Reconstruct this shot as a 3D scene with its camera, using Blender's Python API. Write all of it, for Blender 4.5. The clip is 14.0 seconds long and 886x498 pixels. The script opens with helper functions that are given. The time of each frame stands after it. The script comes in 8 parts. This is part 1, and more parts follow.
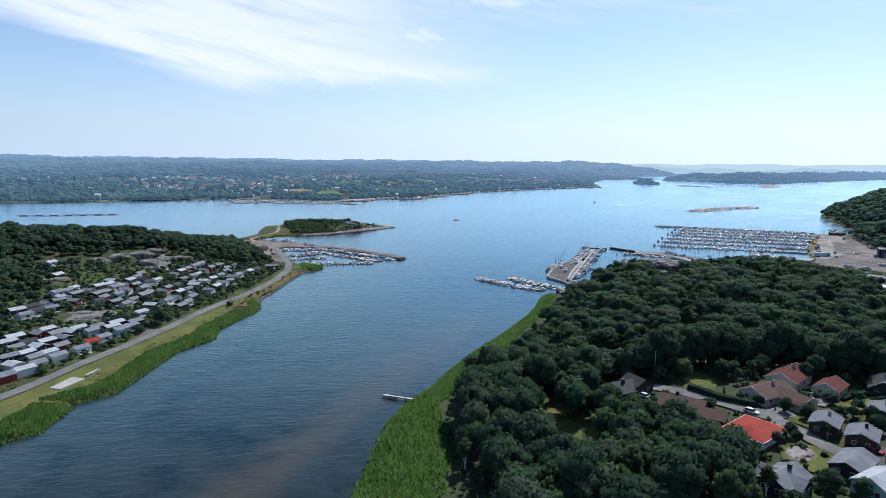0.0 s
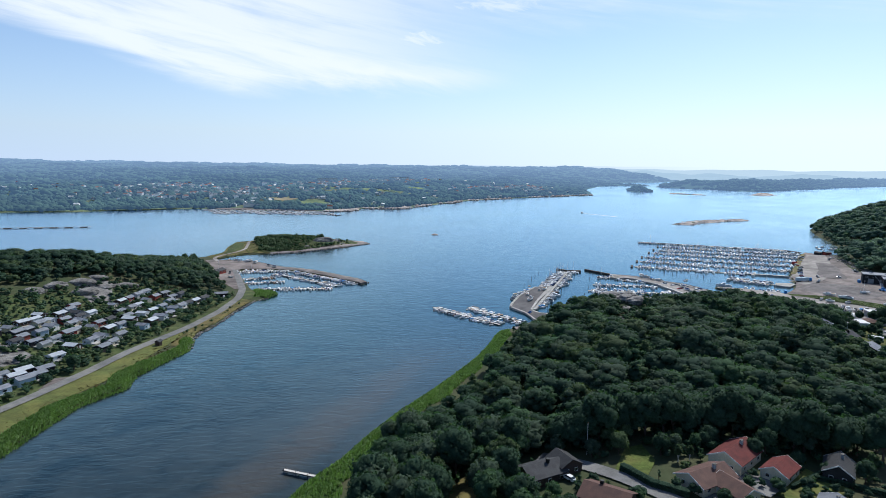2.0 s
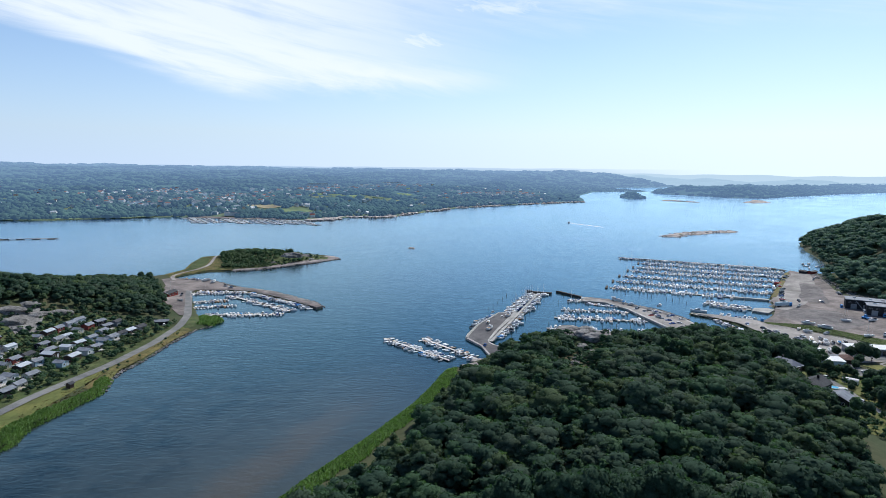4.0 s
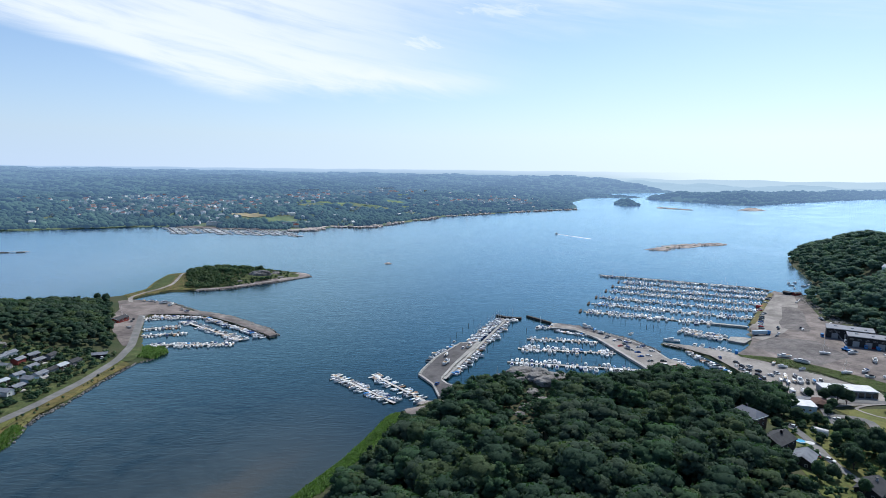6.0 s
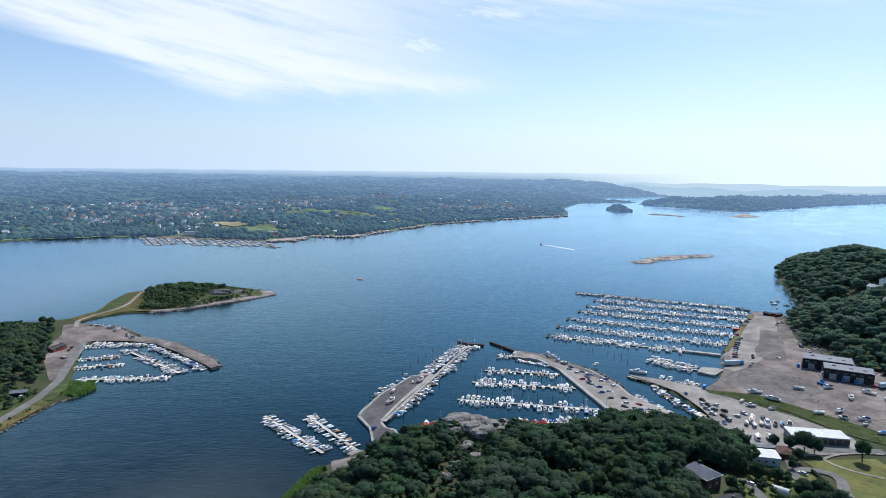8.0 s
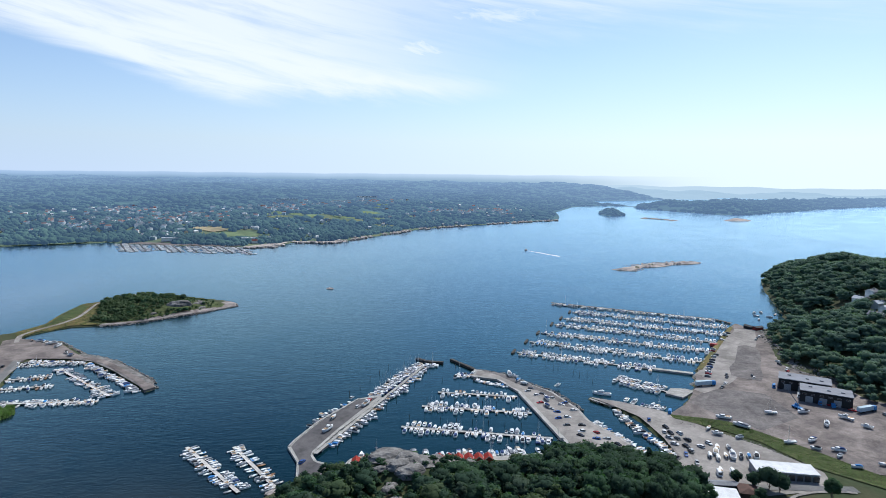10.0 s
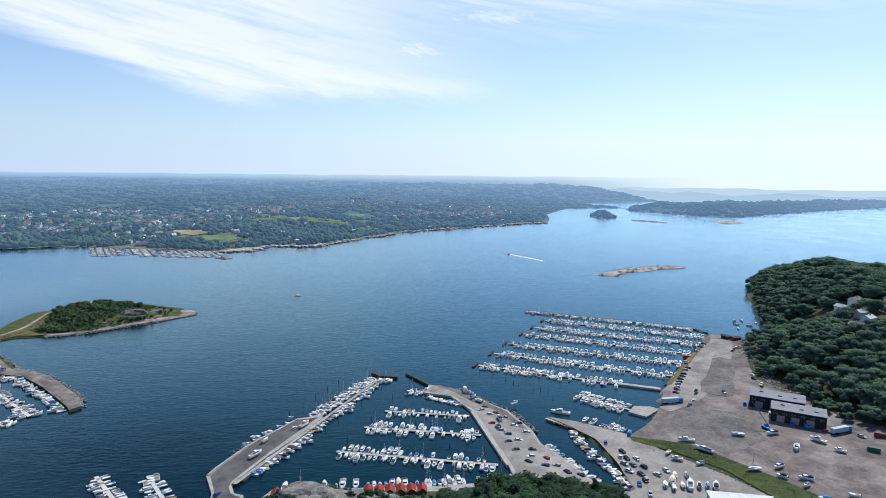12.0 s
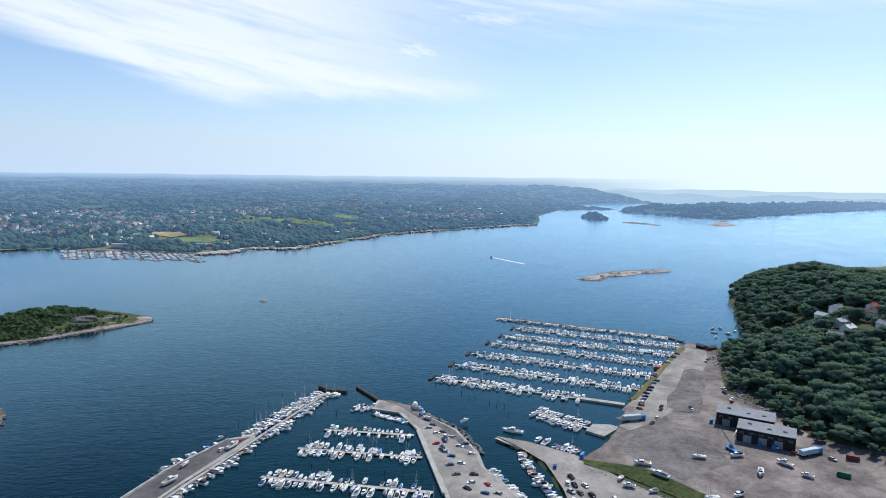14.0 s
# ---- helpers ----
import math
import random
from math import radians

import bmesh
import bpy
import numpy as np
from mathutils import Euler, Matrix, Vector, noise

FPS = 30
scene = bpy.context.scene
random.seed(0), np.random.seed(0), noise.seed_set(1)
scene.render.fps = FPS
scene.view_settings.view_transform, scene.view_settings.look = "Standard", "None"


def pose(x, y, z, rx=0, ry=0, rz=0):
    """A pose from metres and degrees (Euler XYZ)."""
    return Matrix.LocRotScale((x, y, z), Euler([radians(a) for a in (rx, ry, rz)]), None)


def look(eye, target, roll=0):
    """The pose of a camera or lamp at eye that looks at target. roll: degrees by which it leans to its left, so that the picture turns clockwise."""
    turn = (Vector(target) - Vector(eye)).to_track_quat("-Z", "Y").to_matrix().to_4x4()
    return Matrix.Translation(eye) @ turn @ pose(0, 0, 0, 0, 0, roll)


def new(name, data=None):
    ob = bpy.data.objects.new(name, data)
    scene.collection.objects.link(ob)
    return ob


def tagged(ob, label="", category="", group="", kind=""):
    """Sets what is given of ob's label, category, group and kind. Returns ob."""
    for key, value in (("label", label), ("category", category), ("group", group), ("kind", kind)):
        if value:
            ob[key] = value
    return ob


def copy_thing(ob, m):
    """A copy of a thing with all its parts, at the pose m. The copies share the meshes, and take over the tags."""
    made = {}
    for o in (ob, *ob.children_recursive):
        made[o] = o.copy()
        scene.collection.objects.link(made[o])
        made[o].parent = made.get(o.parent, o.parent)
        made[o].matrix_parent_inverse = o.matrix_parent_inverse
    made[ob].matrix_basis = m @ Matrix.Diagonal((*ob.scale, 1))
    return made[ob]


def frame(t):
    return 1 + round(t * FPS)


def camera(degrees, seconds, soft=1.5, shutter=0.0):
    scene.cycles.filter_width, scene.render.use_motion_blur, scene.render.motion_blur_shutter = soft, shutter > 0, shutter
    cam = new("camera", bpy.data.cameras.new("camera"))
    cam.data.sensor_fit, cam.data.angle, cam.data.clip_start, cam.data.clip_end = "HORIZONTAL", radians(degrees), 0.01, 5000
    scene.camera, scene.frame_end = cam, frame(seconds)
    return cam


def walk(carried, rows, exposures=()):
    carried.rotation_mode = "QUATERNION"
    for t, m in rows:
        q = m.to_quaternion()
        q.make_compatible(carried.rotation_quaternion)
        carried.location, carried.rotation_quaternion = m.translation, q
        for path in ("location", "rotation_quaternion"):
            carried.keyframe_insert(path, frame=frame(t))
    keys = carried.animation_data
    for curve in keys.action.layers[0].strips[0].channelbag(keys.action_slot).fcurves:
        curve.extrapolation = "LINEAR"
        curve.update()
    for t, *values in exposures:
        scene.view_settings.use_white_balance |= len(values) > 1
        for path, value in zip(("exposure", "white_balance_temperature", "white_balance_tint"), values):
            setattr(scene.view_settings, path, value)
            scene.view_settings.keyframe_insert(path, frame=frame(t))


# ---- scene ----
cam = camera(72.0, 14.0, 0.8)
# seconds, x, y, z, yaw, pitch, roll
ROWS = [
    (0.0, 0.0, 0.0, 86.6, 0.11, -8.21, 0.21),
    (0.5, 7.2, 6.6, 90.3, 0.10, -8.16, 0.24),
    (1.0, 14.6, 13.2, 93.9, 0.09, -8.10, 0.28),
    (1.5, 22.0, 19.8, 97.5, 0.06, -8.01, 0.32),
    (2.0, 29.7, 26.1, 101.4, 0.02, -7.95, 0.36),
    (2.5, 37.6, 33.0, 105.2, 0.00, -7.90, 0.40),
    (3.0, 45.4, 40.5, 108.4, -0.03, -7.87, 0.43),
    (5.5, 84.2, 73.6, 125.2, -0.01, -7.55, 0.65),
    (6.0, 91.5, 79.9, 129.5, -0.03, -7.53, 0.65),
    (6.5, 99.9, 87.3, 133.3, -0.06, -7.51, 0.64),
    (7.0, 108.5, 94.7, 137.1, -0.09, -7.46, 0.62),
    (7.5, 117.0, 101.8, 140.6, -0.09, -7.40, 0.62),
    (8.0, 125.5, 109.0, 143.6, -0.08, -7.35, 0.61),
    (10.5, 166.5, 144.7, 148.1, -0.19, -7.07, 0.57),
    (11.0, 174.6, 151.4, 148.6, -0.22, -7.03, 0.56),
    (11.5, 182.6, 158.1, 148.9, -0.27, -7.01, 0.55),
    (12.0, 190.6, 164.8, 149.4, -0.33, -6.99, 0.55),
    (12.5, 198.4, 170.9, 149.5, -0.37, -6.98, 0.57),
    (13.0, 206.8, 177.7, 149.6, -0.39, -6.96, 0.59),
    (13.5, 214.6, 184.1, 149.6, -0.43, -6.93, 0.62),
    (14.0, 222.8, 190.7, 150.0, -0.47, -6.89, 0.64),
]


def flown(x, y, z, yaw, pitch, roll):
    return pose(x, y, z, 0, 0, yaw) @ pose(0, 0, 0, 90 + pitch) @ pose(0, 0, 0, 0, 0, roll)


walk(cam, [(t, flown(*row)) for t, *row in ROWS], [(0.0, 0.06, 6050, 9), (14.0, 0.06, 6050, 9)])

# ---------------------------------------------------------------- light
SUN_AZ, SUN_EL = 33.0, 50.0  # degrees to the right of +y, above the horizon
sun_dir = Vector((math.sin(radians(SUN_AZ)) * math.cos(radians(SUN_EL)),
                  math.cos(radians(SUN_AZ)) * math.cos(radians(SUN_EL)), math.sin(radians(SUN_EL))))
sun_data = bpy.data.lights.new("sun", "SUN")
sun_data.energy, sun_data.angle, sun_data.color = 5.0, radians(0.6), (1.0, 0.95, 0.86)
sun = new("sun", sun_data)
sun.matrix_world = look(sun_dir * 900, (0, 0, 0))

world = bpy.data.worlds.new("sky")
scene.world = world
world.use_nodes = True
wt = world.node_tree
wt.nodes.clear()


class Nodes:
    """Short spelling for node trees."""

    def __init__(self, tree):
        self.t = tree

    def n(self, kind, **inputs):
        node = self.t.nodes.new(kind)
        for k, v in inputs.items():
            key = int(k[1:]) if k[0] == "i" and k[1:].isdigit() else k.replace("_", " ")
            self.put(node.inputs[key], v)
        return node

    def put(self, socket, v):
        if isinstance(v, bpy.types.NodeSocket):
            self.t.links.new(v, socket)
        else:
            socket.default_value = v

    def math(self, op, a, b=0.0, c=0.0, clamp=False):
        node = self.t.nodes.new("ShaderNodeMath")
        node.operation, node.use_clamp = op, clamp
        for s, v in zip(node.inputs, (a, b, c)):
            self.put(s, v)
        return node.outputs[0]

    def step(self, x, lo, hi):
        node = self.t.nodes.new("ShaderNodeMapRange")
        node.interpolation_type = "SMOOTHSTEP"
        for k, v in (("Value", x), ("From Min", lo), ("From Max", hi), ("To Min", 0.0), ("To Max", 1.0)):
            self.put(node.inputs[k], v)
        return node.outputs[0]

    def mix(self, f, a, b, kind="MIX"):
        node = self.t.nodes.new("ShaderNodeMix")
        node.data_type, node.blend_type = "RGBA", kind
        for s, v in ((node.inputs[0], f), (node.inputs[6], a), (node.inputs[7], b)):
            self.put(s, (*v, 1.0) if isinstance(v, tuple) and len(v) == 3 else v)
        return node.outputs[2]

    def noise(self, vec, scale, detail=4.0, rough=0.55, warp=0.0):
        node = self.t.nodes.new("ShaderNodeTexNoise")
        self.put(node.inputs["Vector"], vec)
        for k, v in (("Scale", scale), ("Detail", detail), ("Roughness", rough), ("Distortion", warp)):
            self.put(node.inputs[k], v)
        return node.outputs[0]


W = Nodes(wt)
geo = W.n("ShaderNodeTexCoord")
sep = W.n("ShaderNodeSeparateXYZ", i0=geo.outputs["Generated"])
dx, dy, dz = sep.outputs
lift = W.math("MAXIMUM", dz, 0.05)
comb = W.n("ShaderNodeCombineXYZ", i0=dx, i1=dy, i2=lift)
sky = wt.nodes.new("ShaderNodeTexSky")
sky.sky_type, sky.sun_disc = "NISHITA", False
sky.sun_elevation, sky.sun_rotation = radians(SUN_EL), radians(SUN_AZ)
sky.altitude, sky.air_density, sky.dust_density, sky.ozone_density = 100.0, 1.0, 0.7, 2.5
wt.links.new(comb.outputs[0], sky.inputs[0])
# thin high cloud, by azimuth and elevation in degrees
az = W.math("MULTIPLY", W.math("ARCTAN2", dx, dy), 57.2958)
el = W.math("MULTIPLY", W.math("ARCSINE", dz), 57.2958)
# streaks that run along the sheet: long across, short upwards
flat = W.n("ShaderNodeCombineXYZ", i0=W.math("MULTIPLY", az, 0.035), i1=W.math("ADD", W.math("MULTIPLY", el, 0.17), W.math("MULTIPLY", az, 0.035)), i2=0.0)
wisp = W.noise(flat.outputs[0], 2.6, 8.0, 0.62, 0.7)
streaks = W.n("ShaderNodeCombineXYZ", i0=W.math("MULTIPLY", az, 0.022), i1=W.math("ADD", W.math("MULTIPLY", el, 0.30), W.math("MULTIPLY", az, 0.055)), i2=3.0)
comb_out = W.noise(streaks.outputs[0], 3.2, 7.0, 0.6, 0.35)
broad = W.noise(flat.outputs[0], 0.9, 3.0, 0.5)
shift = W.math("MULTIPLY", W.math("SUBTRACT", wisp, 0.5), 2.8)
# the lower edge of the large cirrus sheet falls towards the right and ends in a level tongue
edge = W.math("MAXIMUM", W.math("ADD", W.math("MULTIPLY", az, -0.27), 0.9), W.math("ADD", W.math("MULTIPLY", az, 0.03), 6.5))
above = W.step(W.math("ADD", W.math("SUBTRACT", el, edge), shift), -0.5, 1.7)
# the upper edge falls to meet the tongue's tip
roof = W.math("SUBTRACT", 10.2, W.math("MULTIPLY", W.math("ADD", az, 12.0), 0.22))
under = W.step(W.math("ADD", W.math("SUBTRACT", el, roof), W.math("MULTIPLY", shift, 1.3)), 3.0, -0.8)
tongue = W.math("MULTIPLY", W.math("MULTIPLY", above, under), W.step(W.math("ADD", az, W.math("MULTIPLY", shift, 2.0)), 10.0, 1.0))
upper = W.math("MULTIPLY", above, W.step(W.math("ADD", az, W.math("MULTIPLY", shift, 3.0)), 12.0, -16.0))
sheet = W.math("MULTIPLY", W.math("MAXIMUM", tongue, W.math("MULTIPLY", upper, 0.95)), W.math("ADD", W.math("MULTIPLY", W.step(W.math("ADD", W.math("MULTIPLY", comb_out, 0.45), W.math("MULTIPLY", wisp, 0.55)), 0.3, 0.56), 0.5), 0.5))
# thin veils high up
high = W.math("MULTIPLY", W.step(W.math("ADD", el, W.math("MULTIPLY", shift, 1.6)), 10.5, 15.0), W.math("ADD", W.math("MULTIPLY", W.step(comb_out, 0.3, 0.7), 0.6), W.math("MULTIPLY", W.step(broad, 0.36, 0.66), 0.4)))


torn = W.noise(flat.outputs[0], 9.0, 6.0, 0.65, 0.8)


def puff_at(a, e, wide, tall):
    """A small torn cloud."""
    d = W.math("ADD", W.math("POWER", W.math("ABSOLUTE", W.math("DIVIDE", W.math("SUBTRACT", az, a), wide)), 2.0), W.math("POWER", W.math("ABSOLUTE", W.math("DIVIDE", W.math("SUBTRACT", el, e), tall)), 2.0))
    return W.step(W.math("ADD", d, W.math("MULTIPLY", W.math("SUBTRACT", torn, 0.5), 4.0)), 1.5, -0.5)


puff = W.math("MAXIMUM", W.math("MAXIMUM", puff_at(-2.2, 11.0, 2.4, 0.75), W.math("MULTIPLY", puff_at(-10.2, 10.4, 2.4, 0.6), 0.7)), W.math("MULTIPLY", puff_at(4.6, 13.9, 5.0, 0.7), 0.8))
# the cloud stands ahead, low over the land; the rest of the sky is clear
ahead = W.math("MULTIPLY", W.step(el, 26.0, 17.0), W.math("MULTIPLY", W.step(az, -95.0, -60.0), W.step(az, 95.0, 60.0)))
sheet, high = W.math("MULTIPLY", sheet, ahead), W.math("MULTIPLY", high, ahead)
cloud = W.math("MAXIMUM", W.math("MAXIMUM", W.math("MULTIPLY", sheet, 0.9), W.math("MULTIPLY", high, 0.75)), W.math("MULTIPLY", puff, 0.75), clamp=True)
SKY = 0.118
sky_rgb = W.mix(1.0, sky.outputs[0], (SKY * 0.93, SKY * 1.0, SKY * 1.07), "MULTIPLY")
# bright summer haze low over the sea, whitest below the sun
haze = W.math("POWER", W.math("SUBTRACT", 1.0, W.math("MAXIMUM", dz, 0.0)), 7.0)
side = W.step(az, -60.0, 60.0)
sky_rgb = W.mix(W.math("MULTIPLY", haze, 0.75), sky_rgb, W.mix(side, (0.56, 0.67, 0.91), (0.90, 0.98, 1.0)))
sky_all = W.mix(cloud, sky_rgb, (0.93, 0.96, 0.98))
# the farthest land and its haze, painted into the sky just under the level line of sight
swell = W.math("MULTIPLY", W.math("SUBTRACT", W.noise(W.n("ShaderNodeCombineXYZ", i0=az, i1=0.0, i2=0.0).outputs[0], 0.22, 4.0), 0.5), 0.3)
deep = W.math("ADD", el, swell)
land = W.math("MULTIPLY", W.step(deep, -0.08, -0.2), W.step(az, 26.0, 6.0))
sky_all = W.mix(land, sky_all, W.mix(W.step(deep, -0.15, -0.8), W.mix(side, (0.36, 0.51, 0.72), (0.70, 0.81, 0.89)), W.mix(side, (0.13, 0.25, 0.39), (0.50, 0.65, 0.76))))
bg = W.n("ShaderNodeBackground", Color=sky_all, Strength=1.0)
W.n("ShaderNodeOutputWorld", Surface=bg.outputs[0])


# ---------------------------------------------------------------- materials
def surface(name, color, second=None, scale=0.3, fine=3.0, rough=0.85, bump=0.0, metal=0.0, spread=0.0, spec=0.15, dark=0.78):
    """A matt or glossy surface with stains and grain at two sizes. spread: how much pieces differ from one another."""
    m = bpy.data.materials.new(name)
    m.use_nodes = True
    N = Nodes(m.node_tree)
    p = m.node_tree.nodes["Principled BSDF"]
    co = N.n("ShaderNodeTexCoord").outputs["Object"]
    second = second or tuple(c * 0.7 for c in color)
    big, small = N.noise(co, scale, 4.0), N.noise(co, fine, 5.0, 0.65)
    col = N.mix(N.step(big, 0.32, 0.68), color, second)
    col = N.mix(N.step(small, 0.2, 0.8), col, N.mix(1.0, col, (dark, dark, dark), "MULTIPLY"))
    if spread:
        isl = N.math("ADD", N.n("ShaderNodeNewGeometry").outputs["Random Per Island"], N.n("ShaderNodeObjectInfo").outputs["Random"])
        k = N.math("ADD", N.math("MULTIPLY", N.math("FRACT", isl), spread), 1.0 - spread / 2)
        hsv = N.n("ShaderNodeHueSaturation", Color=col, Value=k, Hue=N.math("ADD", N.math("MULTIPLY", k, 0.02), 0.48))
        col = hsv.outputs[0]
    N.put(p.inputs["Base Color"], col)
    N.put(p.inputs["Roughness"], N.math("ADD", N.math("MULTIPLY", small, 0.2), rough - 0.1, clamp=True))
    p.inputs["Metallic"].default_value = metal
    p.inputs["Specular IOR Level"].default_value = spec
    if bump:
        b = N.n("ShaderNodeBump", Height=small, Strength=bump, Distance=0.3)
        N.put(p.inputs["Normal"], b.outputs[0])
    return m


def leaves(name, color, second, spread, scale=0.05, fine=1.6, glow=0.34, bump=0.9):
    """Foliage: a matt leaf that also lets some light through."""
    m = surface(name, color, second, scale, fine, 0.85, bump, spread=spread, spec=0.12, dark=0.5)
    N = Nodes(m.node_tree)
    p = m.node_tree.nodes["Principled BSDF"]
    col = p.inputs["Base Color"].links[0].from_socket
    thin = N.n("ShaderNodeBsdfTranslucent", Color=N.mix(1.0, col, (1.2, 1.5, 0.75), "MULTIPLY"))
    both = N.n("ShaderNodeMixShader", i0=glow, i1=p.outputs[0], i2=thin.outputs[0])
    out = m.node_tree.nodes["Material Output"]
    N.put(out.inputs["Surface"], both.outputs[0])
    return m


LEAF = leaves("broad_leaves", (0.066, 0.122, 0.060), (0.048, 0.100, 0.054), 0.2)
LEAF_DARK = leaves("dark_leaves", (0.044, 0.084, 0.050), (0.036, 0.072, 0.045), 0.2)
LEAF_OLIVE = leaves("olive_leaves", (0.080, 0.118, 0.056), (0.062, 0.100, 0.050), 0.2)
LEAF_GREY = leaves("greyish_leaves", (0.070, 0.104, 0.068), (0.054, 0.090, 0.060), 0.2)
LEAF_PALE = leaves("willow_leaves", (0.1105, 0.1560, 0.0780), (0.0780, 0.1235, 0.0585), 0.2)
NEEDLE = leaves("pine_needles", (0.047, 0.086, 0.053), (0.037, 0.073, 0.048), 0.2)
# headland leaves are paler and bluer, with haze mixed into their colour
HAZED_LEAF = leaves("bluish_leaves", (0.125, 0.200, 0.128), (0.102, 0.174, 0.120), 0.2)
HAZED_DARK_LEAF = leaves("dark_bluish_leaves", (0.090, 0.152, 0.110), (0.075, 0.134, 0.102), 0.2)
BANK = surface("rank_grass", (0.062, 0.09, 0.03), (0.09, 0.105, 0.042), 0.15, 1.5, 0.95, 0.4)
TALL_GRASS = leaves("tall_grass", (0.095, 0.14, 0.05), (0.075, 0.115, 0.04), 0.4, 0.1, 1.0, 0.3, 0.0)
BARK = surface("bark", (0.11, 0.085, 0.065), (0.07, 0.055, 0.045), 1.0, 6.0, 0.9)
REED = leaves("reeds", (0.138, 0.226, 0.078), (0.110, 0.192, 0.066), 0.12, 0.08, 1.0, 0.4, 0.0)
GRASS = surface("mown_grass", (0.150, 0.148, 0.044), (0.102, 0.120, 0.036), 0.06, 1.2, 0.9, 0.2)
DRY = surface("dry_grass", (0.176, 0.136, 0.052), (0.104, 0.104, 0.036), 0.08, 1.2, 0.9, 0.2)
LAWN = surface("lawn", (0.080, 0.112, 0.024), (0.124, 0.124, 0.036), 0.1, 2.0, 0.9, 0.2)
SOIL = surface("undergrowth", (0.042, 0.06, 0.026), (0.066, 0.066, 0.034), 0.03, 0.4, 0.95, 0.3)
ROCK = surface("granite", (0.255, 0.243, 0.228), (0.15, 0.142, 0.134), 0.15, 1.2, 0.9, 0.6)
ROCK_PALE = surface("sunlit_pale_granite", (0.48, 0.43, 0.39), (0.27, 0.23, 0.21), 0.12, 0.6, 0.9, 0.5)
ROCK_WARM = surface("reddish_granite", (0.35, 0.31, 0.29), (0.23, 0.195, 0.18), 0.1, 1.0, 0.9, 0.6)
PALE_GRAVEL = surface("pale_gravel", (0.33, 0.305, 0.28), (0.235, 0.215, 0.198), 0.05, 1.5, 0.95, 0.2)
ASPHALT = surface("asphalt", (0.092, 0.088, 0.092), (0.125, 0.118, 0.118), 0.08, 1.5, 0.9, 0.1)
ROADWAY = surface("worn_asphalt", (0.2040, 0.1992, 0.1884), (0.1536, 0.1536, 0.1536), 0.08, 1.5, 0.9, 0.1)
YARD_DIRT = surface("dark_trodden_dirt", (0.15, 0.138, 0.135), (0.20, 0.18, 0.172), 0.06, 1.1, 0.95, 0.2, dark=0.66)
GRAVEL = surface("gravel", (0.28, 0.24, 0.22), (0.16, 0.138, 0.13), 0.05, 1.1, 0.95, 0.2, dark=0.66)
CONCRETE = surface("concrete", (0.3864, 0.3772, 0.3496), (0.2944, 0.2852, 0.2668), 0.2, 2.0, 0.85, 0.1, spread=0.15)
PLANK = surface("weathered_planks", (0.4255, 0.4082, 0.3795), (0.3220, 0.3105, 0.2875), 0.3, 3.0, 0.85, 0.2, spread=0.25)
DARK_PLANK = surface("dark_weathered_planks", (0.15, 0.14, 0.13), (0.10, 0.095, 0.09), 0.3, 3.0, 0.85, 0.2, spread=0.2)
DARKWOOD = surface("tarred_timber", (0.035, 0.032, 0.03), (0.06, 0.055, 0.05), 0.5, 3.0, 0.8, 0.2)
PALEWOOD = surface("bleached_timber", (0.55, 0.53, 0.49), (0.42, 0.4, 0.37), 0.5, 3.0, 0.8, 0.2, spread=0.3)


def paint(name, color, rough=0.5, spread=0.06, spec=0.22):
    return surface(name, color, tuple(c * 0.86 for c in color), 0.4, 3.0, rough, 0.0, spread=spread, spec=spec)


GELCOAT = paint("white_gelcoat", (0.74, 0.74, 0.73), 0.3, 0.16)
DECK = paint("pale_deck", (0.62, 0.60, 0.56), 0.7)
TEAK = paint("teak_deck", (0.36, 0.25, 0.15), 0.7)
NAVY = paint("navy_canvas", (0.03, 0.06, 0.16), 0.8)
BLUE = paint("blue_tarpaulin", (0.05, 0.22, 0.5), 0.7)
BLACK_CANVAS = paint("black_canvas", (0.035, 0.037, 0.042), 0.85)
GREY = paint("grey_canvas", (0.22, 0.23, 0.25), 0.8)
TAN = paint("tan_canvas", (0.5, 0.42, 0.32), 0.8)
RED = paint("red_paint", (0.42, 0.05, 0.04), 0.6)
ORANGE = paint("varnished_wood", (0.26, 0.12, 0.05), 0.4)
BLACK = paint("black_plastic", (0.02, 0.02, 0.022), 0.5)
ALU = surface("aluminium", (0.75, 0.76, 0.78), (0.65, 0.66, 0.68), 1.0, 5.0, 0.35, metal=0.9)
GLASS = paint("dark_window_glass", (0.02, 0.025, 0.03), 0.12, 0.0, 0.8)
RUBBER = paint("tyre_rubber", (0.02, 0.02, 0.02), 0.9)
WALLS = {
    "white": paint("white_boards", (0.74, 0.74, 0.72), 0.75),
    "cream": paint("cream_boards", (0.62, 0.56, 0.42), 0.75),
    "pale_blue": paint("pale_blue_boards", (0.42, 0.53, 0.60), 0.75),
    "red": paint("falu_red_boards", (0.22, 0.05, 0.04), 0.85),
    "brown": paint("dark_brown_boards", (0.075, 0.05, 0.04), 0.85),
    "black": paint("black_boards", (0.03, 0.03, 0.032), 0.85),
    "grey": paint("grey_boards", (0.3, 0.31, 0.32), 0.8),
}
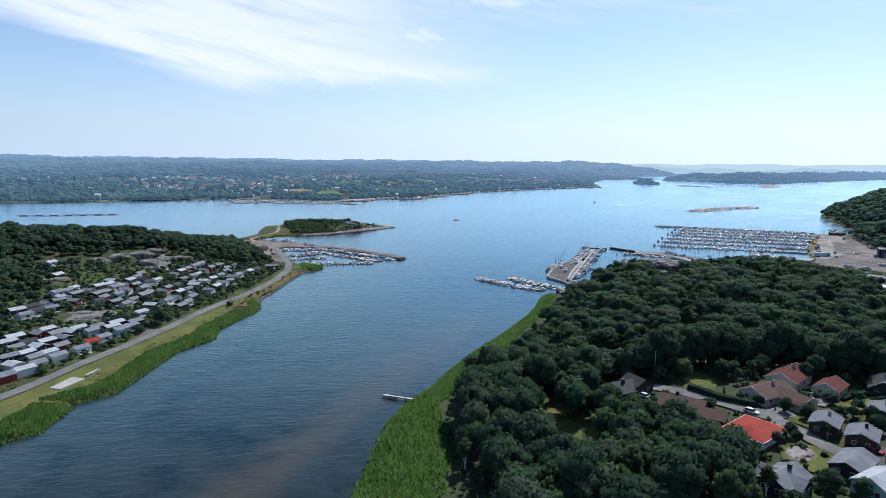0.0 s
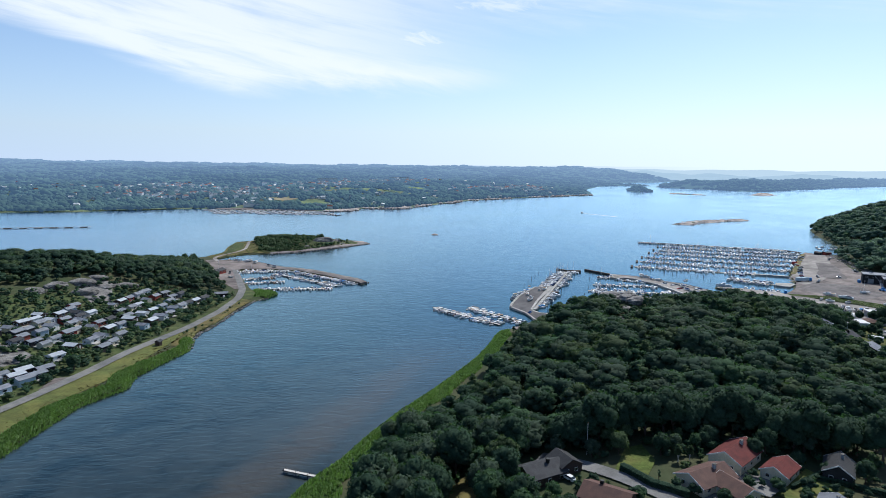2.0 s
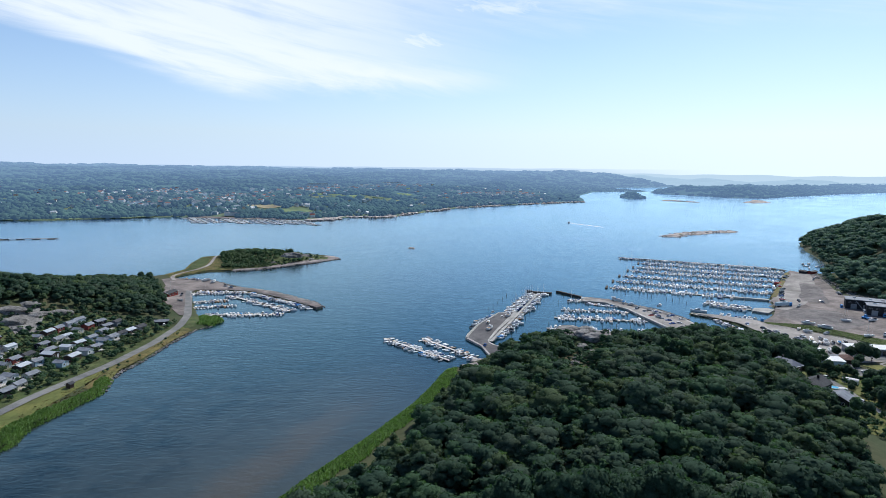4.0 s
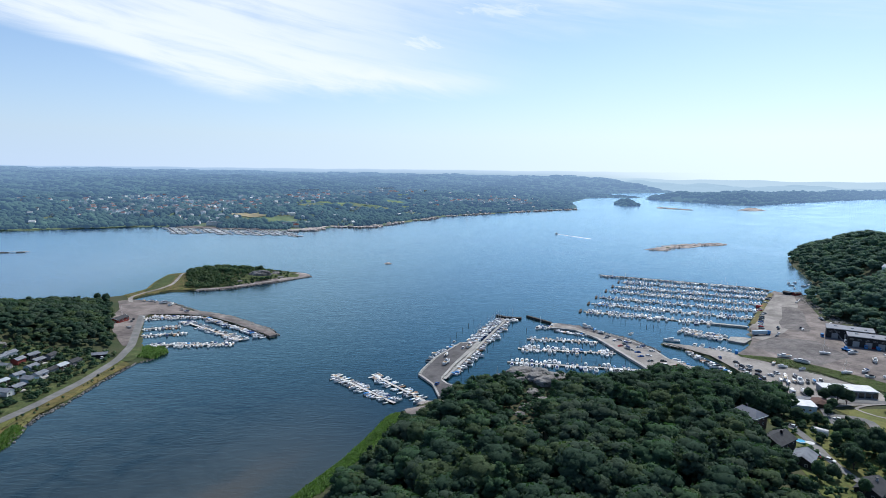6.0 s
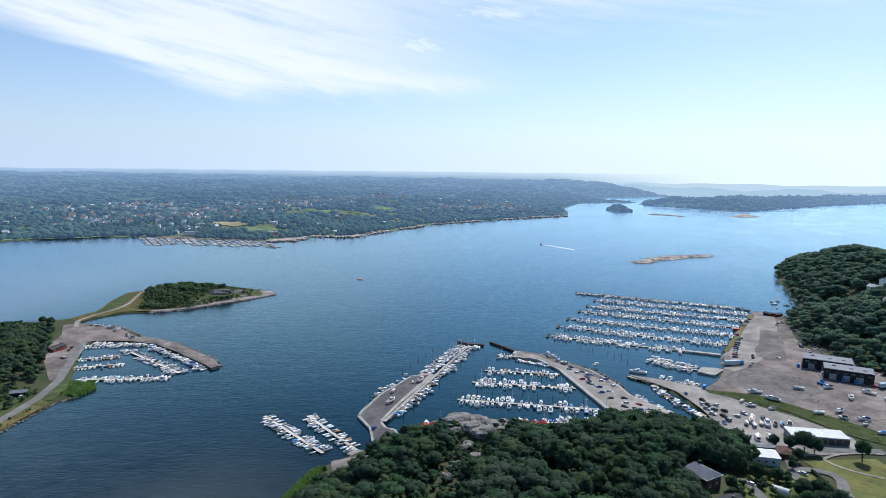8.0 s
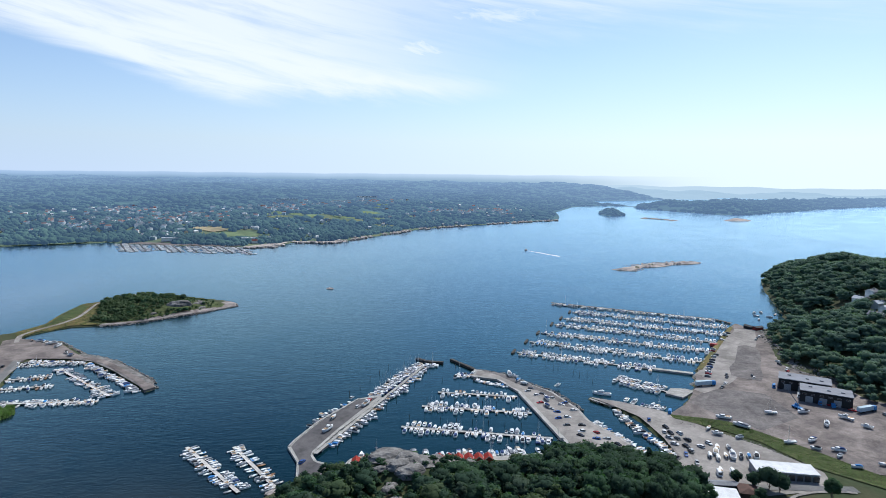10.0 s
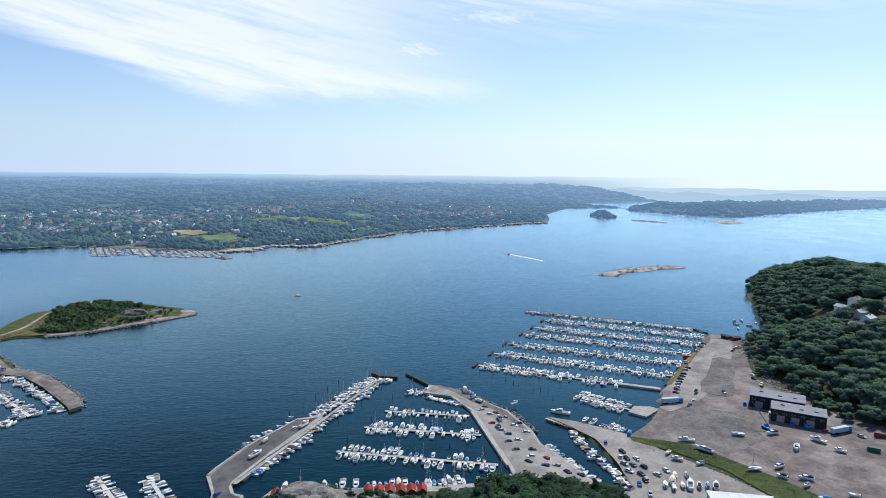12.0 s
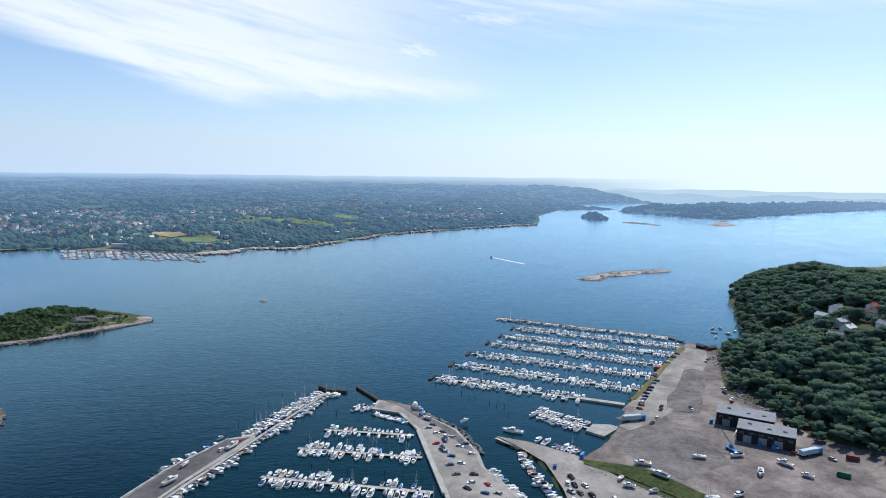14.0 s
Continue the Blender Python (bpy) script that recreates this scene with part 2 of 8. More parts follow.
ROOFS = {
    "slate": surface("grey_roofing_felt", (0.20, 0.215, 0.24), (0.13, 0.14, 0.16), 0.3, 4.0, 0.65, 0.1, spread=0.2),
    "pale": surface("pale_sheet_roof", (0.42, 0.45, 0.48), (0.32, 0.34, 0.37), 0.3, 4.0, 0.6, spread=0.2),
    "black": surface("black_tiles", (0.05, 0.052, 0.056), (0.035, 0.036, 0.04), 0.4, 4.0, 0.75, 0.2, spread=0.2),
    "brown": surface("brown_tiles", (0.13, 0.075, 0.06), (0.095, 0.058, 0.05), 0.4, 4.0, 0.8, 0.2, spread=0.2),
    "maroon": surface("dark_red_tiles", (0.13, 0.03, 0.027), (0.09, 0.024, 0.022), 0.4, 4.0, 0.75, 0.2, spread=0.2),
    "orange": surface("orange_red_tiles", (0.31, 0.032, 0.02), (0.24, 0.028, 0.018), 0.4, 4.0, 0.75, 0.2, spread=0.15),
    "white": surface("white_sheet_roof", (0.62, 0.63, 0.64), (0.52, 0.53, 0.54), 0.3, 2.0, 0.6),
    "hall": surface("grey_hall_roof", (0.175, 0.185, 0.215), (0.135, 0.145, 0.17), 0.2, 3.0, 0.6, spread=0.1),
    "metal": surface("seamed_sheet_metal", (0.16, 0.172, 0.195), (0.12, 0.13, 0.15), 0.3, 4.0, 0.65, spread=0.15),
}


def haze_glow_material(name, base, air=None, strength=0.0):
    """Woods and hills at the edge of the world, the haze of miles of bright air painted in as emission; without air, it
    thickens with the distance.
    """
    m = bpy.data.materials.new(name)
    m.use_nodes = True
    N = Nodes(m.node_tree)
    p = m.node_tree.nodes["Principled BSDF"]
    co = N.n("ShaderNodeTexCoord").outputs["Object"]
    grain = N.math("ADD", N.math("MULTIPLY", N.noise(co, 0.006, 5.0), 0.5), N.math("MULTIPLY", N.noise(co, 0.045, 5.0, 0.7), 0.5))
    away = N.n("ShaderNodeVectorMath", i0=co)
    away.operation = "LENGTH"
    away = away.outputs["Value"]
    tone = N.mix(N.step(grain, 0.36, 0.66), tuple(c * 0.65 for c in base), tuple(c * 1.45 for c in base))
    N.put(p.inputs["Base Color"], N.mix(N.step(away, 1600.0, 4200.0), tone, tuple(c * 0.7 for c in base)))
    p.inputs["Roughness"].default_value = 1.0
    p.inputs["Specular IOR Level"].default_value = 0.0
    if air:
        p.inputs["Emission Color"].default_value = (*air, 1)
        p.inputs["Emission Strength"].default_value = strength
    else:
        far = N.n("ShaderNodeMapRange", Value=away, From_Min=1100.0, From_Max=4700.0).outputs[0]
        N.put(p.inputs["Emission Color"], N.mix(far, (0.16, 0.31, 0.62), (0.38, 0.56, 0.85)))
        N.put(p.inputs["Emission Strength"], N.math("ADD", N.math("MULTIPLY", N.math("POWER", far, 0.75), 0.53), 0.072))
    return m


HAZE_GLOW_WOOD = haze_glow_material("hazy_woods", (0.045, 0.076, 0.048))
# far fields: own colour plus a faint blue glow painted in as haze
HAZED_STUBBLE = haze_glow_material("far_stubble", (0.26, 0.21, 0.12), (0.30, 0.45, 0.60), 0.12)
HAZED_PASTURE = haze_glow_material("far_pasture", (0.125, 0.155, 0.07), (0.25, 0.45, 0.55), 0.12)
# coast and ridges at the horizon glow pale in place of haze
HAZE_GLOW_COAST = haze_glow_material("far_pale_coast", (0.05, 0.06, 0.06), (0.62, 0.78, 0.9), 0.85)
HAZE_GLOW_RIDGE = haze_glow_material("faint_distance", (0.04, 0.05, 0.055), (0.52, 0.70, 0.85), 0.78)


def sea_material():
    m = bpy.data.materials.new("sea_water")
    m.use_nodes = True
    N = Nodes(m.node_tree)
    p = m.node_tree.nodes["Principled BSDF"]
    co = N.n("ShaderNodeTexCoord").outputs["Object"]
    big = N.noise(co, 0.006, 4.0, 0.6, 0.6)
    col = N.mix(N.step(big, 0.35, 0.65), (0.0004, 0.0060, 0.0098), (0.0006, 0.0082, 0.0130))
    # silt streaks over the shallows along the near shore
    xyz = N.n("ShaderNodeSeparateXYZ", i0=co).outputs
    off = N.math("SUBTRACT", xyz[0], N.math("ADD", N.math("MULTIPLY", N.math("SUBTRACT", xyz[1], 150.0), 0.39), -36.0))
    streak = N.noise(co, 0.05, 4.0, 0.6, 1.0)
    drift = N.math("ADD", off, N.math("MULTIPLY", streak, 22.0))
    silt = N.math("MULTIPLY", N.math("MULTIPLY", N.step(drift, -24.0, -8.0), N.step(drift, 8.0, -3.0)), N.step(xyz[1], 370.0, 290.0))
    # grey silt stirred up through the whole narrow inlet
    murk = N.math("MULTIPLY", N.step(N.math("ADD", xyz[1], N.math("MULTIPLY", xyz[0], 0.6)), 500.0, 260.0), N.step(streak, 0.1, 0.65))
    col = N.mix(N.math("MULTIPLY", murk, 0.9), col, (0.031, 0.042, 0.044))
    veil = N.math("MULTIPLY", N.step(xyz[1], 190.0, 260.0), N.step(off, -90.0, -20.0))
    veil = N.math("MULTIPLY", veil, N.step(N.math("ADD", xyz[1], N.math("MULTIPLY", xyz[0], 0.6)), 480.0, 330.0))
    col = N.mix(N.math("MULTIPLY", veil, 0.55), col, (0.058, 0.070, 0.070))
    # pale sandy shallows in the bay behind the spit
    sand = N.math("MULTIPLY", N.step(N.math("ADD", xyz[0], N.math("MULTIPLY", streak, 90.0)), -170.0, -290.0), N.math("MULTIPLY", N.step(xyz[1], 610.0, 680.0), N.step(xyz[1], 1120.0, 820.0)))
    col = N.mix(N.math("MULTIPLY", sand, 0.8), col, (0.105, 0.105, 0.112))
    col = N.mix(N.math("MULTIPLY", silt, 0.38), col, (0.088, 0.068, 0.047))
    # shallow green-blue water between the jetties and moles
    basin = N.math("MULTIPLY", N.step(N.math("ADD", xyz[0], N.math("MULTIPLY", streak, 60.0)), 60.0, 170.0), N.step(N.math("SUBTRACT", xyz[1], N.math("MULTIPLY", xyz[0], 0.55)), 720.0, 520.0))
    col = N.mix(N.math("MULTIPLY", basin, 0.85), col, (0.0035, 0.0190, 0.0250))
    ruff = N.step(N.noise(co, 0.012, 4.0, 0.6, 1.0), 0.35, 0.7)
    rough = N.math("ADD", N.math("MULTIPLY", ruff, 0.06), 0.13)
    mp = N.n("ShaderNodeMapping", Vector=co, Scale=(0.45, 1.0, 1.0), Rotation=(0, 0, radians(-24)))
    waves = N.math("ADD", N.noise(mp.outputs[0], 0.42, 4.0, 0.6, 0.4), N.math("MULTIPLY", N.noise(mp.outputs[0], 0.1, 3.0), 0.9))
    b = N.n("ShaderNodeBump", Height=waves, Strength=0.16, Distance=1.0).outputs[0]
    body = N.n("ShaderNodeBsdfDiffuse", Color=col, Normal=b)
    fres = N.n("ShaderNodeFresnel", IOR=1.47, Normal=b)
    # blue tint in the gloss colour, standing in for bluer sky mirrored by waves
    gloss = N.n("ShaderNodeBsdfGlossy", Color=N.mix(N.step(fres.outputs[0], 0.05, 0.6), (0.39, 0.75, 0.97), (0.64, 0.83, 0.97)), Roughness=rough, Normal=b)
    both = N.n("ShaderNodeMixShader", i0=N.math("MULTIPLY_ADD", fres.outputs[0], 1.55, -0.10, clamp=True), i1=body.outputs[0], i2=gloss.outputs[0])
    N.put(m.node_tree.nodes["Material Output"].inputs["Surface"], both.outputs[0])
    m.node_tree.nodes.remove(p)
    return m


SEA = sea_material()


def stained(m, scale, depth, warp=1.2):
    """Wide uneven stains and worn lighter places over a ground material."""
    N = Nodes(m.node_tree)
    p = m.node_tree.nodes["Principled BSDF"]
    col = p.inputs["Base Color"].links[0].from_socket
    co = N.n("ShaderNodeTexCoord").outputs["Object"]
    wide = N.step(N.noise(co, scale, 6.0, 0.65, warp), 0.3, 0.7)
    mid = N.step(N.noise(co, scale * 7.3, 4.0, 0.6, 0.6), 0.35, 0.65)
    k = N.math("ADD", N.math("MULTIPLY", wide, depth), N.math("MULTIPLY", mid, depth * 0.5))
    k = N.math("SUBTRACT", 1.0 + depth * 0.5, k)
    both = N.n("ShaderNodeVectorMath", i0=col, i1=N.n("ShaderNodeCombineXYZ", i0=k, i1=k, i2=k).outputs[0])
    both.operation = "MULTIPLY"
    N.put(p.inputs["Base Color"], both.outputs[0])


for m, scale, depth in ((GRAVEL, 0.03, 0.5), (PALE_GRAVEL, 0.04, 0.35), (YARD_DIRT, 0.05, 0.5), (ASPHALT, 0.06, 0.4), (ROADWAY, 0.06, 0.3), (GRASS, 0.05, 0.4), (BANK, 0.08, 0.6), (LAWN, 0.09, 0.5), (DRY, 0.07, 0.5), (CONCRETE, 0.12, 0.35), (ROCK, 0.2, 0.6), (ROCK_WARM, 0.08, 0.6)):
    stained(m, scale, depth)


def far_meadows(m):
    """Open country across the bay: meadow colours instead of forest floor."""
    N = Nodes(m.node_tree)
    p = m.node_tree.nodes["Principled BSDF"]
    col = p.inputs["Base Color"].links[0].from_socket
    co = N.n("ShaderNodeTexCoord").outputs["Object"]
    far = N.step(N.n("ShaderNodeSeparateXYZ", i0=co).outputs[1], 1150.0, 1250.0)
    field = N.mix(N.step(N.noise(co, 0.012, 3.0), 0.45, 0.6), (0.085, 0.125, 0.085), (0.13, 0.15, 0.085))
    N.put(p.inputs["Base Color"], N.mix(far, col, field))


far_meadows(SOIL)



# ---------------------------------------------------------------- lie of the land
NEAR_LAND = [(-34, 40), (-27, 110), (-21, 160), (-18, 190), (-13, 206), (-4, 223), (3, 242), (13, 264), (25, 286), (35, 306), (49, 336), (58, 362),
             (64, 383), (74, 395), (88, 408), (104, 416), (113, 428), (125, 434), (158, 434), (185, 437), (210, 440), (229, 447), (269, 440), (284, 437),
             (283, 467), (278, 493), (269, 509), (256, 523), (256, 529), (275, 520), (296, 505), (303, 503), (318, 519), (333, 544), (345, 572), (352, 584),
             (440, 719), (452, 733), (470, 716), (500, 712), (513, 749), (530, 793), (556, 858), (587, 938), (615, 995)]
NEAR_LAND += [(664, 1064), (713, 1127), (800, 1200), (1100, 1260), (4950, 1300), (4950, -600), (-40, -600)]
WEST_LAND = [(-137, 178), (-131, 184), (-132, 203), (-134, 208), (-124, 219), (-124, 247), (-123, 269), (-114, 289), (-118, 304), (-110, 346), (-117, 375),
             (-114, 400), (-113, 436), (-111, 465), (-104, 476), (-99, 490), (-117, 502), (-125, 508), (-150, 560), (-165, 592), (-131, 596), (-109, 591),
             (-83, 571), (-50, 541), (-39, 530), (-35, 538), (-46, 554), (-91, 595), (-112, 606), (-128, 613), (-166, 646), (-190, 650), (-210, 655)]
WEST_LAND += [(-207, 670), (-200, 685), (-189, 698), (-163, 703), (-142, 711), (-121, 730), (-93, 760), (-66, 795), (-71, 808), (-90, 822), (-135, 840),
              (-190, 858), (-215, 835), (-222, 806), (-234, 795), (-228, 745), (-218, 705), (-226, 672), (-271, 652), (-300, 632), (-400, 610), (-600, 620),
              (-1100, 560), (-4950, 500), (-4950, -600), (-137, -600)]
FAR_LAND = [(-4950, 1000), (-1800, 1120), (-1000, 1220), (-760, 1250), (-594, 1325), (-531, 1375), (-465, 1345), (-352, 1330), (-240, 1312), (-222, 1302),
            (-171, 1318), (-154, 1398), (-64, 1397), (-25, 1490), (44, 1614), (101, 1730), (236, 1857), (344, 1943), (531, 2089), (572, 2288), (600, 2500),
            (718, 2806), (796, 2950), (1041, 2996), (1060, 3080), (900, 3250), (1000, 3500), (1500, 3750), (1500, 4950), (-4950, 4950)]
OUTER_ISLE = [(1001, 2857), (1088, 2678), (1215, 2438), (1330, 2450), (1473, 2570), (1893, 2892), (2496, 3273), (3400, 3500), (3400, 3700), (2400, 3600),
              (1800, 3350), (1100, 3100)]
SKERRY = [(425, 1079), (446, 1069), (462, 1071), (472, 1096), (488, 1112), (506, 1108), (522, 1118), (548, 1140), (590, 1150), (601, 1164), (572, 1173), (548, 1158), (520, 1150), (500, 1142), (486, 1130), (470, 1118), (452, 1102)]
ROUND_ISLET = [(745, 2350), (800, 2310), (840, 2400), (850, 2520), (800, 2560), (755, 2470)]
LOW_ISLET = [(836, 2215), (870, 2190), (922, 2110), (930, 2125), (880, 2210), (845, 2235)]
FAR_ISLET = [(1084, 2139), (1130, 2120), (1185, 2145), (1190, 2190), (1130, 2200)]
BUOY_ROCK = [(12, 899), (17, 897), (23, 899), (21, 903), (15, 904)]


def inland(poly, x, y):
    """How far each point lies inside the outline (negative: outside)."""
    x, y = np.asarray(x, float), np.asarray(y, float)
    best, odd = np.full(x.shape, 1e12), np.zeros(x.shape, bool)
    for (ax, ay), (bx, by) in zip(poly, poly[1:] + poly[:1]):
        ex, ey = bx - ax, by - ay
        k = np.clip(((x - ax) * ex + (y - ay) * ey) / (ex * ex + ey * ey), 0, 1)
        best = np.minimum(best, (x - ax - k * ex) ** 2 + (y - ay - k * ey) ** 2)
        if ey:
            odd ^= ((ay > y) != (by > y)) & (x < ax + (y - ay) * ex / ey)
    return np.where(odd, 1, -1) * np.sqrt(best)


def ease(v, lo, hi):
    k = np.clip((v - lo) / (hi - lo), 0, 1)
    return k * k * (3 - 2 * k)


def waves(x, y, size, seed=0.0):
    """Smooth random relief from -1 to 1."""
    k = 6.283 / size
    return (np.sin(k * (x + 0.3 * y) + seed) * np.cos(k * 0.83 * (y - 0.21 * x) + 2.1 * seed) + 0.6 * np.sin(k * 1.9 * (0.8 * x - y) + 1.3 + seed)
            * np.sin(k * 1.7 * (x + 0.7 * y) + 0.4 * seed) + 0.35 * np.sin(k * 3.7 * (x + y * 0.45) + seed) * np.cos(k * 3.1 * (y - 0.5 * x))) / 1.95


def mound(x, y, cx, cy, rx, ry, top, turn=0.0, power=2.0):
    c, s = math.cos(radians(turn)), math.sin(radians(turn))
    u, v = ((x - cx) * c + (y - cy) * s) / rx, (-(x - cx) * s + (y - cy) * c) / ry
    return top * np.exp(-((u * u + v * v) ** (power / 2)) * 0.9)


def relief(x, y):
    """The ground's height, and how far inland each point lies on near, west and far land."""
    x, y = np.asarray(x, float), np.asarray(y, float)
    near, west, far = inland(NEAR_LAND, x, y), inland(WEST_LAND, x, y), inland(FAR_LAND, x, y)
    h = np.full(x.shape, -4.0)
    # near land: garden slope, wooded knoll, quays, headland
    slope = 7.5 * ease(x - 0.25 * (y - 150), 0, 85) * ease(y, 445, 380) * ease(x, 270, 200)
    knoll = mound(x, y, 158, 338, 100, 88, 8.5, 12, 3.4) + mound(x, y, 143, 398, 34, 14, 6.5, 0, 3.0)
    head = mound(x, y, 645, 835, 120, 210, 40, -18, 2.4) + mound(x, y, 540, 610, 75, 95, 9, 0, 2.6) + mound(x, y, 720, 560, 200, 170, 18)
    body = 1.4 + (slope + knoll + head * ease(x, 430, 475) * (0.25 + 0.75 * ease(near, 5, 85))) + 1.0 * waves(x, y, 60) * ease(knoll + head, 3, 12)
    h = np.where(near > -12, np.maximum(h, -4 + 5.4 * ease(near, -4.5, 1.2) + (body - 1.4) * ease(near, 0, 22)), h)
    # west land: shore road, cottage slope, wooded ridge, spit and island
    ridge = mound(x, y, -345, 470, 120, 90, 13, 20, 2.8) + mound(x, y, -235, 520, 55, 60, 6, 0, 2.6) + mound(x, y, -500, 380, 200, 150, 16)
    ridge = ridge + 7.0 * ease(-x - 0.05 * y, 155, 240) * ease(y, 560, 470)
    isle = mound(x, y, -150, 780, 62, 38, 6.0, -22, 3.0)
    body = 1.3 + ridge + isle + 1.3 * waves(x, y, 45, 1.0) * ease(ridge, 3, 12)
    h = np.where(west > -12, np.maximum(h, -4 + 5.3 * ease(west, -4.5, 1.2) + (body - 1.3) * ease(west, 0, 26)), h)
    # far land and the outer islands
    dist = np.hypot(x, y)
    roll = 13 * (1 + waves(x, y, 900, 2.0)) * ease(far, 60, 500) + 6 * (1 + waves(x, y, 330, 0.7)) * ease(far, 20, 200)
    rise = 52 * ease(far, 300, 1900) + 34 * ease(dist, 2800, 4700) * (0.75 + 0.25 * waves(x, y, 1500, 0.5))
    h = np.where(far > -20, np.maximum(h, -4 + 5.5 * ease(far, -15, 5) + (roll + rise * ease(-x, -1600, 300) * 0.5 + 0.26 * rise) * ease(far, 0, 60)), h)
    for outline, top, reach in ((OUTER_ISLE, 34, 160), (SKERRY, 2.6, 9), (ROUND_ISLET, 22, 45), (LOW_ISLET, 4, 10), (FAR_ISLET, 8, 25), (BUOY_ROCK, 1.6, 3)):
        d = inland(outline, x, y)
        h = np.where(d > -10, np.maximum(h, -4 + 4.6 * ease(d, -8, 2) + top * ease(d, 0, reach) * (0.7 + 0.3 * waves(x, y, reach * 2.2, 1.0))), h)
    # the far hills climb towards the edge of the world
    return h + 51 * ease(dist, 3000, 4900) ** 1.3 * ease(far, 0, 250)


def height(x, y):
    return float(relief(np.array([x]), np.array([y]))[0])


def sheet_axis(*spans):
    out = []
    for a, b, step in spans:
        out += list(np.arange(a, b - 1e-6, step))
    return np.array(out + [spans[-1][1]])


def onto(poly, X, Y, where):
    """Moves the chosen points to the nearest place on the outline."""
    x, y = X[where], Y[where]
    best, bx2, by2 = np.full(x.shape, 1e12), x.copy(), y.copy()
    for (ax, ay), (bx, by) in zip(poly, poly[1:] + poly[:1]):
        ex, ey = bx - ax, by - ay
        k = np.clip(((x - ax) * ex + (y - ay) * ey) / (ex * ex + ey * ey), 0, 1)
        px, py = ax + k * ex, ay + k * ey
        d = (x - px) ** 2 + (y - py) ** 2
        near = d < best
        best, bx2, by2 = np.where(near, d, best), np.where(near, px, bx2), np.where(near, py, by2)
    X, Y = X.copy(), Y.copy()
    X[where], Y[where] = bx2, by2
    return X, Y


def grid_mesh(name, xs, ys, zs, keep=None, material=None, at=None):
    """A sheet over the axes xs, ys with the heights zs; keep: the cells that are kept."""
    nx, ny = len(xs), len(ys)
    gx, gy = at or np.meshgrid(xs, ys)
    verts = np.stack([gx.ravel(), gy.ravel(), zs.ravel()], 1)
    i = (np.arange(ny - 1)[:, None] * nx + np.arange(nx - 1)[None, :])
    if keep is not None:
        i = i[keep]
    i = i.ravel()
    faces = np.stack([i, i + 1, i + nx + 1, i + nx], 1)
    return mesh_from(name, verts, faces, material)


def mesh_from(name, verts, faces, material=None, index=None, smooth=False, normals=None):
    """A mesh from arrays of places and of faces that all have the same number of corners; normals: soft shading directions of the places."""
    me = bpy.data.meshes.new(name)
    n, k = faces.shape
    used, inv = np.unique(faces.ravel(), return_inverse=True)
    verts, faces = verts[used], inv.reshape(n, k)
    me.vertices.add(len(verts))
    me.vertices.foreach_set("co", verts.astype(np.float32).ravel())
    me.loops.add(n * k)
    me.loops.foreach_set("vertex_index", faces.astype(np.int32).ravel())
    me.polygons.add(n)
    me.polygons.foreach_set("loop_start", np.arange(0, n * k, k, dtype=np.int32))
    for m in material if isinstance(material, (list, tuple)) else [material]:
        me.materials.append(m)
    if index is not None:
        me.polygons.foreach_set("material_index", index.astype(np.int32))
    me.polygons.foreach_set("use_smooth", np.full(n, smooth))
    me.update(calc_edges=True)
    if normals is not None:
        me.normals_split_custom_set_from_vertices(normals[used].astype(np.float32))
    return me


gx = sheet_axis((-4950, -1200, 150), (-1200, -520, 40), (-520, -330, 10), (-330, 290, 4), (290, 720, 7), (720, 1300, 29), (1300, 4950, 120))
gy = sheet_axis((-600, 60, 60), (60, 460, 4), (460, 880, 6), (880, 1480, 15), (1480, 3000, 38), (3000, 4950, 78))
GX, GY = np.meshgrid(gx, gy)
GZ = relief(GX.ravel(), GY.ravel()).reshape(GX.shape)
ground = tagged(new("ground", grid_mesh("ground", gx, gy, GZ, None, SOIL)), "green and brown undergrowth on rolling coastal ground", "ground", kind="structure")
ground.data.polygons.foreach_set("use_smooth", np.ones(len(ground.data.polygons), bool))
# far ground takes the wood material with the haze emission
ground.data.materials.append(HAZE_GLOW_WOOD)
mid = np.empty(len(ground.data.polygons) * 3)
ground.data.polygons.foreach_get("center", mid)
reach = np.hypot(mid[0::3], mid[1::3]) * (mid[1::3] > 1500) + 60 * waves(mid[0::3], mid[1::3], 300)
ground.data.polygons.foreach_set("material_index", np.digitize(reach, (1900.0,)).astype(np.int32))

wx = sheet_axis((-4950, -3000, 650), (-3000, 3000, 400), (3000, 4950, 650))
wy = sheet_axis((-600, 3000, 400), (3000, 4950, 150))
WX, WY = np.meshgrid(wx, wy)
WZ = np.zeros(WX.shape)
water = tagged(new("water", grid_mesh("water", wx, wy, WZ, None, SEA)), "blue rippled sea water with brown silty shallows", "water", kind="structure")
water.data.polygons.foreach_set("use_smooth", np.ones(len(water.data.polygons), bool))


def drape(name, outline, material, label, category, lift=0.25, step=3.0, kind="structure", level=None):
    """A surface that lies on the ground inside an outline."""
    xs, ys = [p[0] for p in outline], [p[1] for p in outline]
    ax, ay = np.arange(min(xs), max(xs) + step, step), np.arange(min(ys), max(ys) + step, step)
    X, Y = np.meshgrid(ax, ay)
    ins = inland(outline, X, Y) > 0
    keep = ins[:-1, :-1] | ins[1:, :-1] | ins[:-1, 1:] | ins[1:, 1:]
    X, Y = onto(outline, X, Y, ~ins)
    Z = relief(X.ravel(), Y.ravel()).reshape(X.shape) + lift if level is None else np.full(X.shape, level)
    return tagged(new(name, grid_mesh(name, ax, ay, Z, keep, material, (X, Y))), label, category, kind=kind)


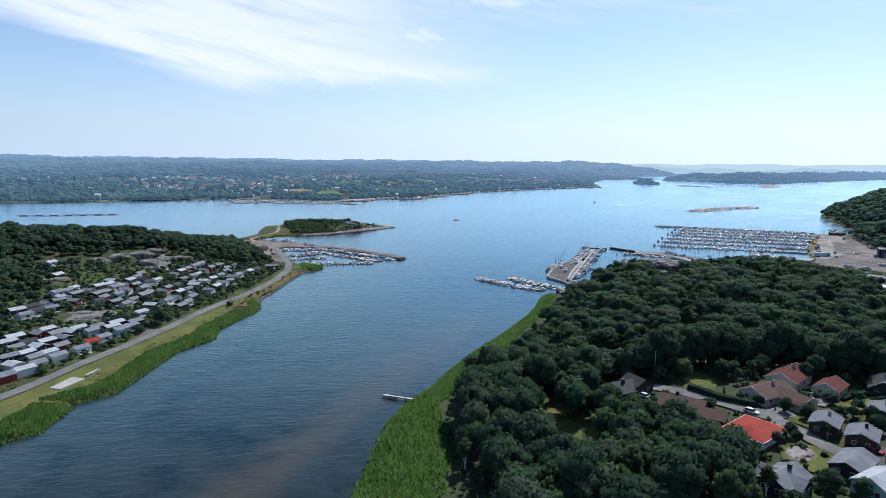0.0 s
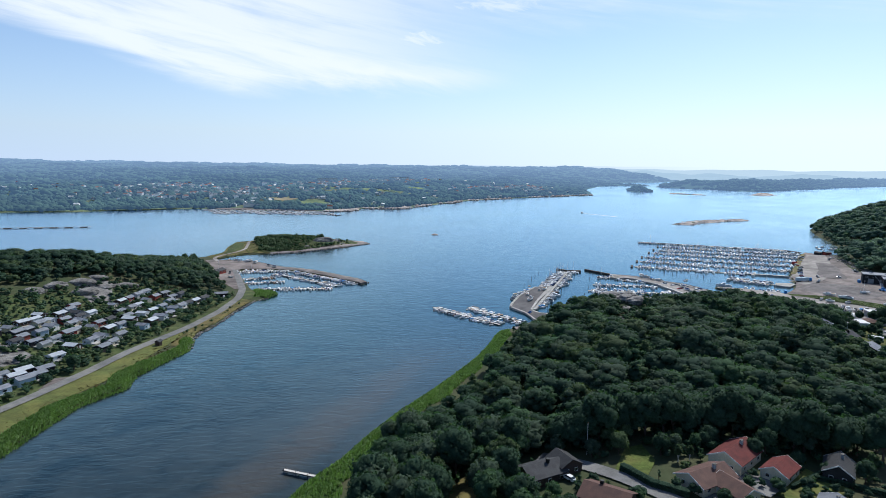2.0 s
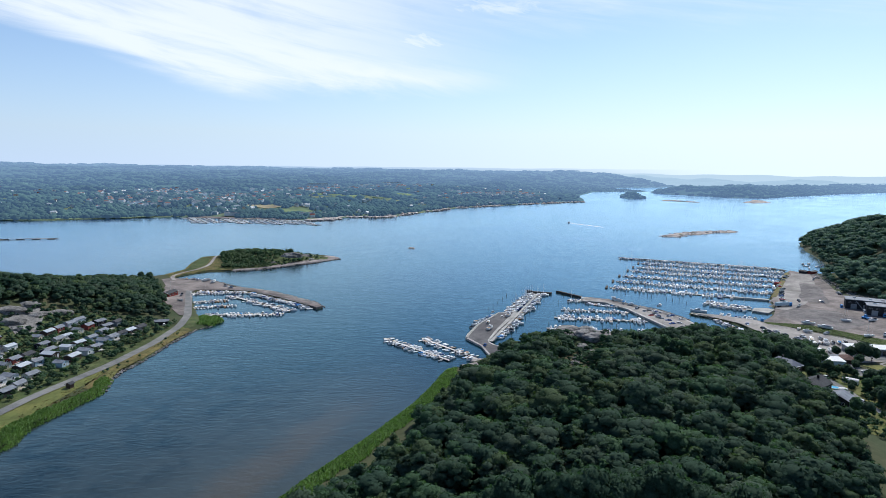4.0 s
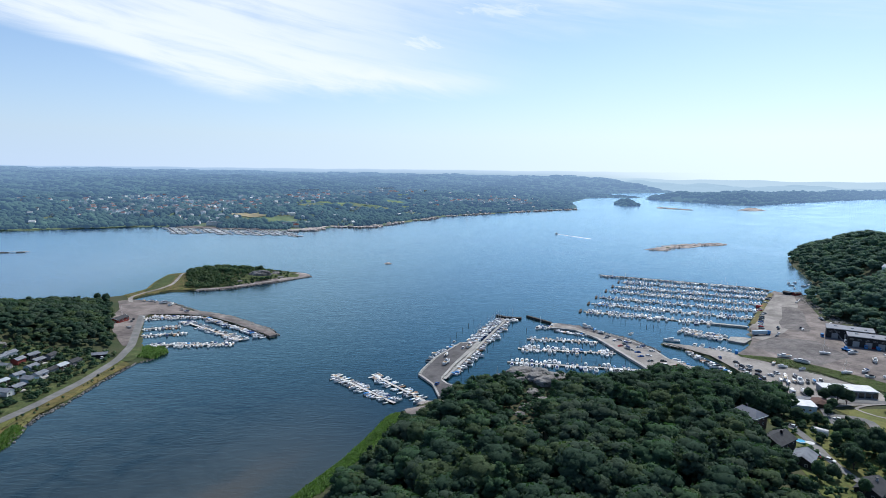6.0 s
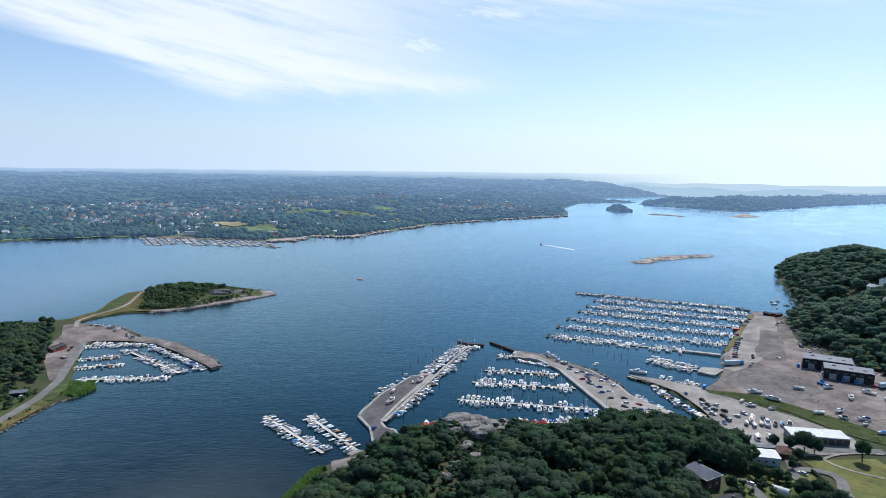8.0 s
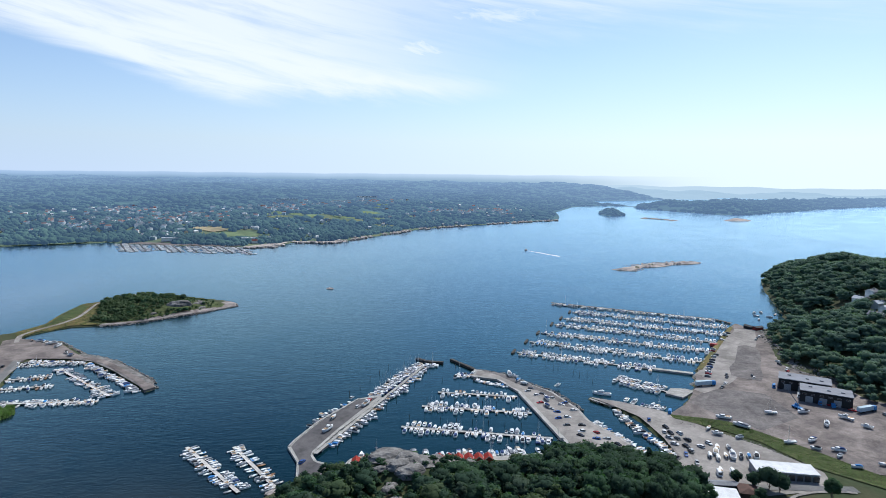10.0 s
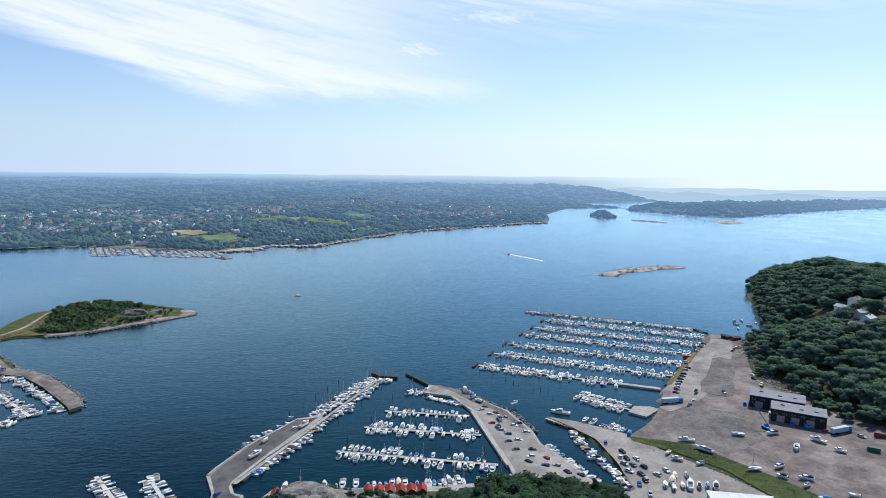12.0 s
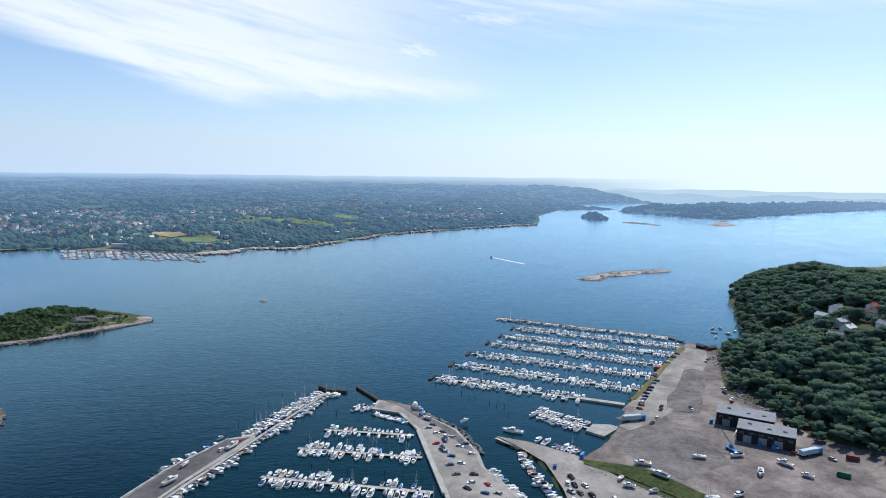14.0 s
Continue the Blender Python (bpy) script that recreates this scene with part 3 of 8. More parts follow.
def ribbon(name, line, width, material, label, category, lift=0.35, step=4.0, kind="structure"):
    """A strip of ground along a line: a road or a path."""
    pts = []
    for (ax, ay), (bx, by) in zip(line, line[1:]):
        n = max(1, int(math.hypot(bx - ax, by - ay) / step))
        pts += [(ax + (bx - ax) * i / n, ay + (by - ay) * i / n) for i in range(n)]
    pts = np.array(pts + [line[-1]], float)
    for _ in range(3):
        pts[1:-1] = (pts[:-2] + 2 * pts[1:-1] + pts[2:]) / 4
    d = np.gradient(pts, axis=0)
    d /= np.linalg.norm(d, axis=1)[:, None]
    side = np.stack([d[:, 1], -d[:, 0]], 1)
    across = np.linspace(-0.5, 0.5, 4)
    grid = pts[:, None, :] + side[:, None, :] * (across * width)[None, :, None]
    z = relief(grid[..., 0].ravel(), grid[..., 1].ravel()) + lift
    verts = np.concatenate([grid.reshape(-1, 2), z[:, None]], 1)
    i = (np.arange(len(pts) - 1)[:, None] * 4 + np.arange(3)[None, :]).ravel()
    faces = np.stack([i, i + 1, i + 5, i + 4], 1)
    me = mesh_from(name, verts, faces, material)
    return tagged(new(name, me), label, category, kind=kind)


def slab(name, outline, z0, z1, material, label, category, kind="structure", parent=None):
    """A solid block over an outline."""
    bm = bmesh.new()
    low = [bm.verts.new((x, y, z0)) for x, y in outline]
    top = [bm.verts.new((x, y, z1)) for x, y in outline]
    bm.faces.new(top)
    bm.faces.new(low[::-1])
    for i in range(len(outline)):
        j = (i + 1) % len(outline)
        bm.faces.new((low[i], low[j], top[j], top[i]))
    bmesh.ops.recalc_face_normals(bm, faces=bm.faces)
    bmesh.ops.triangulate(bm, faces=[f for f in bm.faces if len(f.verts) > 4])
    me = bpy.data.meshes.new(name)
    bm.to_mesh(me)
    bm.free()
    me.materials.append(material)
    ob = new(name, me)
    if parent:
        ob.parent = parent
        return ob
    return tagged(ob, label, category, kind=kind)


# open ground, roads and hard standing
drape("shore_meadow", [(-175, 175), (-139, 180), (-131, 213), (-131, 270), (-124, 300), (-122, 350), (-122, 400), (-119, 440), (-116, 466), (-122, 470), (-123, 428),
                       (-127, 388), (-133, 358), (-138, 335), (-141, 307), (-144, 285), (-149, 264), (-154, 244), (-157, 224), (-162, 200)], GRASS, "mown yellow-green grass strip along the shore road", "grass", 0.2)
drape("shore_bank", [(-120, 350), (-111, 348), (-117, 378), (-114, 400), (-113, 436), (-111, 463), (-116, 466), (-120, 440), (-123, 400)], DRY,
      "dry grass bank with stones above the water", "grass", 0.3, 2.0)
ribbon("shore_road", [(-172, 160), (-163, 196), (-158, 211), (-155, 224), (-152, 244), (-147, 264), (-142.5, 285), (-139, 307), (-136, 335), (-131, 358), (-125, 388), (-121, 428), (-122, 470), (-129, 500), (-143, 535), (-166, 592)], 5.5, ROADWAY,
       "worn grey asphalt road along the shore", "road", 0.5)
drape("harbour_yard", [(-129, 505), (-135, 500), (-150, 520), (-168, 545), (-185, 575), (-195, 610), (-215, 645), (-205, 655), (-190, 648), (-166, 643), (-131, 610), (-118, 600), (-131, 597), (-163, 596), (-152, 562)],
      GRAVEL, "brown gravel harbour yard", "yard", 0.35)
ribbon("spit_path", [(-200, 640), (-212, 660), (-210, 680), (-202, 706), (-201, 730), (-208, 762), (-215, 790), (-212, 812)], 3.6, PALE_GRAVEL, "sandy track along the grassy spit", "path", 0.5)
drape("spit_grass", [(-210, 656), (-206, 675), (-190, 699), (-166, 705), (-180, 730), (-203, 800), (-222, 803), (-233, 792), (-227, 745), (-217, 702), (-224, 672)], DRY, "thin dry grass on the sandy spit", "grass", 0.2)
drape("spit_scrub", [(-213, 690), (-216, 712), (-226, 748), (-231, 785), (-219, 782), (-211, 757), (-205, 732), (-206, 706)], BANK, "rank green grass beside the sandy track", "grass", 0.4)
drape("boat_yard", [(300, 497), (305, 503), (320, 519), (335, 544), (347, 572), (354, 584), (441, 717), (452, 731), (462, 700), (440, 640), (425, 600), (442, 560), (440, 525), (470, 490),
                    (500, 440), (420, 415), (372, 424), (345, 466)], GRAVEL, "wide brown gravel hard standing for boats", "yard", 0.3, 4)
ribbon("yard_road", [(330, 545), (352, 560), (378, 590), (400, 625), (425, 665), (445, 708)], 26, PALE_GRAVEL, "pale dusty roadway across the boat yard", "road", 0.45)
ribbon("quay_weeds", [(354, 585), (380, 624), (408, 667), (439, 715)], 6.0, DRY, "dry weeds along the edge of the quay", "grass", 0.62)
drape("parking_patch", [(373, 572), (377, 566), (389, 560), (396, 570), (404, 590), (416, 612), (425, 632), (428, 646), (423, 653), (415, 649), (404, 628), (392, 606), (380, 590)], YARD_DIRT, "dark worn asphalt patch in the yard", "road", 0.52, 3.0)
drape("sand_patch", [(-147, 281), (-149, 296), (-143, 298), (-142, 284)], GRAVEL, "sandy patch beside the shore road", "sand", 0.45, 2.0)
for spot in ([(-225, 442), (-205, 425), (-198, 436), (-215, 470), (-224, 465)], [(-208, 334), (-196, 312), (-180, 312), (-178, 326), (-198, 338)], [(-266, 372), (-244, 358), (-240, 366), (-258, 380)], [(-235, 300), (-222, 288), (-214, 296), (-226, 308)]):
    drape("bare_rock", spot, ROCK, "bare rounded granite between the cottages", "rock", 0.5, 3.0)
drape("parking_ground", [(284, 439), (284, 465), (280, 493), (270, 509), (258, 525), (275, 518), (298, 502), (318, 472), (335, 452), (350, 425), (345, 408), (300, 400), (270, 405), (262, 438)], PALE_GRAVEL,
      "pale gravel boat park beside the harbour", "yard", 0.32)
drape("grass_bank", [(300, 497), (318, 492), (331, 487), (345, 469), (359, 450), (373, 427), (392, 400), (380, 398), (348, 430), (336, 459), (318, 478), (300, 491)], BANK,
      "long green grass bank between the boat parks", "grass", 0.45, 2.0)
for track in ([(318, 399), (317, 392), (321, 389), (327, 385), (335, 380)], [(318, 399), (325, 404), (336, 406), (348, 406), (353, 405)]):
    ribbon("field_path", track, 1.6, PALE_GRAVEL, "narrow trodden path across the grass field", "path", 0.5)
drape("sports_field", [(306, 398), (345, 400), (350, 350), (305, 340), (312, 376)], GRASS, "dry yellow-green grass field", "grass", 0.3)
ribbon("hall_road", [(355, 408), (341, 408), (325, 410), (306, 409), (300, 398), (297, 386), (290, 378)], 5.5, ROADWAY, "grey asphalt road before the white hall", "road", 0.5)
ribbon("lane", [(299, 388), (306, 388), (314, 385), (314, 377), (306, 366), (306, 350), (300, 330), (290, 312)], 5, ROADWAY, "narrow grey asphalt lane past the field", "road", 0.5)
ribbon("garden_road", [(62, 216), (76, 206), (87, 194), (95, 183), (103, 176), (103, 166), (105, 158), (112, 147), (124, 134)], 5.5, ROADWAY, "grey asphalt residential road between gardens", "road", 0.45)
drape("turning_place", [(88, 188), (98, 176), (108, 178), (114, 190), (107, 188), (100, 183), (93, 190)], ROADWAY, "asphalt turning place before the houses", "road", 0.42, 2.0)
drape("driveway", [(118, 200), (124, 200), (131, 193), (122, 186), (116, 190)], ROADWAY, "grey asphalt driveway", "road", 0.42, 2.0)
drape("car_park", [(108, 153), (116, 159), (124, 158), (120, 146), (114, 147)], ASPHALT, "small asphalt parking place", "road", 0.5, 2.0)
for spot in ([(35, 172), (46, 166), (51, 186), (42, 210), (37, 205)], [(80, 197), (88, 192), (97, 207), (96, 218), (90, 216)], [(88, 148), (100, 140), (108, 152), (101, 160), (92, 158)],
             [(122, 190), (134, 178), (148, 190), (140, 205), (132, 200)], [(104, 176), (108, 170), (122, 180), (116, 186)]):
    drape("garden_lawn", spot, LAWN, "sunlit lawn of a villa garden", "lawn", 0.35, 2.0)
drape("grove_lawn", [(34, 180), (38, 187), (46, 187), (51, 182), (48, 170), (43, 164), (37, 166)], LAWN, "sunlit lawn between tall trees", "lawn", 0.4, 1.5)
drape("dry_bank", [(31, 190), (33, 203), (38, 209), (45, 205), (44, 195), (39, 187.5), (34, 184)], DRY, "dry straw-coloured bank with loose stones", "grass", 0.42, 1.5)
drape("garden_ground", [(234, 288), (298, 288), (305, 345), (303, 384), (292, 388), (274, 384), (256, 368), (246, 345), (240, 322)], LAWN, "rough lawn and beds of the villa gardens", "lawn", 0.22, 3.0)
for spot in ([(290, 383), (303, 382), (304, 370), (294, 368), (286, 373)], [(274, 360), (279, 358), (270, 343), (264, 346)], [(254, 366), (258, 379), (264, 378)], [(295, 366), (302, 362), (302, 348), (294, 352)], [(253, 352), (260, 352), (256, 340), (250, 343)]):
    drape("garden_lawn", spot, GRASS, "sunlit lawn of a villa garden", "lawn", 0.4, 2.0)
ribbon("villa_drive", [(266, 374), (266, 364), (265, 356), (265, 348), (262, 337), (261, 326), (264, 310), (270, 294)], 5.0, ROADWAY, "grey paved drive between villas", "road", 0.5)
drape("jetty_clearing", [(72, 392), (81, 395), (94, 393), (92, 376), (84, 370), (76, 374)], GRAVEL, "trodden pale earth above the small jetties", "ground", 0.4, 2.0)
drape("harbour_grass", [(-128, 476), (-117, 466), (-112, 468), (-114, 488), (-121, 500), (-127, 498)], BANK, "mown grass beside the small harbour", "grass", 0.3, 2.0)
drape("island_grass", [(-205, 805), (-203, 773), (-186, 735), (-181, 712), (-163, 706), (-142, 714), (-121, 733), (-95, 762), (-78, 785), (-80, 800), (-98, 812), (-140, 835), (-190, 850), (-210, 830)], BANK, "rough green grass on the island", "grass", 0.25, 4.0)
drape("yard_dirt", [(320, 518), (346, 546), (378, 534), (378, 494), (345, 474), (331, 493)], YARD_DIRT, "dark trodden dirt in the middle of the boat yard", "yard", 0.36, 4.0)
drape("colony_ground", [(-163, 232), (-205, 240), (-236, 290), (-241, 340), (-262, 395), (-228, 436), (-216, 470), (-188, 484), (-124, 472), (-123, 430), (-127, 388), (-138, 335), (-144, 285), (-149, 264), (-154, 244)], BANK, "grass and beds between the cottages", "lawn", 0.2, 4.0)


# ---------------------------------------------------------------- building blocks
rng = random.Random(7)


class Shape:
    """Faces gathered for one mesh."""

    def __init__(self):
        self.v, self.f = [], []

    def add(self, verts, faces):
        k = len(self.v)
        self.v += [tuple(p) for p in verts]
        self.f += [tuple(i + k for i in face) for face in faces]
        return self

    def box(self, cx, cy, z0, sx, sy, z1, taper=1.0, turn=0.0):
        c, s = math.cos(radians(turn)), math.sin(radians(turn))
        pts = []
        for z, k in ((z0, 1.0), (z1, taper)):
            for ax, ay in ((-1, -1), (1, -1), (1, 1), (-1, 1)):
                x, y = ax * sx / 2 * k, ay * sy / 2 * k
                pts.append((cx + x * c - y * s, cy + x * s + y * c, z))
        return self.add(pts, [(3, 2, 1, 0), (4, 5, 6, 7), (0, 1, 5, 4), (1, 2, 6, 5), (2, 3, 7, 6), (3, 0, 4, 7)])

    def tube(self, a, b, r0, r1, n=6):
        a, b = Vector(a), Vector(b)
        q = (b - a).to_track_quat("Z", "Y")
        ring = [q @ Vector((math.cos(6.2832 * i / n), math.sin(6.2832 * i / n), 0)) for i in range(n)]
        pts = [a + p * r0 for p in ring] + [b + p * r1 for p in ring]
        faces = [(i, (i + 1) % n, n + (i + 1) % n, n + i) for i in range(n)]
        return self.add(pts, faces + [tuple(range(n, 2 * n)), tuple(range(n - 1, -1, -1))])

    def loft(self, rings, caps=True):
        n = len(rings[0])
        pts = [p for r in rings for p in r]
        faces = [(i * n + j, i * n + (j + 1) % n, (i + 1) * n + (j + 1) % n, (i + 1) * n + j) for i in range(len(rings) - 1) for j in range(n)]
        if caps:
            faces += [tuple(range(n - 1, -1, -1)), tuple(range((len(rings) - 1) * n, len(rings) * n))]
        return self.add(pts, faces)

    def mesh(self, name, material, smooth=False):
        me = bpy.data.meshes.new(name)
        me.from_pydata(self.v, [], self.f)
        me.materials.append(material)
        if smooth:
            me.polygons.foreach_set("use_smooth", np.ones(len(me.polygons), bool))
        me.update()
        return me


def part(name, shape, material, parent, label="", smooth=False):
    me = shape.mesh(name, material, smooth) if isinstance(shape, Shape) else shape
    ob = new(name, me)
    ob.parent = parent
    if label:
        ob["label"] = label
    return ob


def thing(name, label, category, group="", at=None):
    ob = new(name)
    if at is not None:
        ob.matrix_basis = at
    return tagged(ob, label, category, group)


def place(x, y, z, turn=0.0, scale=1.0):
    return Matrix.Translation((x, y, z)) @ Matrix.Rotation(radians(turn), 4, "Z") @ Matrix.Scale(scale, 4)


# ---------------------------------------------------------------- boats: bow along +y, middle at the origin, waterline at z = 0
def hull_shape(length, beam, board, bow=0.35, keel=-0.35):
    rings = []
    for k, w, rise in ((0.0, 0.82, 0.0), (0.12, 0.92, 0.0), (0.5, 1.0, 0.05), (0.72, 0.86, 0.14), (0.88, 0.5, 0.24), (1.0, 0.05, bow)):
        y, b, t = (k - 0.5) * length, beam / 2 * w, board + rise
        inset = 0.9 if k < 0.9 else 0.6
        rings.append([(-b, y, t), (-b * 0.86, y - 0.15 * (k > 0.9), 0.1), (-b * 0.3, y - 0.5 * (k > 0.9), keel), (b * 0.3, y - 0.5 * (k > 0.9), keel),
                      (b * 0.86, y - 0.15 * (k > 0.9), 0.1), (b, y, t), (b * inset, y, t + 0.03), (-b * inset, y, t + 0.03)])
    return Shape().loft(rings)


def well(length, beam, board, y0, y1, z):
    """The cockpit: a shallow tray set into the deck, with a raised rim."""
    s = Shape()
    s.box(0, (y0 + y1) / 2, board + z, beam * 0.72, (y1 - y0), board + z + 0.05)
    return s


def motor_boat(length, beam, canvas, cabin=True, hull_mat=None, tower=False):
    board = 0.75 + 0.035 * length
    hue = {"grey_canvas": "grey", "black_canvas": "black", "navy_canvas": "navy blue", "blue_tarpaulin": "bright blue", "tan_canvas": "tan", "white_gelcoat": "white", "red_paint": "red"}
    tone = hue[canvas.name] if canvas else "open"
    boat = thing("motor_boat", "white motor boat with " + ("an open pale cockpit" if not canvas else tone + " canvas cover") + " moored at a jetty", "boat", "moored boats")
    part("hull", hull_shape(length, beam, board), hull_mat or GELCOAT, boat)
    part("deck", Shape().box(0, -0.05 * length, board + 0.02, beam * 0.74, length * 0.6, board + 0.12), DECK, boat, "pale grey deck")
    top = board
    if cabin:
        y = 0.1 * length
        rings = [[(-beam * 0.36, y - 0.2 * length, board), (beam * 0.36, y - 0.2 * length, board), (beam * 0.34, y + 0.2 * length, board + 0.1), (-beam * 0.34, y + 0.2 * length, board + 0.1)],
                 [(-beam * 0.31, y - 0.19 * length, board + 0.95), (beam * 0.31, y - 0.19 * length, board + 0.95), (beam * 0.28, y + 0.08 * length, board + 0.85), (-beam * 0.28, y + 0.08 * length, board + 0.85)]]
        body = part("cabin", Shape().loft(rings), GELCOAT, boat)
        glass = Shape()
        glass.add([(-beam * 0.285, y + 0.09 * length, board + 0.83), (beam * 0.285, y + 0.09 * length, board + 0.83), (beam * 0.325, y + 0.165 * length, board + 0.38), (-beam * 0.325, y + 0.165 * length, board + 0.38)], [(0, 1, 2, 3)])
        for s in (-1, 1):
            glass.add([(s * beam * 0.318, y - 0.17 * length, board + 0.85), (s * beam * 0.292, y + 0.06 * length, board + 0.78), (s * beam * 0.352, y + 0.12 * length, board + 0.42), (s * beam * 0.352, y - 0.17 * length, board + 0.42)], [(0, 1, 2, 3)])
        part("windscreen", glass, GLASS, body, "dark tinted windscreen")
        top = board + 0.9
    if canvas:
        y0, y1 = (-0.42 * length, -0.06 * length) if cabin else (-0.44 * length, 0.12 * length)
        z = board + 0.1
        rings = [[(-beam * 0.4, y, z), (-beam * 0.3, y, z + h), (0, y, z + h * 1.12), (beam * 0.3, y, z + h), (beam * 0.4, y, z)] for y, h in ((y0, 0.45), (y0 * 0.6 + y1 * 0.4, 0.8), (y1, 0.85 if cabin else 0.6))]
        part("canvas_cover", Shape().loft(rings), canvas, boat, tone + " canvas cover")
    else:
        part("cockpit", well(length, beam, board, -0.42 * length, -0.08 * length, 0.13), TEAK if rng.random() < 0.4 else GREY, boat, "darker cockpit floor")
    if not cabin:
        engine = Shape().box(0, -0.53 * length, 0.0, 0.45, 0.5, board + 0.35, 0.8)
        part("outboard_engine", engine, BLACK, boat, "black outboard engine")
    if tower:
        part("flybridge", Shape().box(0, -0.02 * length, top, beam * 0.5, length * 0.2, top + 0.5, 0.85), GELCOAT, boat)
    return boat


def sailing_boat(length, beam, hull_mat, cover):
    board = 0.95
    boat = thing("sailing_boat", ("dark blue" if hull_mat == NAVY else "white") + " sailing boat with bare mast moored at a jetty", "sailing boat", "moored boats")
    part("hull", hull_shape(length, beam, board, 0.3, -0.5), hull_mat, boat)
    part("deck", Shape().box(0, -0.02 * length, board + 0.02, beam * 0.7, length * 0.62, board + 0.1), DECK, boat)
    part("cabin", Shape().box(0, 0.08 * length, board + 0.05, beam * 0.52, length * 0.34, board + 0.55, 0.82), GELCOAT, boat)
    mast = part("mast", Shape().tube((0, 0.12 * length, board + 0.4), (0, 0.1 * length, board + length * 1.25), 0.09, 0.06, 5), ALU, boat, "tall aluminium mast")
    part("spreader", Shape().box(0, 0.11 * length, board + length * 0.7, beam * 0.6, 0.08, board + length * 0.7 + 0.06), ALU, mast)
    part("boom", Shape().tube((0, 0.1 * length, board + 1.3), (0, -0.32 * length, board + 1.2), 0.16, 0.12, 6), cover, boat, "boom with furled sail under its cover")
    stays = Shape()
    for e in ((0, 0.48 * length), (0, -0.48 * length), (-beam * 0.45, 0.08 * length), (beam * 0.45, 0.08 * length)):
        stays.tube((e[0], e[1], board + 0.1), (0, 0.1 * length, board + length * 1.22), 0.015, 0.015, 3)
    part("stay", stays, ALU, mast)
    return boat


def open_boat(length, beam, hull_mat, inside, words):
    boat = thing("open_boat", words + " small open boat moored at a jetty", "boat", "small moored boats")
    part("hull", hull_shape(length, beam, 0.5, 0.22, -0.2), hull_mat, boat)
    part("floor", Shape().box(0, -0.08 * length, 0.46, beam * 0.74, length * 0.68, 0.56), inside, boat)
    for k in (-0.1,):
        part("thwart", Shape().box(0, k * length, 0.55, beam * 0.78, 0.3, 0.62), DECK, boat)
    part("outboard_engine", Shape().box(0, -0.54 * length, 0.0, 0.32, 0.38, 0.95, 0.8), BLACK, boat)
    return boat


cruisers = [motor_boat(8.6, 2.9, None), motor_boat(9.4, 3.1, GREY), motor_boat(7.6, 2.7, NAVY), motor_boat(8.2, 2.8, None, True, None, True), motor_boat(7.0, 2.5, GELCOAT),
            motor_boat(8.8, 3.0, TAN), motor_boat(10.6, 3.4, None, True, None, True), motor_boat(7.8, 2.8, BLACK_CANVAS)]
runabouts = [motor_boat(6.2, 2.3, None, False), motor_boat(6.4, 2.4, NAVY, False), motor_boat(5.8, 2.2, GREY, False), motor_boat(6.6, 2.4, None, True), motor_boat(6.0, 2.3, BLACK_CANVAS, False), motor_boat(5.9, 2.2, None, False), motor_boat(6.5, 2.4, BLUE, False),
             motor_boat(6.3, 2.4, GELCOAT, False)]
yachts = [sailing_boat(9.2, 2.9, GELCOAT, NAVY), sailing_boat(8.0, 2.6, GELCOAT, GREY), sailing_boat(9.8, 3.0, NAVY, TAN)]
dinghies = [open_boat(5.0, 1.9, GELCOAT, DECK, "white"), open_boat(5.2, 2.0, GELCOAT, BLUE, "white and blue"), open_boat(5.4, 2.0, ORANGE, TEAK, "varnished wooden"),
            open_boat(4.8, 1.8, GREY, DECK, "grey"), open_boat(5.6, 2.0, GELCOAT, GREY, "white grey-decked")]
TEMPLATES = cruisers + runabouts + yachts + dinghies
used_once = set()


def moor(ob, m):
    """The first call for a boat sets the built one down; later calls set down copies."""
    if ob.name in used_once:
        return copy_thing(ob, m)
    used_once.add(ob.name)
    ob.matrix_basis = m
    return ob


class Fleet:
    """Far boats gathered into one object, from the built ones' meshes."""

    def __init__(self):
        self.v, self.f, self.m, self.mats, self.n = [], [], [], [], 0

    def moor(self, ob, m):
        for o in ob.children_recursive:
            me = o.data
            me.calc_loop_triangles()
            v = np.array([(m @ p.co)[:] for p in me.vertices])
            f = np.array([t.vertices[:] for t in me.loop_triangles])
            if me.materials[0] not in self.mats:
                self.mats.append(me.materials[0])
            self.v.append(v)
            self.f.append(f + self.n)
            self.m.append(np.full(len(f), self.mats.index(me.materials[0])))
            self.n += len(v)

    def finish(self, name, label):
        me = mesh_from(name, np.concatenate(self.v), np.concatenate(self.f), self.mats, np.concatenate(self.m))
        return tagged(new(name, me), label, "boats", kind="stuff")


def kinds(mix):
    r = rng.random()
    for stock, share in mix:
        if r < share:
            return rng.choice(stock)
        r -= share
    return rng.choice(mix[0][0])


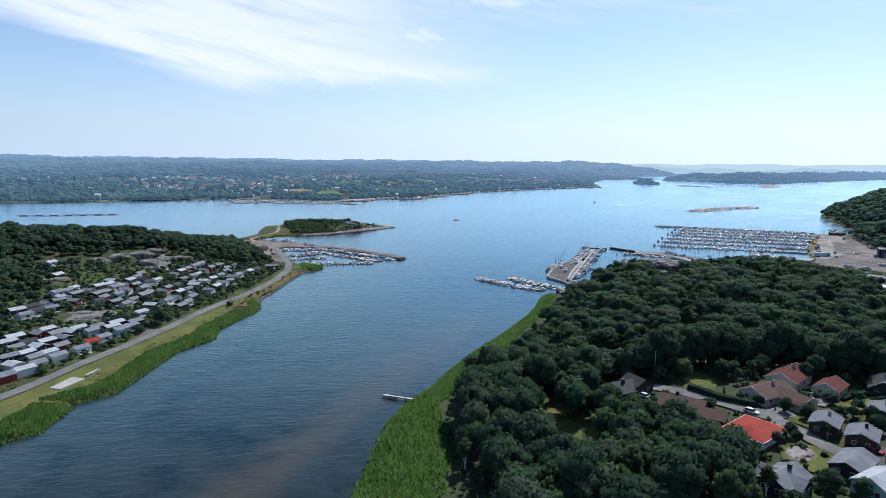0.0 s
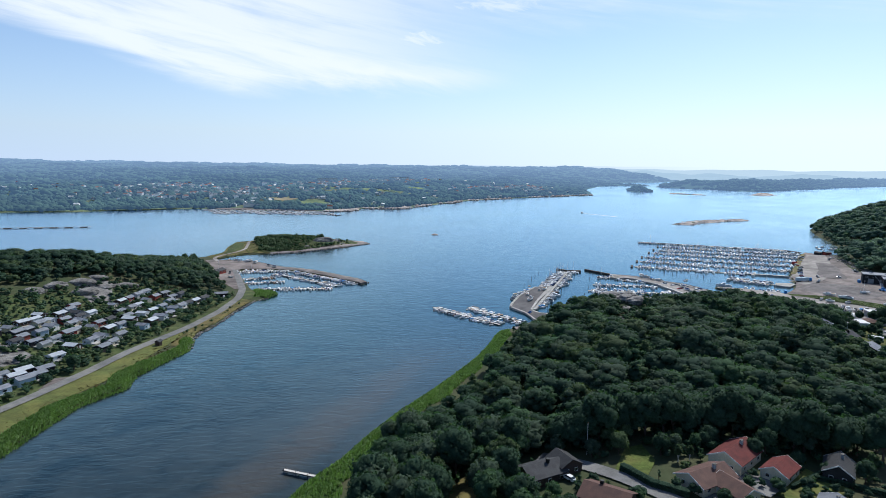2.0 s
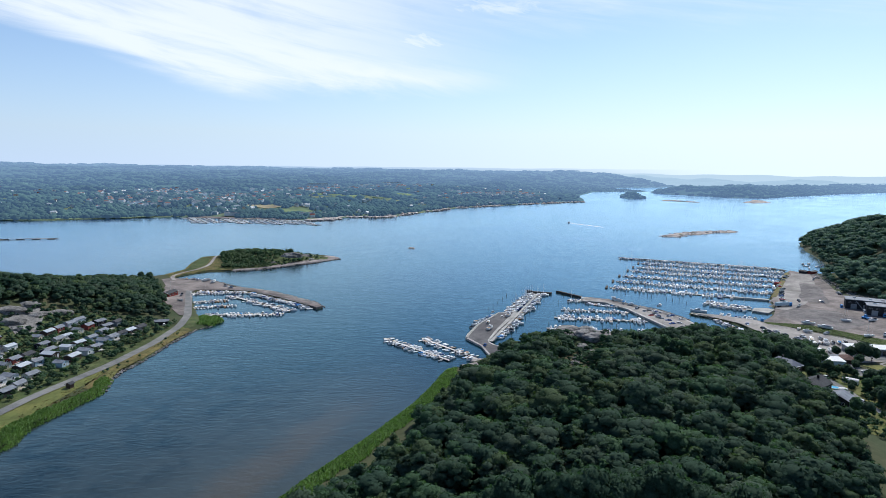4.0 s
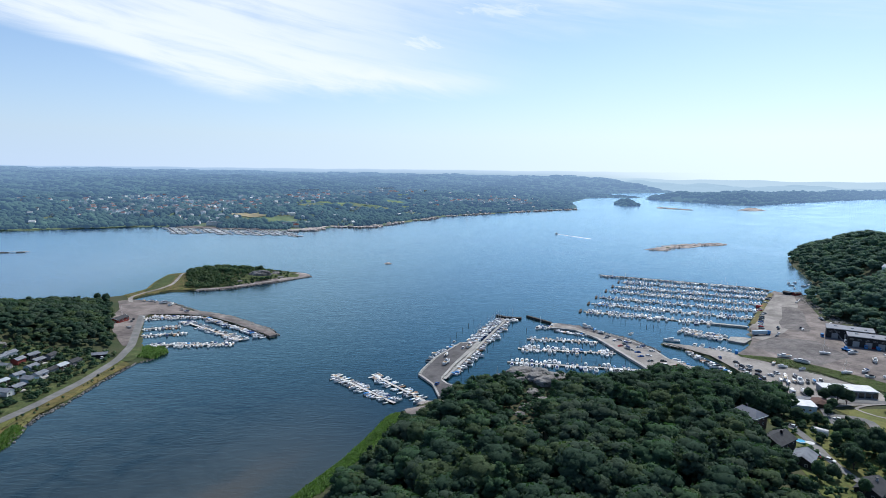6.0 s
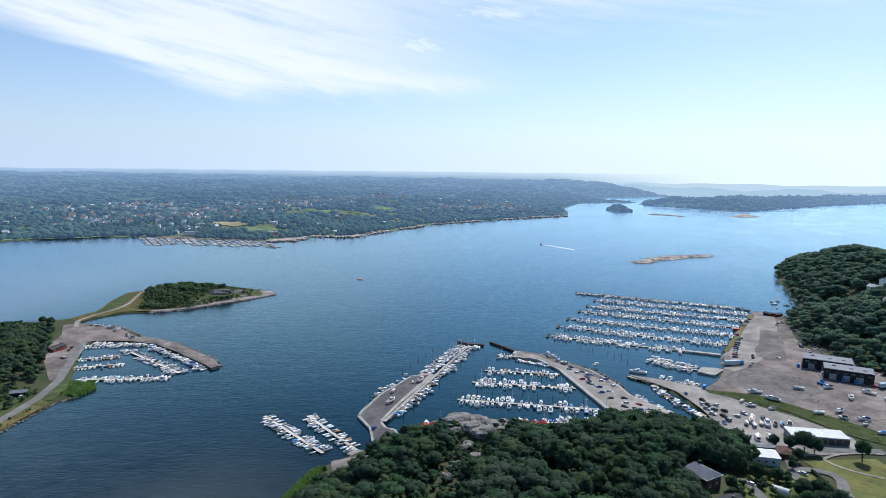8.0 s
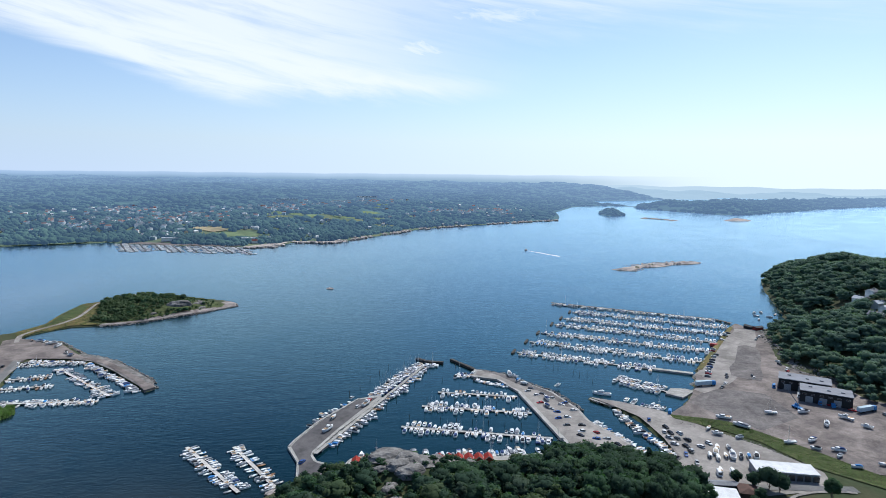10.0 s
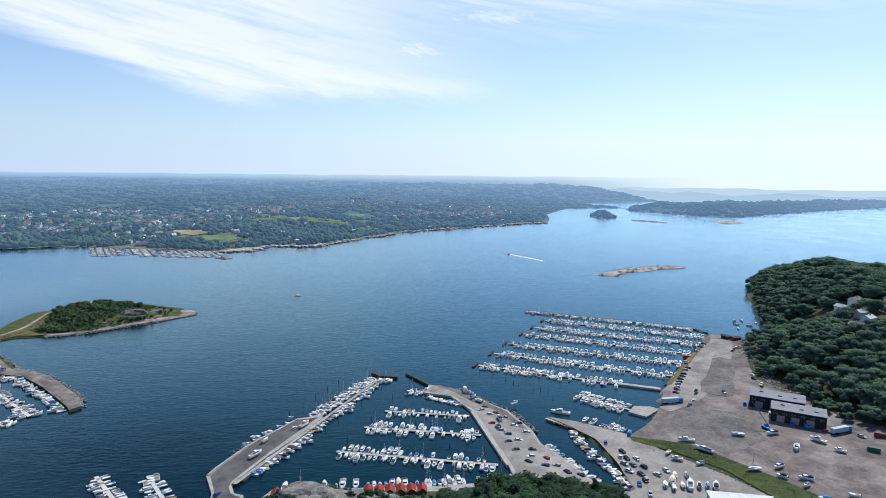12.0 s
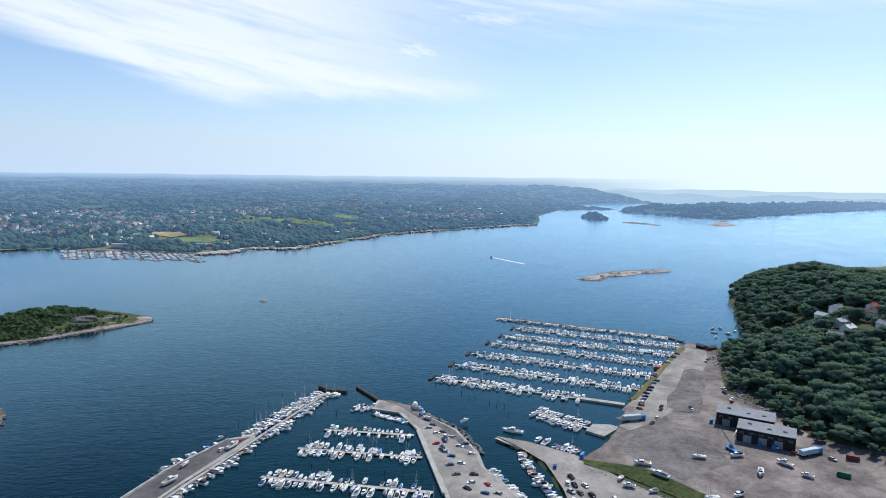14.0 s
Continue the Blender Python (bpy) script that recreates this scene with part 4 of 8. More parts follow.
def float_dock(a, b, width, label, planks=True, material=None, z=0.55, name="jetty"):
    """A floating jetty from a to b: pontoons below, cross planks above."""
    a, b = Vector(a), Vector(b)
    d = b - a
    length, turn = d.length, math.degrees(math.atan2(d.y, d.x))
    dock = thing(name, label, "jetty", at=place(a.x, a.y, 0, turn))
    n = max(2, int(length / 20))
    for i in range(n):
        x0, x1 = length * i / n, length * (i + 1) / n
        part("deck_section", Shape().box((x0 + x1) / 2, 0, z - 0.12, x1 - x0 - 0.12, width, z), material or PLANK, dock)
        part("float", Shape().box((x0 + x1) / 2, 0, -0.3, (x1 - x0) * 0.5, width * 0.82, z - 0.14), CONCRETE, dock)
    for s in (-1, 1):
        part("edge_beam", Shape().box(length / 2, s * (width / 2 + 0.06), z - 0.2, length, 0.12, z + 0.08), DARKWOOD, dock)
    return dock


def fill(a, b, gap, both, mix, offset, occupied=0.86, start=3.0, stop=1.0, side=1, fleet=None, size=1.0):
    """Boats moored along a jetty from a to b."""
    a, b = Vector(a), Vector(b)
    d = (b - a).normalized()
    n = Vector((-d.y, d.x))
    turn = math.degrees(math.atan2(d.y, d.x))
    for s in ((1, -1) if both else (side,)):
        u = start + rng.random()
        while u < (b - a).length - stop:
            ob = kinds(mix)
            hull = ob.children[0].data
            length = max(v.co.y for v in hull.vertices) * 2
            beam = max(v.co.x for v in hull.vertices) * 2
            if rng.random() < occupied:
                p = a + d * (u + beam / 2) + n * s * (offset + length / 2 + 0.5 + rng.random() * 0.5)
                bow_in = rng.random() < 0.55
                face = turn + (0 if s > 0 else 180) + (180 if bow_in else 0) + rng.uniform(-4, 4)
                (fleet.moor if fleet else moor)(ob, place(p.x, p.y, 0, face, size * rng.uniform(0.93, 1.06)))
            u += beam + gap + rng.random() * 0.35


def piles(points, tall, name="mooring_pile"):
    first = None
    for x, y in points:
        if first is None:
            first = tagged(new(name, Shape().tube((0, 0, -3), (0, 0, tall), 0.17, 0.15, 6).mesh(name, DARKWOOD)), "dark tarred timber mooring pile in the water", "pile", "mooring piles")
            first.matrix_basis = place(x, y, 0)
        else:
            copy_thing(first, place(x, y, 0))


BIG = [(cruisers, 0.78), (yachts, 0.10), (runabouts, 0.12)]
MIXED = [(cruisers, 0.45), (runabouts, 0.4), (yachts, 0.15)]
WHITE_ONES = [runabouts[0], runabouts[3], runabouts[5], runabouts[7], runabouts[2]]
SMALL = [(WHITE_ONES, 0.42), (runabouts, 0.32), (dinghies, 0.18), (cruisers, 0.08)]
TINY = [(dinghies, 0.5), (WHITE_ONES, 0.3), (runabouts, 0.2)]

# outer marina: breakwater pier and six floating jetties, a wide concrete pier, an inner jetty
OUTER = [((285, 824), (440, 751)), ((300, 780), (438, 719)), ((285, 751), (424, 692)), ((271, 726), (405, 664)), ((252, 692), (388, 636)), ((237, 662), (370, 606)), ((222, 630), (322, 588))]
outer_fleet, west_fleet = Fleet(), Fleet()
for i, (a, b) in enumerate(OUTER):
    if i == 0:
        float_dock(a, b, 3.6, "long dark timber breakwater pier with a plank deck", material=DARK_PLANK, z=1.2, name="breakwater_pier")
        fill(a, b, 0.7, False, BIG, 1.8, 0.9, side=-1, fleet=outer_fleet)
    else:
        dock = float_dock(a, b, 2.6, "narrow floating plank jetty lined with boats", z=0.6)
        fill(a, b, 1.2, True, BIG, 1.7, 0.86, fleet=outer_fleet, size=0.93)
        ax, ay = a
        back = dock.matrix_basis.inverted()
        outline = [(back @ Vector((ax + px, ay + py, 0)))[:2] for px, py in ((-3.2, 2.5), (-1.5, 7.5), (0.3, 7), (-2, -1.5), (-4, -5), (-5.5, -4.2))]
        slab("pier_head", outline, -1, 0.9, DARKWOOD, "", "", parent=dock)["label"] = "dark timber head"
float_dock((440, 751), (450, 734), 3.4, "dark timber link from the breakwater pier to the quay", material=DARK_PLANK, z=1.2, name="pier_link")
outer_fleet.finish("outer_marina_boats", "rows of white motor boats at the outer jetties")
slab("concrete_pier", [(321, 590.5), (348, 579.5), (346.5, 575.5), (319.5, 586.5)], -3, 1.3, CONCRETE, "wide pale concrete pier joining the quay", "pier")
float_dock((285, 565), (314, 540), 2.4, "short floating plank jetty lined with white boats", z=0.6)
fill((285, 565), (312, 541.5), 0.5, True, BIG, 1.2, 0.95, start=0.5)
slab("concrete_slipway", [(311, 535), (318, 545), (328, 544), (333, 540), (320, 527)], -2, 1.3, CONCRETE, "pale concrete landing beside the boat yard", "pier")
piles([(222 + 9 * k, 615 - 9 * k + 3 * (k % 2)) for k in range(6)] + [(268, 560), (262, 575), (245, 590), (300, 600), (330, 590)], 2.6)

# mole with the inner marina
slab("mole", [(229, 445), (227, 462), (218, 505), (212, 534), (199, 560), (181, 566), (184, 582), (204, 573), (215, 558), (235, 535), (246, 505), (248, 488), (261, 463), (268, 443)], -4, 1.35,
     CONCRETE, "broad mole with a pale gravel top", "mole")
drape("mole_gravel", [(231, 445), (229, 462), (220, 505), (214, 534), (201, 561), (184, 568), (186, 579), (203, 571), (214, 556), (233, 534), (244, 505), (246, 488), (259, 463), (266, 443)], PALE_GRAVEL,
      "pale dusty gravel on top of the mole", "yard", level=1.42, step=4.0)
drape("mole_scrub", [(188, 580), (203, 573), (214, 558), (233, 535), (243, 508), (239, 508), (228, 534), (210, 554), (201, 568)], YARD_DIRT, "dark dirt and weeds along the outer edge of the mole", "grass", level=1.5, step=2.0)
slab("mole_arm", [(166, 606), (168, 607), (185, 583.5), (183.5, 581)], -4, 1.6, DARKWOOD, "dark timber arm at the tip of the mole", "mole")
slab("mole_timber_edge", [(226, 462), (228, 462), (219.5, 505), (213.5, 534), (211, 533.5), (217, 505)], -3, 1.5, PLANK, "plank walk along the inner edge of the mole", "jetty")
for a, b, mix in (((157, 535), (210, 528), SMALL), ((147, 510), (215.5, 500), MIXED), ((136, 478), (222, 464), MIXED)):
    float_dock(a, b, 2.6, "floating plank jetty with boats on both sides", z=0.6)
    fill(a, b, 1.0, True, mix, 1.7, 0.78, start=2.0, stop=3.0, size=0.9)
fill((181, 566), (208, 548), 0.3, False, TINY, 1.4, 0.95, side=-1, start=4)
float_dock((170, 572), (181, 568), 1.8, "short plank jetty at the mole", z=0.6)
fill((170, 572), (181, 568), 0.5, True, MIXED, 0.9, 0.9, start=0.2)
piles([(140 + 9.5 * k, 492 - 1.6 * k) for k in range(9)] + [(150 + 9 * k, 522 - 1.5 * k) for k in range(7)] + [(170, 590), (160, 560)], 2.4)

# channel between the moles, lined with boats
fill((285, 440), (270, 508), 0.35, False, SMALL, 0.8, 0.96, side=1, start=1.0)
fill((248, 487), (267, 446), 0.4, False, SMALL, 1.0, 0.92, side=1, start=1.0)
float_dock((270, 510), (257, 524), 2.2, "plank walk along the edge of the mole", z=1.2)
fill((276, 521), (298, 505.5), 0.6, False, MIXED, 0.8, 0.8, side=1, start=1.0)

# north-western quay with its long pier
slab("quay", [(90, 412), (86, 432), (77, 449), (78, 456), (86, 482), (105, 520), (119, 526), (121, 520), (101, 470), (92, 441), (96, 433), (101, 431), (106, 415)], -4, 1.3, CONCRETE,
     "concrete quay with a grey asphalt top", "quay")
drape("quay_asphalt", [(91, 413), (87.5, 432), (79, 449), (80, 456), (88, 482), (106, 518), (117.5, 522.5), (99, 470), (90.5, 441), (95, 431.5), (100, 429.5), (104, 414)], ASPHALT,
      "worn grey asphalt on the quay", "road", level=1.36, step=3.0)
slab("quay_kerb", [(77.3, 449), (78.3, 456), (86.3, 482), (105.3, 519.6), (106.5, 519.2), (87.5, 481.5), (79.5, 455.8), (78.5, 449.3)], 1.2, 1.75, CONCRETE, "low concrete parapet along the quay", "kerb")
float_dock((93.5, 441), (146, 589), 2.3, "long pale concrete pier along the quay", material=CONCRETE, z=1.45, name="long_pier")
fill((96, 452), (146, 592), 0.4, False, SMALL, 1.8, 0.93, side=-1, start=0)
fill((117, 520), (146, 592), 0.4, False, [(cruisers, 0.55), (yachts, 0.45)], 1.8, 0.95, side=1, start=3, stop=0)
fill((82, 468), (104, 519), 1.0, False, SMALL, 0.8, 0.7, side=1, start=8)
slab("pier_wall", [(139, 607.5), (141, 608.5), (148, 602), (161, 599.5), (160.5, 596.5), (147, 599)], -3, 1.7, DARKWOOD, "dark timber wall at the end of the long pier", "pier")
fill((147, 596.5), (159, 594), 0.3, False, MIXED, 1.2, 0.95, side=-1, start=0)
piles([(104 + 5.2 * k, 448 + 14.6 * k) for k in range(10)] + [(98 + 5.2 * k, 530 + 14.6 * k) for k in range(5)], 2.6)
# two short jetties for small boats
for a, b in (((23, 449), (66, 403)), ((48, 450), (83, 406))):
    float_dock(a, b, 2.1, "pale plank jetty for small boats", material=PALEWOOD, z=0.6)
    fill(a, b, 0.75, True, TINY, 1.3, 0.78, start=0.5, stop=3.0, size=0.9)

# western harbour
for a, b, mix in (((-163, 582), (-114, 594), TINY), ((-124, 576), (-58, 522), SMALL), ((-138, 530), (-106, 541), TINY), ((-146, 549), (-120, 560), TINY), ((-121, 506), (-60, 512), SMALL)):
    float_dock(a, b, 2.4, "pale plank jetty in a small harbour basin", material=PALEWOOD, z=0.8)
    fill(a, b, 0.7, True, mix, 1.3, 0.82, start=1.0, fleet=west_fleet, size=0.82)
fill((-112, 592), (-41, 532), 0.5, False, SMALL, 1.0, 0.95, side=-1, start=2, fleet=west_fleet)
fill((-160, 595), (-114, 591), 0.4, False, SMALL, 1.0, 0.95, side=-1, start=2, fleet=west_fleet)
west_fleet.finish("western_harbour_boats", "rows of small white boats in the western harbour")
drape("breakwater_stone", [(-131, 597), (-109, 592), (-83, 572), (-50, 542), (-39, 531), (-35.5, 538), (-46, 553), (-91, 594), (-112, 605), (-128, 612)], ROCK, "grey stone and gravel body of the breakwater", "breakwater", 0.25, 2.0)
slab("breakwater_head", [(-46, 539), (-39, 530), (-35, 536.5), (-42, 545)], -3, 1.75, GRAVEL, "dark-edged concrete head of a breakwater", "breakwater")
ribbon("breakwater_path", [(-118, 600), (-100, 592), (-78, 573), (-50, 548), (-42, 537)], 5, GRAVEL, "gravel path on top of the breakwater", "path", 0.45)
# bathing jetty by the reeds
jet = float_dock((-22.5, 215.5), (-8.5, 210.3), 1.3, "narrow bleached wooden bathing jetty on posts", material=PALEWOOD, z=1.1, name="bathing_jetty")
for k in (0.4, 5, 9.5, 13.5):
    for s in (-0.6, 0.6):
        part("post", Shape().tube((k, s, -2), (k, s, 1.7), 0.1, 0.1, 6), DARKWOOD, jet)


# ---------------------------------------------------------------- houses: ridge along +y, ground at z = 0
def window_part(parent, x, y, z, w, h, normal, frame_mat):
    """A window on a wall: a frame that stands proud, and its pane. normal: 0 +x, 90 +y, 180 -x, 270 -y."""
    c, s = round(math.cos(radians(normal))), round(math.sin(radians(normal)))
    fx, fy = (0.08, w) if c else (w, 0.08)
    fr = part("window", Shape().box(x + c * 0.03, y + s * 0.03, z, fx, fy, z + h), frame_mat, parent)
    px, py = (0.04, w - 0.24) if c else (w - 0.24, 0.04)
    part("pane", Shape().box(x + c * 0.09, y + s * 0.09, z + 0.12, px, py, z + h - 0.12), GLASS, fr)
    return fr


def gabled(name, label, w, l, wall_h, roof_h, wall, roof, trim, chimney=True, storeys=1, hip=0.0, over=0.45, windows=True, category="house", group=""):
    house = thing(name, label, category, group)
    s = Shape()
    s.box(0, 0, -1.6, w, l, wall_h)
    if hip == 0:
        for e in (-1, 1):
            s.add([(-w / 2, e * l / 2, wall_h), (w / 2, e * l / 2, wall_h), (0, e * l / 2, wall_h + roof_h)], [(0, 1, 2)])
    part("wall", s, wall, house)
    k, hy = over / (w / 2) * roof_h, l / 2 + over
    ridge = l / 2 + over - hip
    top = Shape()
    for e in (-1, 1):
        lo = [(e * (w / 2 + over), -hy, wall_h - k), (e * (w / 2 + over), hy, wall_h - k), (0, ridge, wall_h + roof_h), (0, -ridge, wall_h + roof_h)]
        pts = lo + [(x, y, z + 0.2) for x, y, z in lo]
        top.add(pts, [(0, 1, 2, 3), (4, 5, 6, 7), (0, 1, 5, 4), (1, 2, 6, 5), (2, 3, 7, 6), (3, 0, 4, 7)])
    if hip:
        for e in (-1, 1):
            lo = [(-(w / 2 + over), e * hy, wall_h - k), (w / 2 + over, e * hy, wall_h - k), (0, e * ridge, wall_h + roof_h)]
            top.add(lo + [(x, y, z + 0.2) for x, y, z in lo], [(0, 1, 2), (3, 4, 5), (0, 1, 4, 3), (1, 2, 5, 4), (2, 0, 3, 5)])
    cover = part("roof", top, roof, house)
    if trim and not hip:
        for e in (-1, 1):
            for f in (-1, 1):
                b = Shape()
                y = e * (hy + 0.05)
                b.add([(f * (w / 2 + over), y, wall_h - k - 0.1), (f * (w / 2 + over), y, wall_h - k + 0.26), (0, y, wall_h + roof_h + 0.26), (0, y, wall_h + roof_h - 0.1),
                       (f * (w / 2 + over), y - e * 0.06, wall_h - k - 0.1), (f * (w / 2 + over), y - e * 0.06, wall_h - k + 0.26), (0, y - e * 0.06, wall_h + roof_h + 0.26), (0, y - e * 0.06, wall_h + roof_h - 0.1)],
                      [(0, 1, 2, 3), (4, 5, 6, 7), (0, 1, 5, 4), (1, 2, 6, 5), (2, 3, 7, 6), (3, 0, 4, 7)])
                part("bargeboard", b, trim, cover)
    if trim and hip:
        for e in (-1, 1):
            part("gutter", Shape().box(e * (w / 2 + over + 0.06), 0, wall_h - k - 0.05, 0.12, 2 * hy, wall_h - k + 0.22), trim, cover)
            part("gutter", Shape().box(0, e * (hy + 0.06), wall_h - k - 0.05, w + 2 * over, 0.12, wall_h - k + 0.22), trim, cover)
    if chimney:
        stack = part("chimney", Shape().box(w * 0.08, l * 0.15, wall_h + roof_h * 0.5, 0.8, 0.9, wall_h + roof_h + 1.0), BLACK if chimney == "dark" else WALLS["grey"], cover)
        part("cap", Shape().box(w * 0.08, l * 0.15, wall_h + roof_h + 1.0, 0.95, 1.05, wall_h + roof_h + 1.1), BLACK, stack)
    if windows:
        for st in range(storeys):
            z = 0.95 + st * 2.6
            n = max(2, int(l / 4.2))
            for i in range(n):
                y = (i + 0.5) / n * l - l / 2
                for e, nm in ((1, 0), (-1, 180)):
                    if not (i == n // 2 and st == 0 and e == -1):
                        window_part(house, e * w / 2, y, z, 1.3, 1.2, nm, WALLS["white"])
            for e, nm in ((1, 90), (-1, 270)):
                for x in (-w * 0.22, w * 0.22):
                    window_part(house, x, e * l / 2, z, 1.2, 1.2, nm, WALLS["white"])
        y = (n // 2 + 0.5) / n * l - l / 2
        door = part("door", Shape().box(-w / 2 - 0.04, y, 0, 0.1, 1.0, 2.1), WALLS["white"], house)
        part("door_handle", Shape().box(-w / 2 - 0.12, y + 0.38, 1.0, 0.08, 0.12, 1.06), ALU, door)
    return house


def settle(ob, x, y, turn, sink=0.0, once=False, scale=1.0):
    m = place(x, y, height(x, y) + sink, turn, scale)
    if once:
        ob.matrix_basis = m
        return ob
    return moor(ob, m)


def villa(x, y, turn, w, l, wall_h, roof_h, wall, roof, label, **more):
    return settle(gabled("villa", label, w, l, wall_h, roof_h, WALLS[wall], ROOFS[roof], more.pop("trim", WALLS["white"]), **more), x, y, turn, 0.2, True)


# villas among the gardens
villa(88.5, 164.8, -52, 10.8, 14.0, 2.5, 1.5, "white", "orange", "white single-storey villa with a bright orange-red hipped roof", hip=5.0, chimney=False, over=0.7)
villa(60, 202, -62, 9.5, 13, 3.0, 2.2, "brown", "black", "dark villa with a black pitched roof among trees", chimney="dark", trim=None)
villa(68, 206, 25, 7.5, 8, 3.0, 2.0, "brown", "black", "dark garage wing with a black roof", chimney=False, trim=None, category="house")
villa(75.5, 183.5, 56, 10.5, 13, 3.0, 2.2, "brown", "brown", "villa with a broad brown tiled roof", chimney="dark", trim=None)
villa(81, 174.5, 56, 7.0, 7.5, 2.6, 1.7, "brown", "brown", "low brown-roofed annexe beside a villa", chimney=False, trim=None)
villa(107, 193.5, -62, 9.6, 14, 2.8, 2.2, "cream", "brown", "cream villa with a brown tiled roof and white gables", over=0.7)
villa(112.5, 187, 22, 7.5, 10.5, 2.7, 2.0, "cream", "brown", "cream garage wing with a brown tiled roof", chimney=False, over=0.6)
villa(121.5, 206.5, -48, 10.0, 15, 3.2, 2.6, "cream", "maroon", "long cream villa with a dark red tiled roof")
villa(131, 198, -48, 7.5, 10, 2.7, 2.0, "cream", "maroon", "cream outbuilding with a dark red tiled roof", chimney=False)
villa(148.6, 198, -35, 7.6, 10.5, 3.2, 2.4, "black", "black", "black villa with white gables at the wood's edge")
villa(111.5, 169, -40, 7.2, 8.6, 3.2, 1.4, "brown", "metal", "dark brown house with a pale grey metal roof")
villa(116.5, 160.5, -40, 7.2, 8.6, 3.2, 1.4, "brown", "metal", "dark brown house with a grey sheet roof", chimney="dark")
villa(122, 152, -40, 7.2, 8.6, 3.2, 1.4, "brown", "metal", "dark brown terrace house with a grey sheet roof")
villa(133.5, 176.5, -40, 7.6, 9.5, 3.3, 1.4, "brown", "metal", "dark brown house with a pale metal roof")
villa(81.6, 137.4, -55, 7.6, 11.4, 2.8, 1.9, "black", "slate", "black house with a grey roof and cross gable", chimney="dark", trim=None)
villa(81.6, 137, 35, 5.8, 10.6, 2.6, 1.7, "black", "slate", "black cross wing with a grey gabled roof", chimney=False, trim=None)
villa(104, 145.5, -50, 7.5, 12, 2.6, 1.6, "black", "slate", "low black house with a grey roof", chimney=False, trim=None)
villa(104, 135.5, -60, 8.0, 11, 3.0, 2.0, "pale_blue", "pale", "pale blue house with a light roof", chimney="dark")
# villas east of the wooded knoll
villa(239.7, 360.5, 30, 9.5, 12.5, 5.0, 2.6, "brown", "hall", "tall brick-brown villa with a grey hipped roof", hip=3.0, storeys=2, chimney="dark")
villa(240, 336, -55, 10, 14, 3.2, 2.6, "black", "black", "black-roofed villa below the wood", chimney="dark", trim=None)
villa(244, 322, -40, 8, 11, 3.0, 2.0, "black", "slate", "low dark villa with a grey roof", chimney=False, trim=None)
villa(262, 306, -50, 9, 13, 3.0, 2.4, "black", "black", "dark villa with a black roof among gardens", trim=None)
villa(296, 320, -50, 8, 10, 2.8, 1.8, "white", "slate", "white villa with a grey roof")
for x, y, t, r in ((562, 714, 20, "pale"), (576, 718, -60, "slate"), (558, 684, -70, "pale"), (548, 660, -60, "white"), (598, 704, -50, "orange"), (570, 650, 10, "slate"), (531, 648, 30, "slate"), (584, 684, 40, "brown")):
    villa(x, y, t, 7.5, 10.5, 4.2, 2.2, "white", r, windows=False, label="white villa on the wooded headland" if r != "orange" else "white villa with an orange roof on the wooded headland")

# cottages of the allotment colony
COTS = []
for wall, roof, w, l, wh, rh, words in (("white", "slate", 5.0, 7.0, 2.5, 1.0, "white wooden cottage with a grey felt roof"), ("pale_blue", "slate", 5.0, 6.6, 2.5, 1.0, "pale blue wooden cottage with a grey felt roof"),
                                        ("red", "slate", 5.0, 6.4, 2.5, 1.1, "dark red wooden cottage with a grey felt roof"), ("black", "slate", 5.2, 7.2, 2.5, 0.9, "black wooden cottage with a low grey roof"),
                                        ("grey", "black", 5.0, 6.8, 2.5, 1.1, "grey wooden cottage with a black roof"), ("white", "pale", 5.4, 7.0, 2.4, 0.8, "white wooden cottage with a pale sheet roof"),
                                        ("cream", "slate", 4.8, 6.4, 2.5, 1.1, "cream wooden cottage with a grey roof"), ("brown", "pale", 5.0, 6.8, 2.5, 0.9, "brown wooden cottage with a pale grey roof"),
                                        ("white", "orange", 5.0, 6.6, 2.5, 1.1, "white wooden cottage with an orange-red roof")):
    cot = gabled("cottage", words + " in a colony", w, l, wh, rh, WALLS[wall], ROOFS[roof], None, chimney=False, windows=False, category="cottage", group="cottage colony", over=0.35)
    window_part(cot, w / 2, 0, 0.9, 2.2, 1.1, 0, WALLS["white"])
    window_part(cot, -w * 0.2, -l / 2, 0.9, 1.1, 1.1, 270, WALLS["white"])
    part("door", Shape().box(w * 0.22, -l / 2 - 0.04, 0, 0.85, 0.1, 2.0), WALLS["white"], cot)
    part("veranda", Shape().box(w / 2 + 1.1, 0, -0.4, 2.2, l * 0.7, 0.15), PLANK, cot, "weathered plank veranda")
    COTS.append(cot)
NEAR_ROWS = [(-194, 261), (-182, 245), (-179, 251), (-174, 237), (-189, 276), (-179, 260), (-183, 278), (-178, 282), (-164, 249), (-160, 259), (-161, 269), (-171, 286), (-165, 293), (-160, 277), (-157, 296)]
SLOPE_ROWS = [(-219, 304), (-217, 313), (-215, 321), (-214, 330), (-221, 350), (-223, 343), (-197, 339), (-212, 356), (-213, 368), (-212, 377), (-206, 391), (-198, 383), (-207, 403)]
MID_ROWS = [(-182, 340), (-183, 350), (-165, 322), (-196, 358), (-197, 369), (-195, 393), (-194, 403), (-182, 360), (-182, 368), (-177, 375), (-166, 338), (-163, 350), (-162, 358), (-150, 338), (-150, 347), (-153, 361),
            (-176, 392), (-178, 384), (-166, 373), (-164, 382), (-164, 394), (-150, 381)]
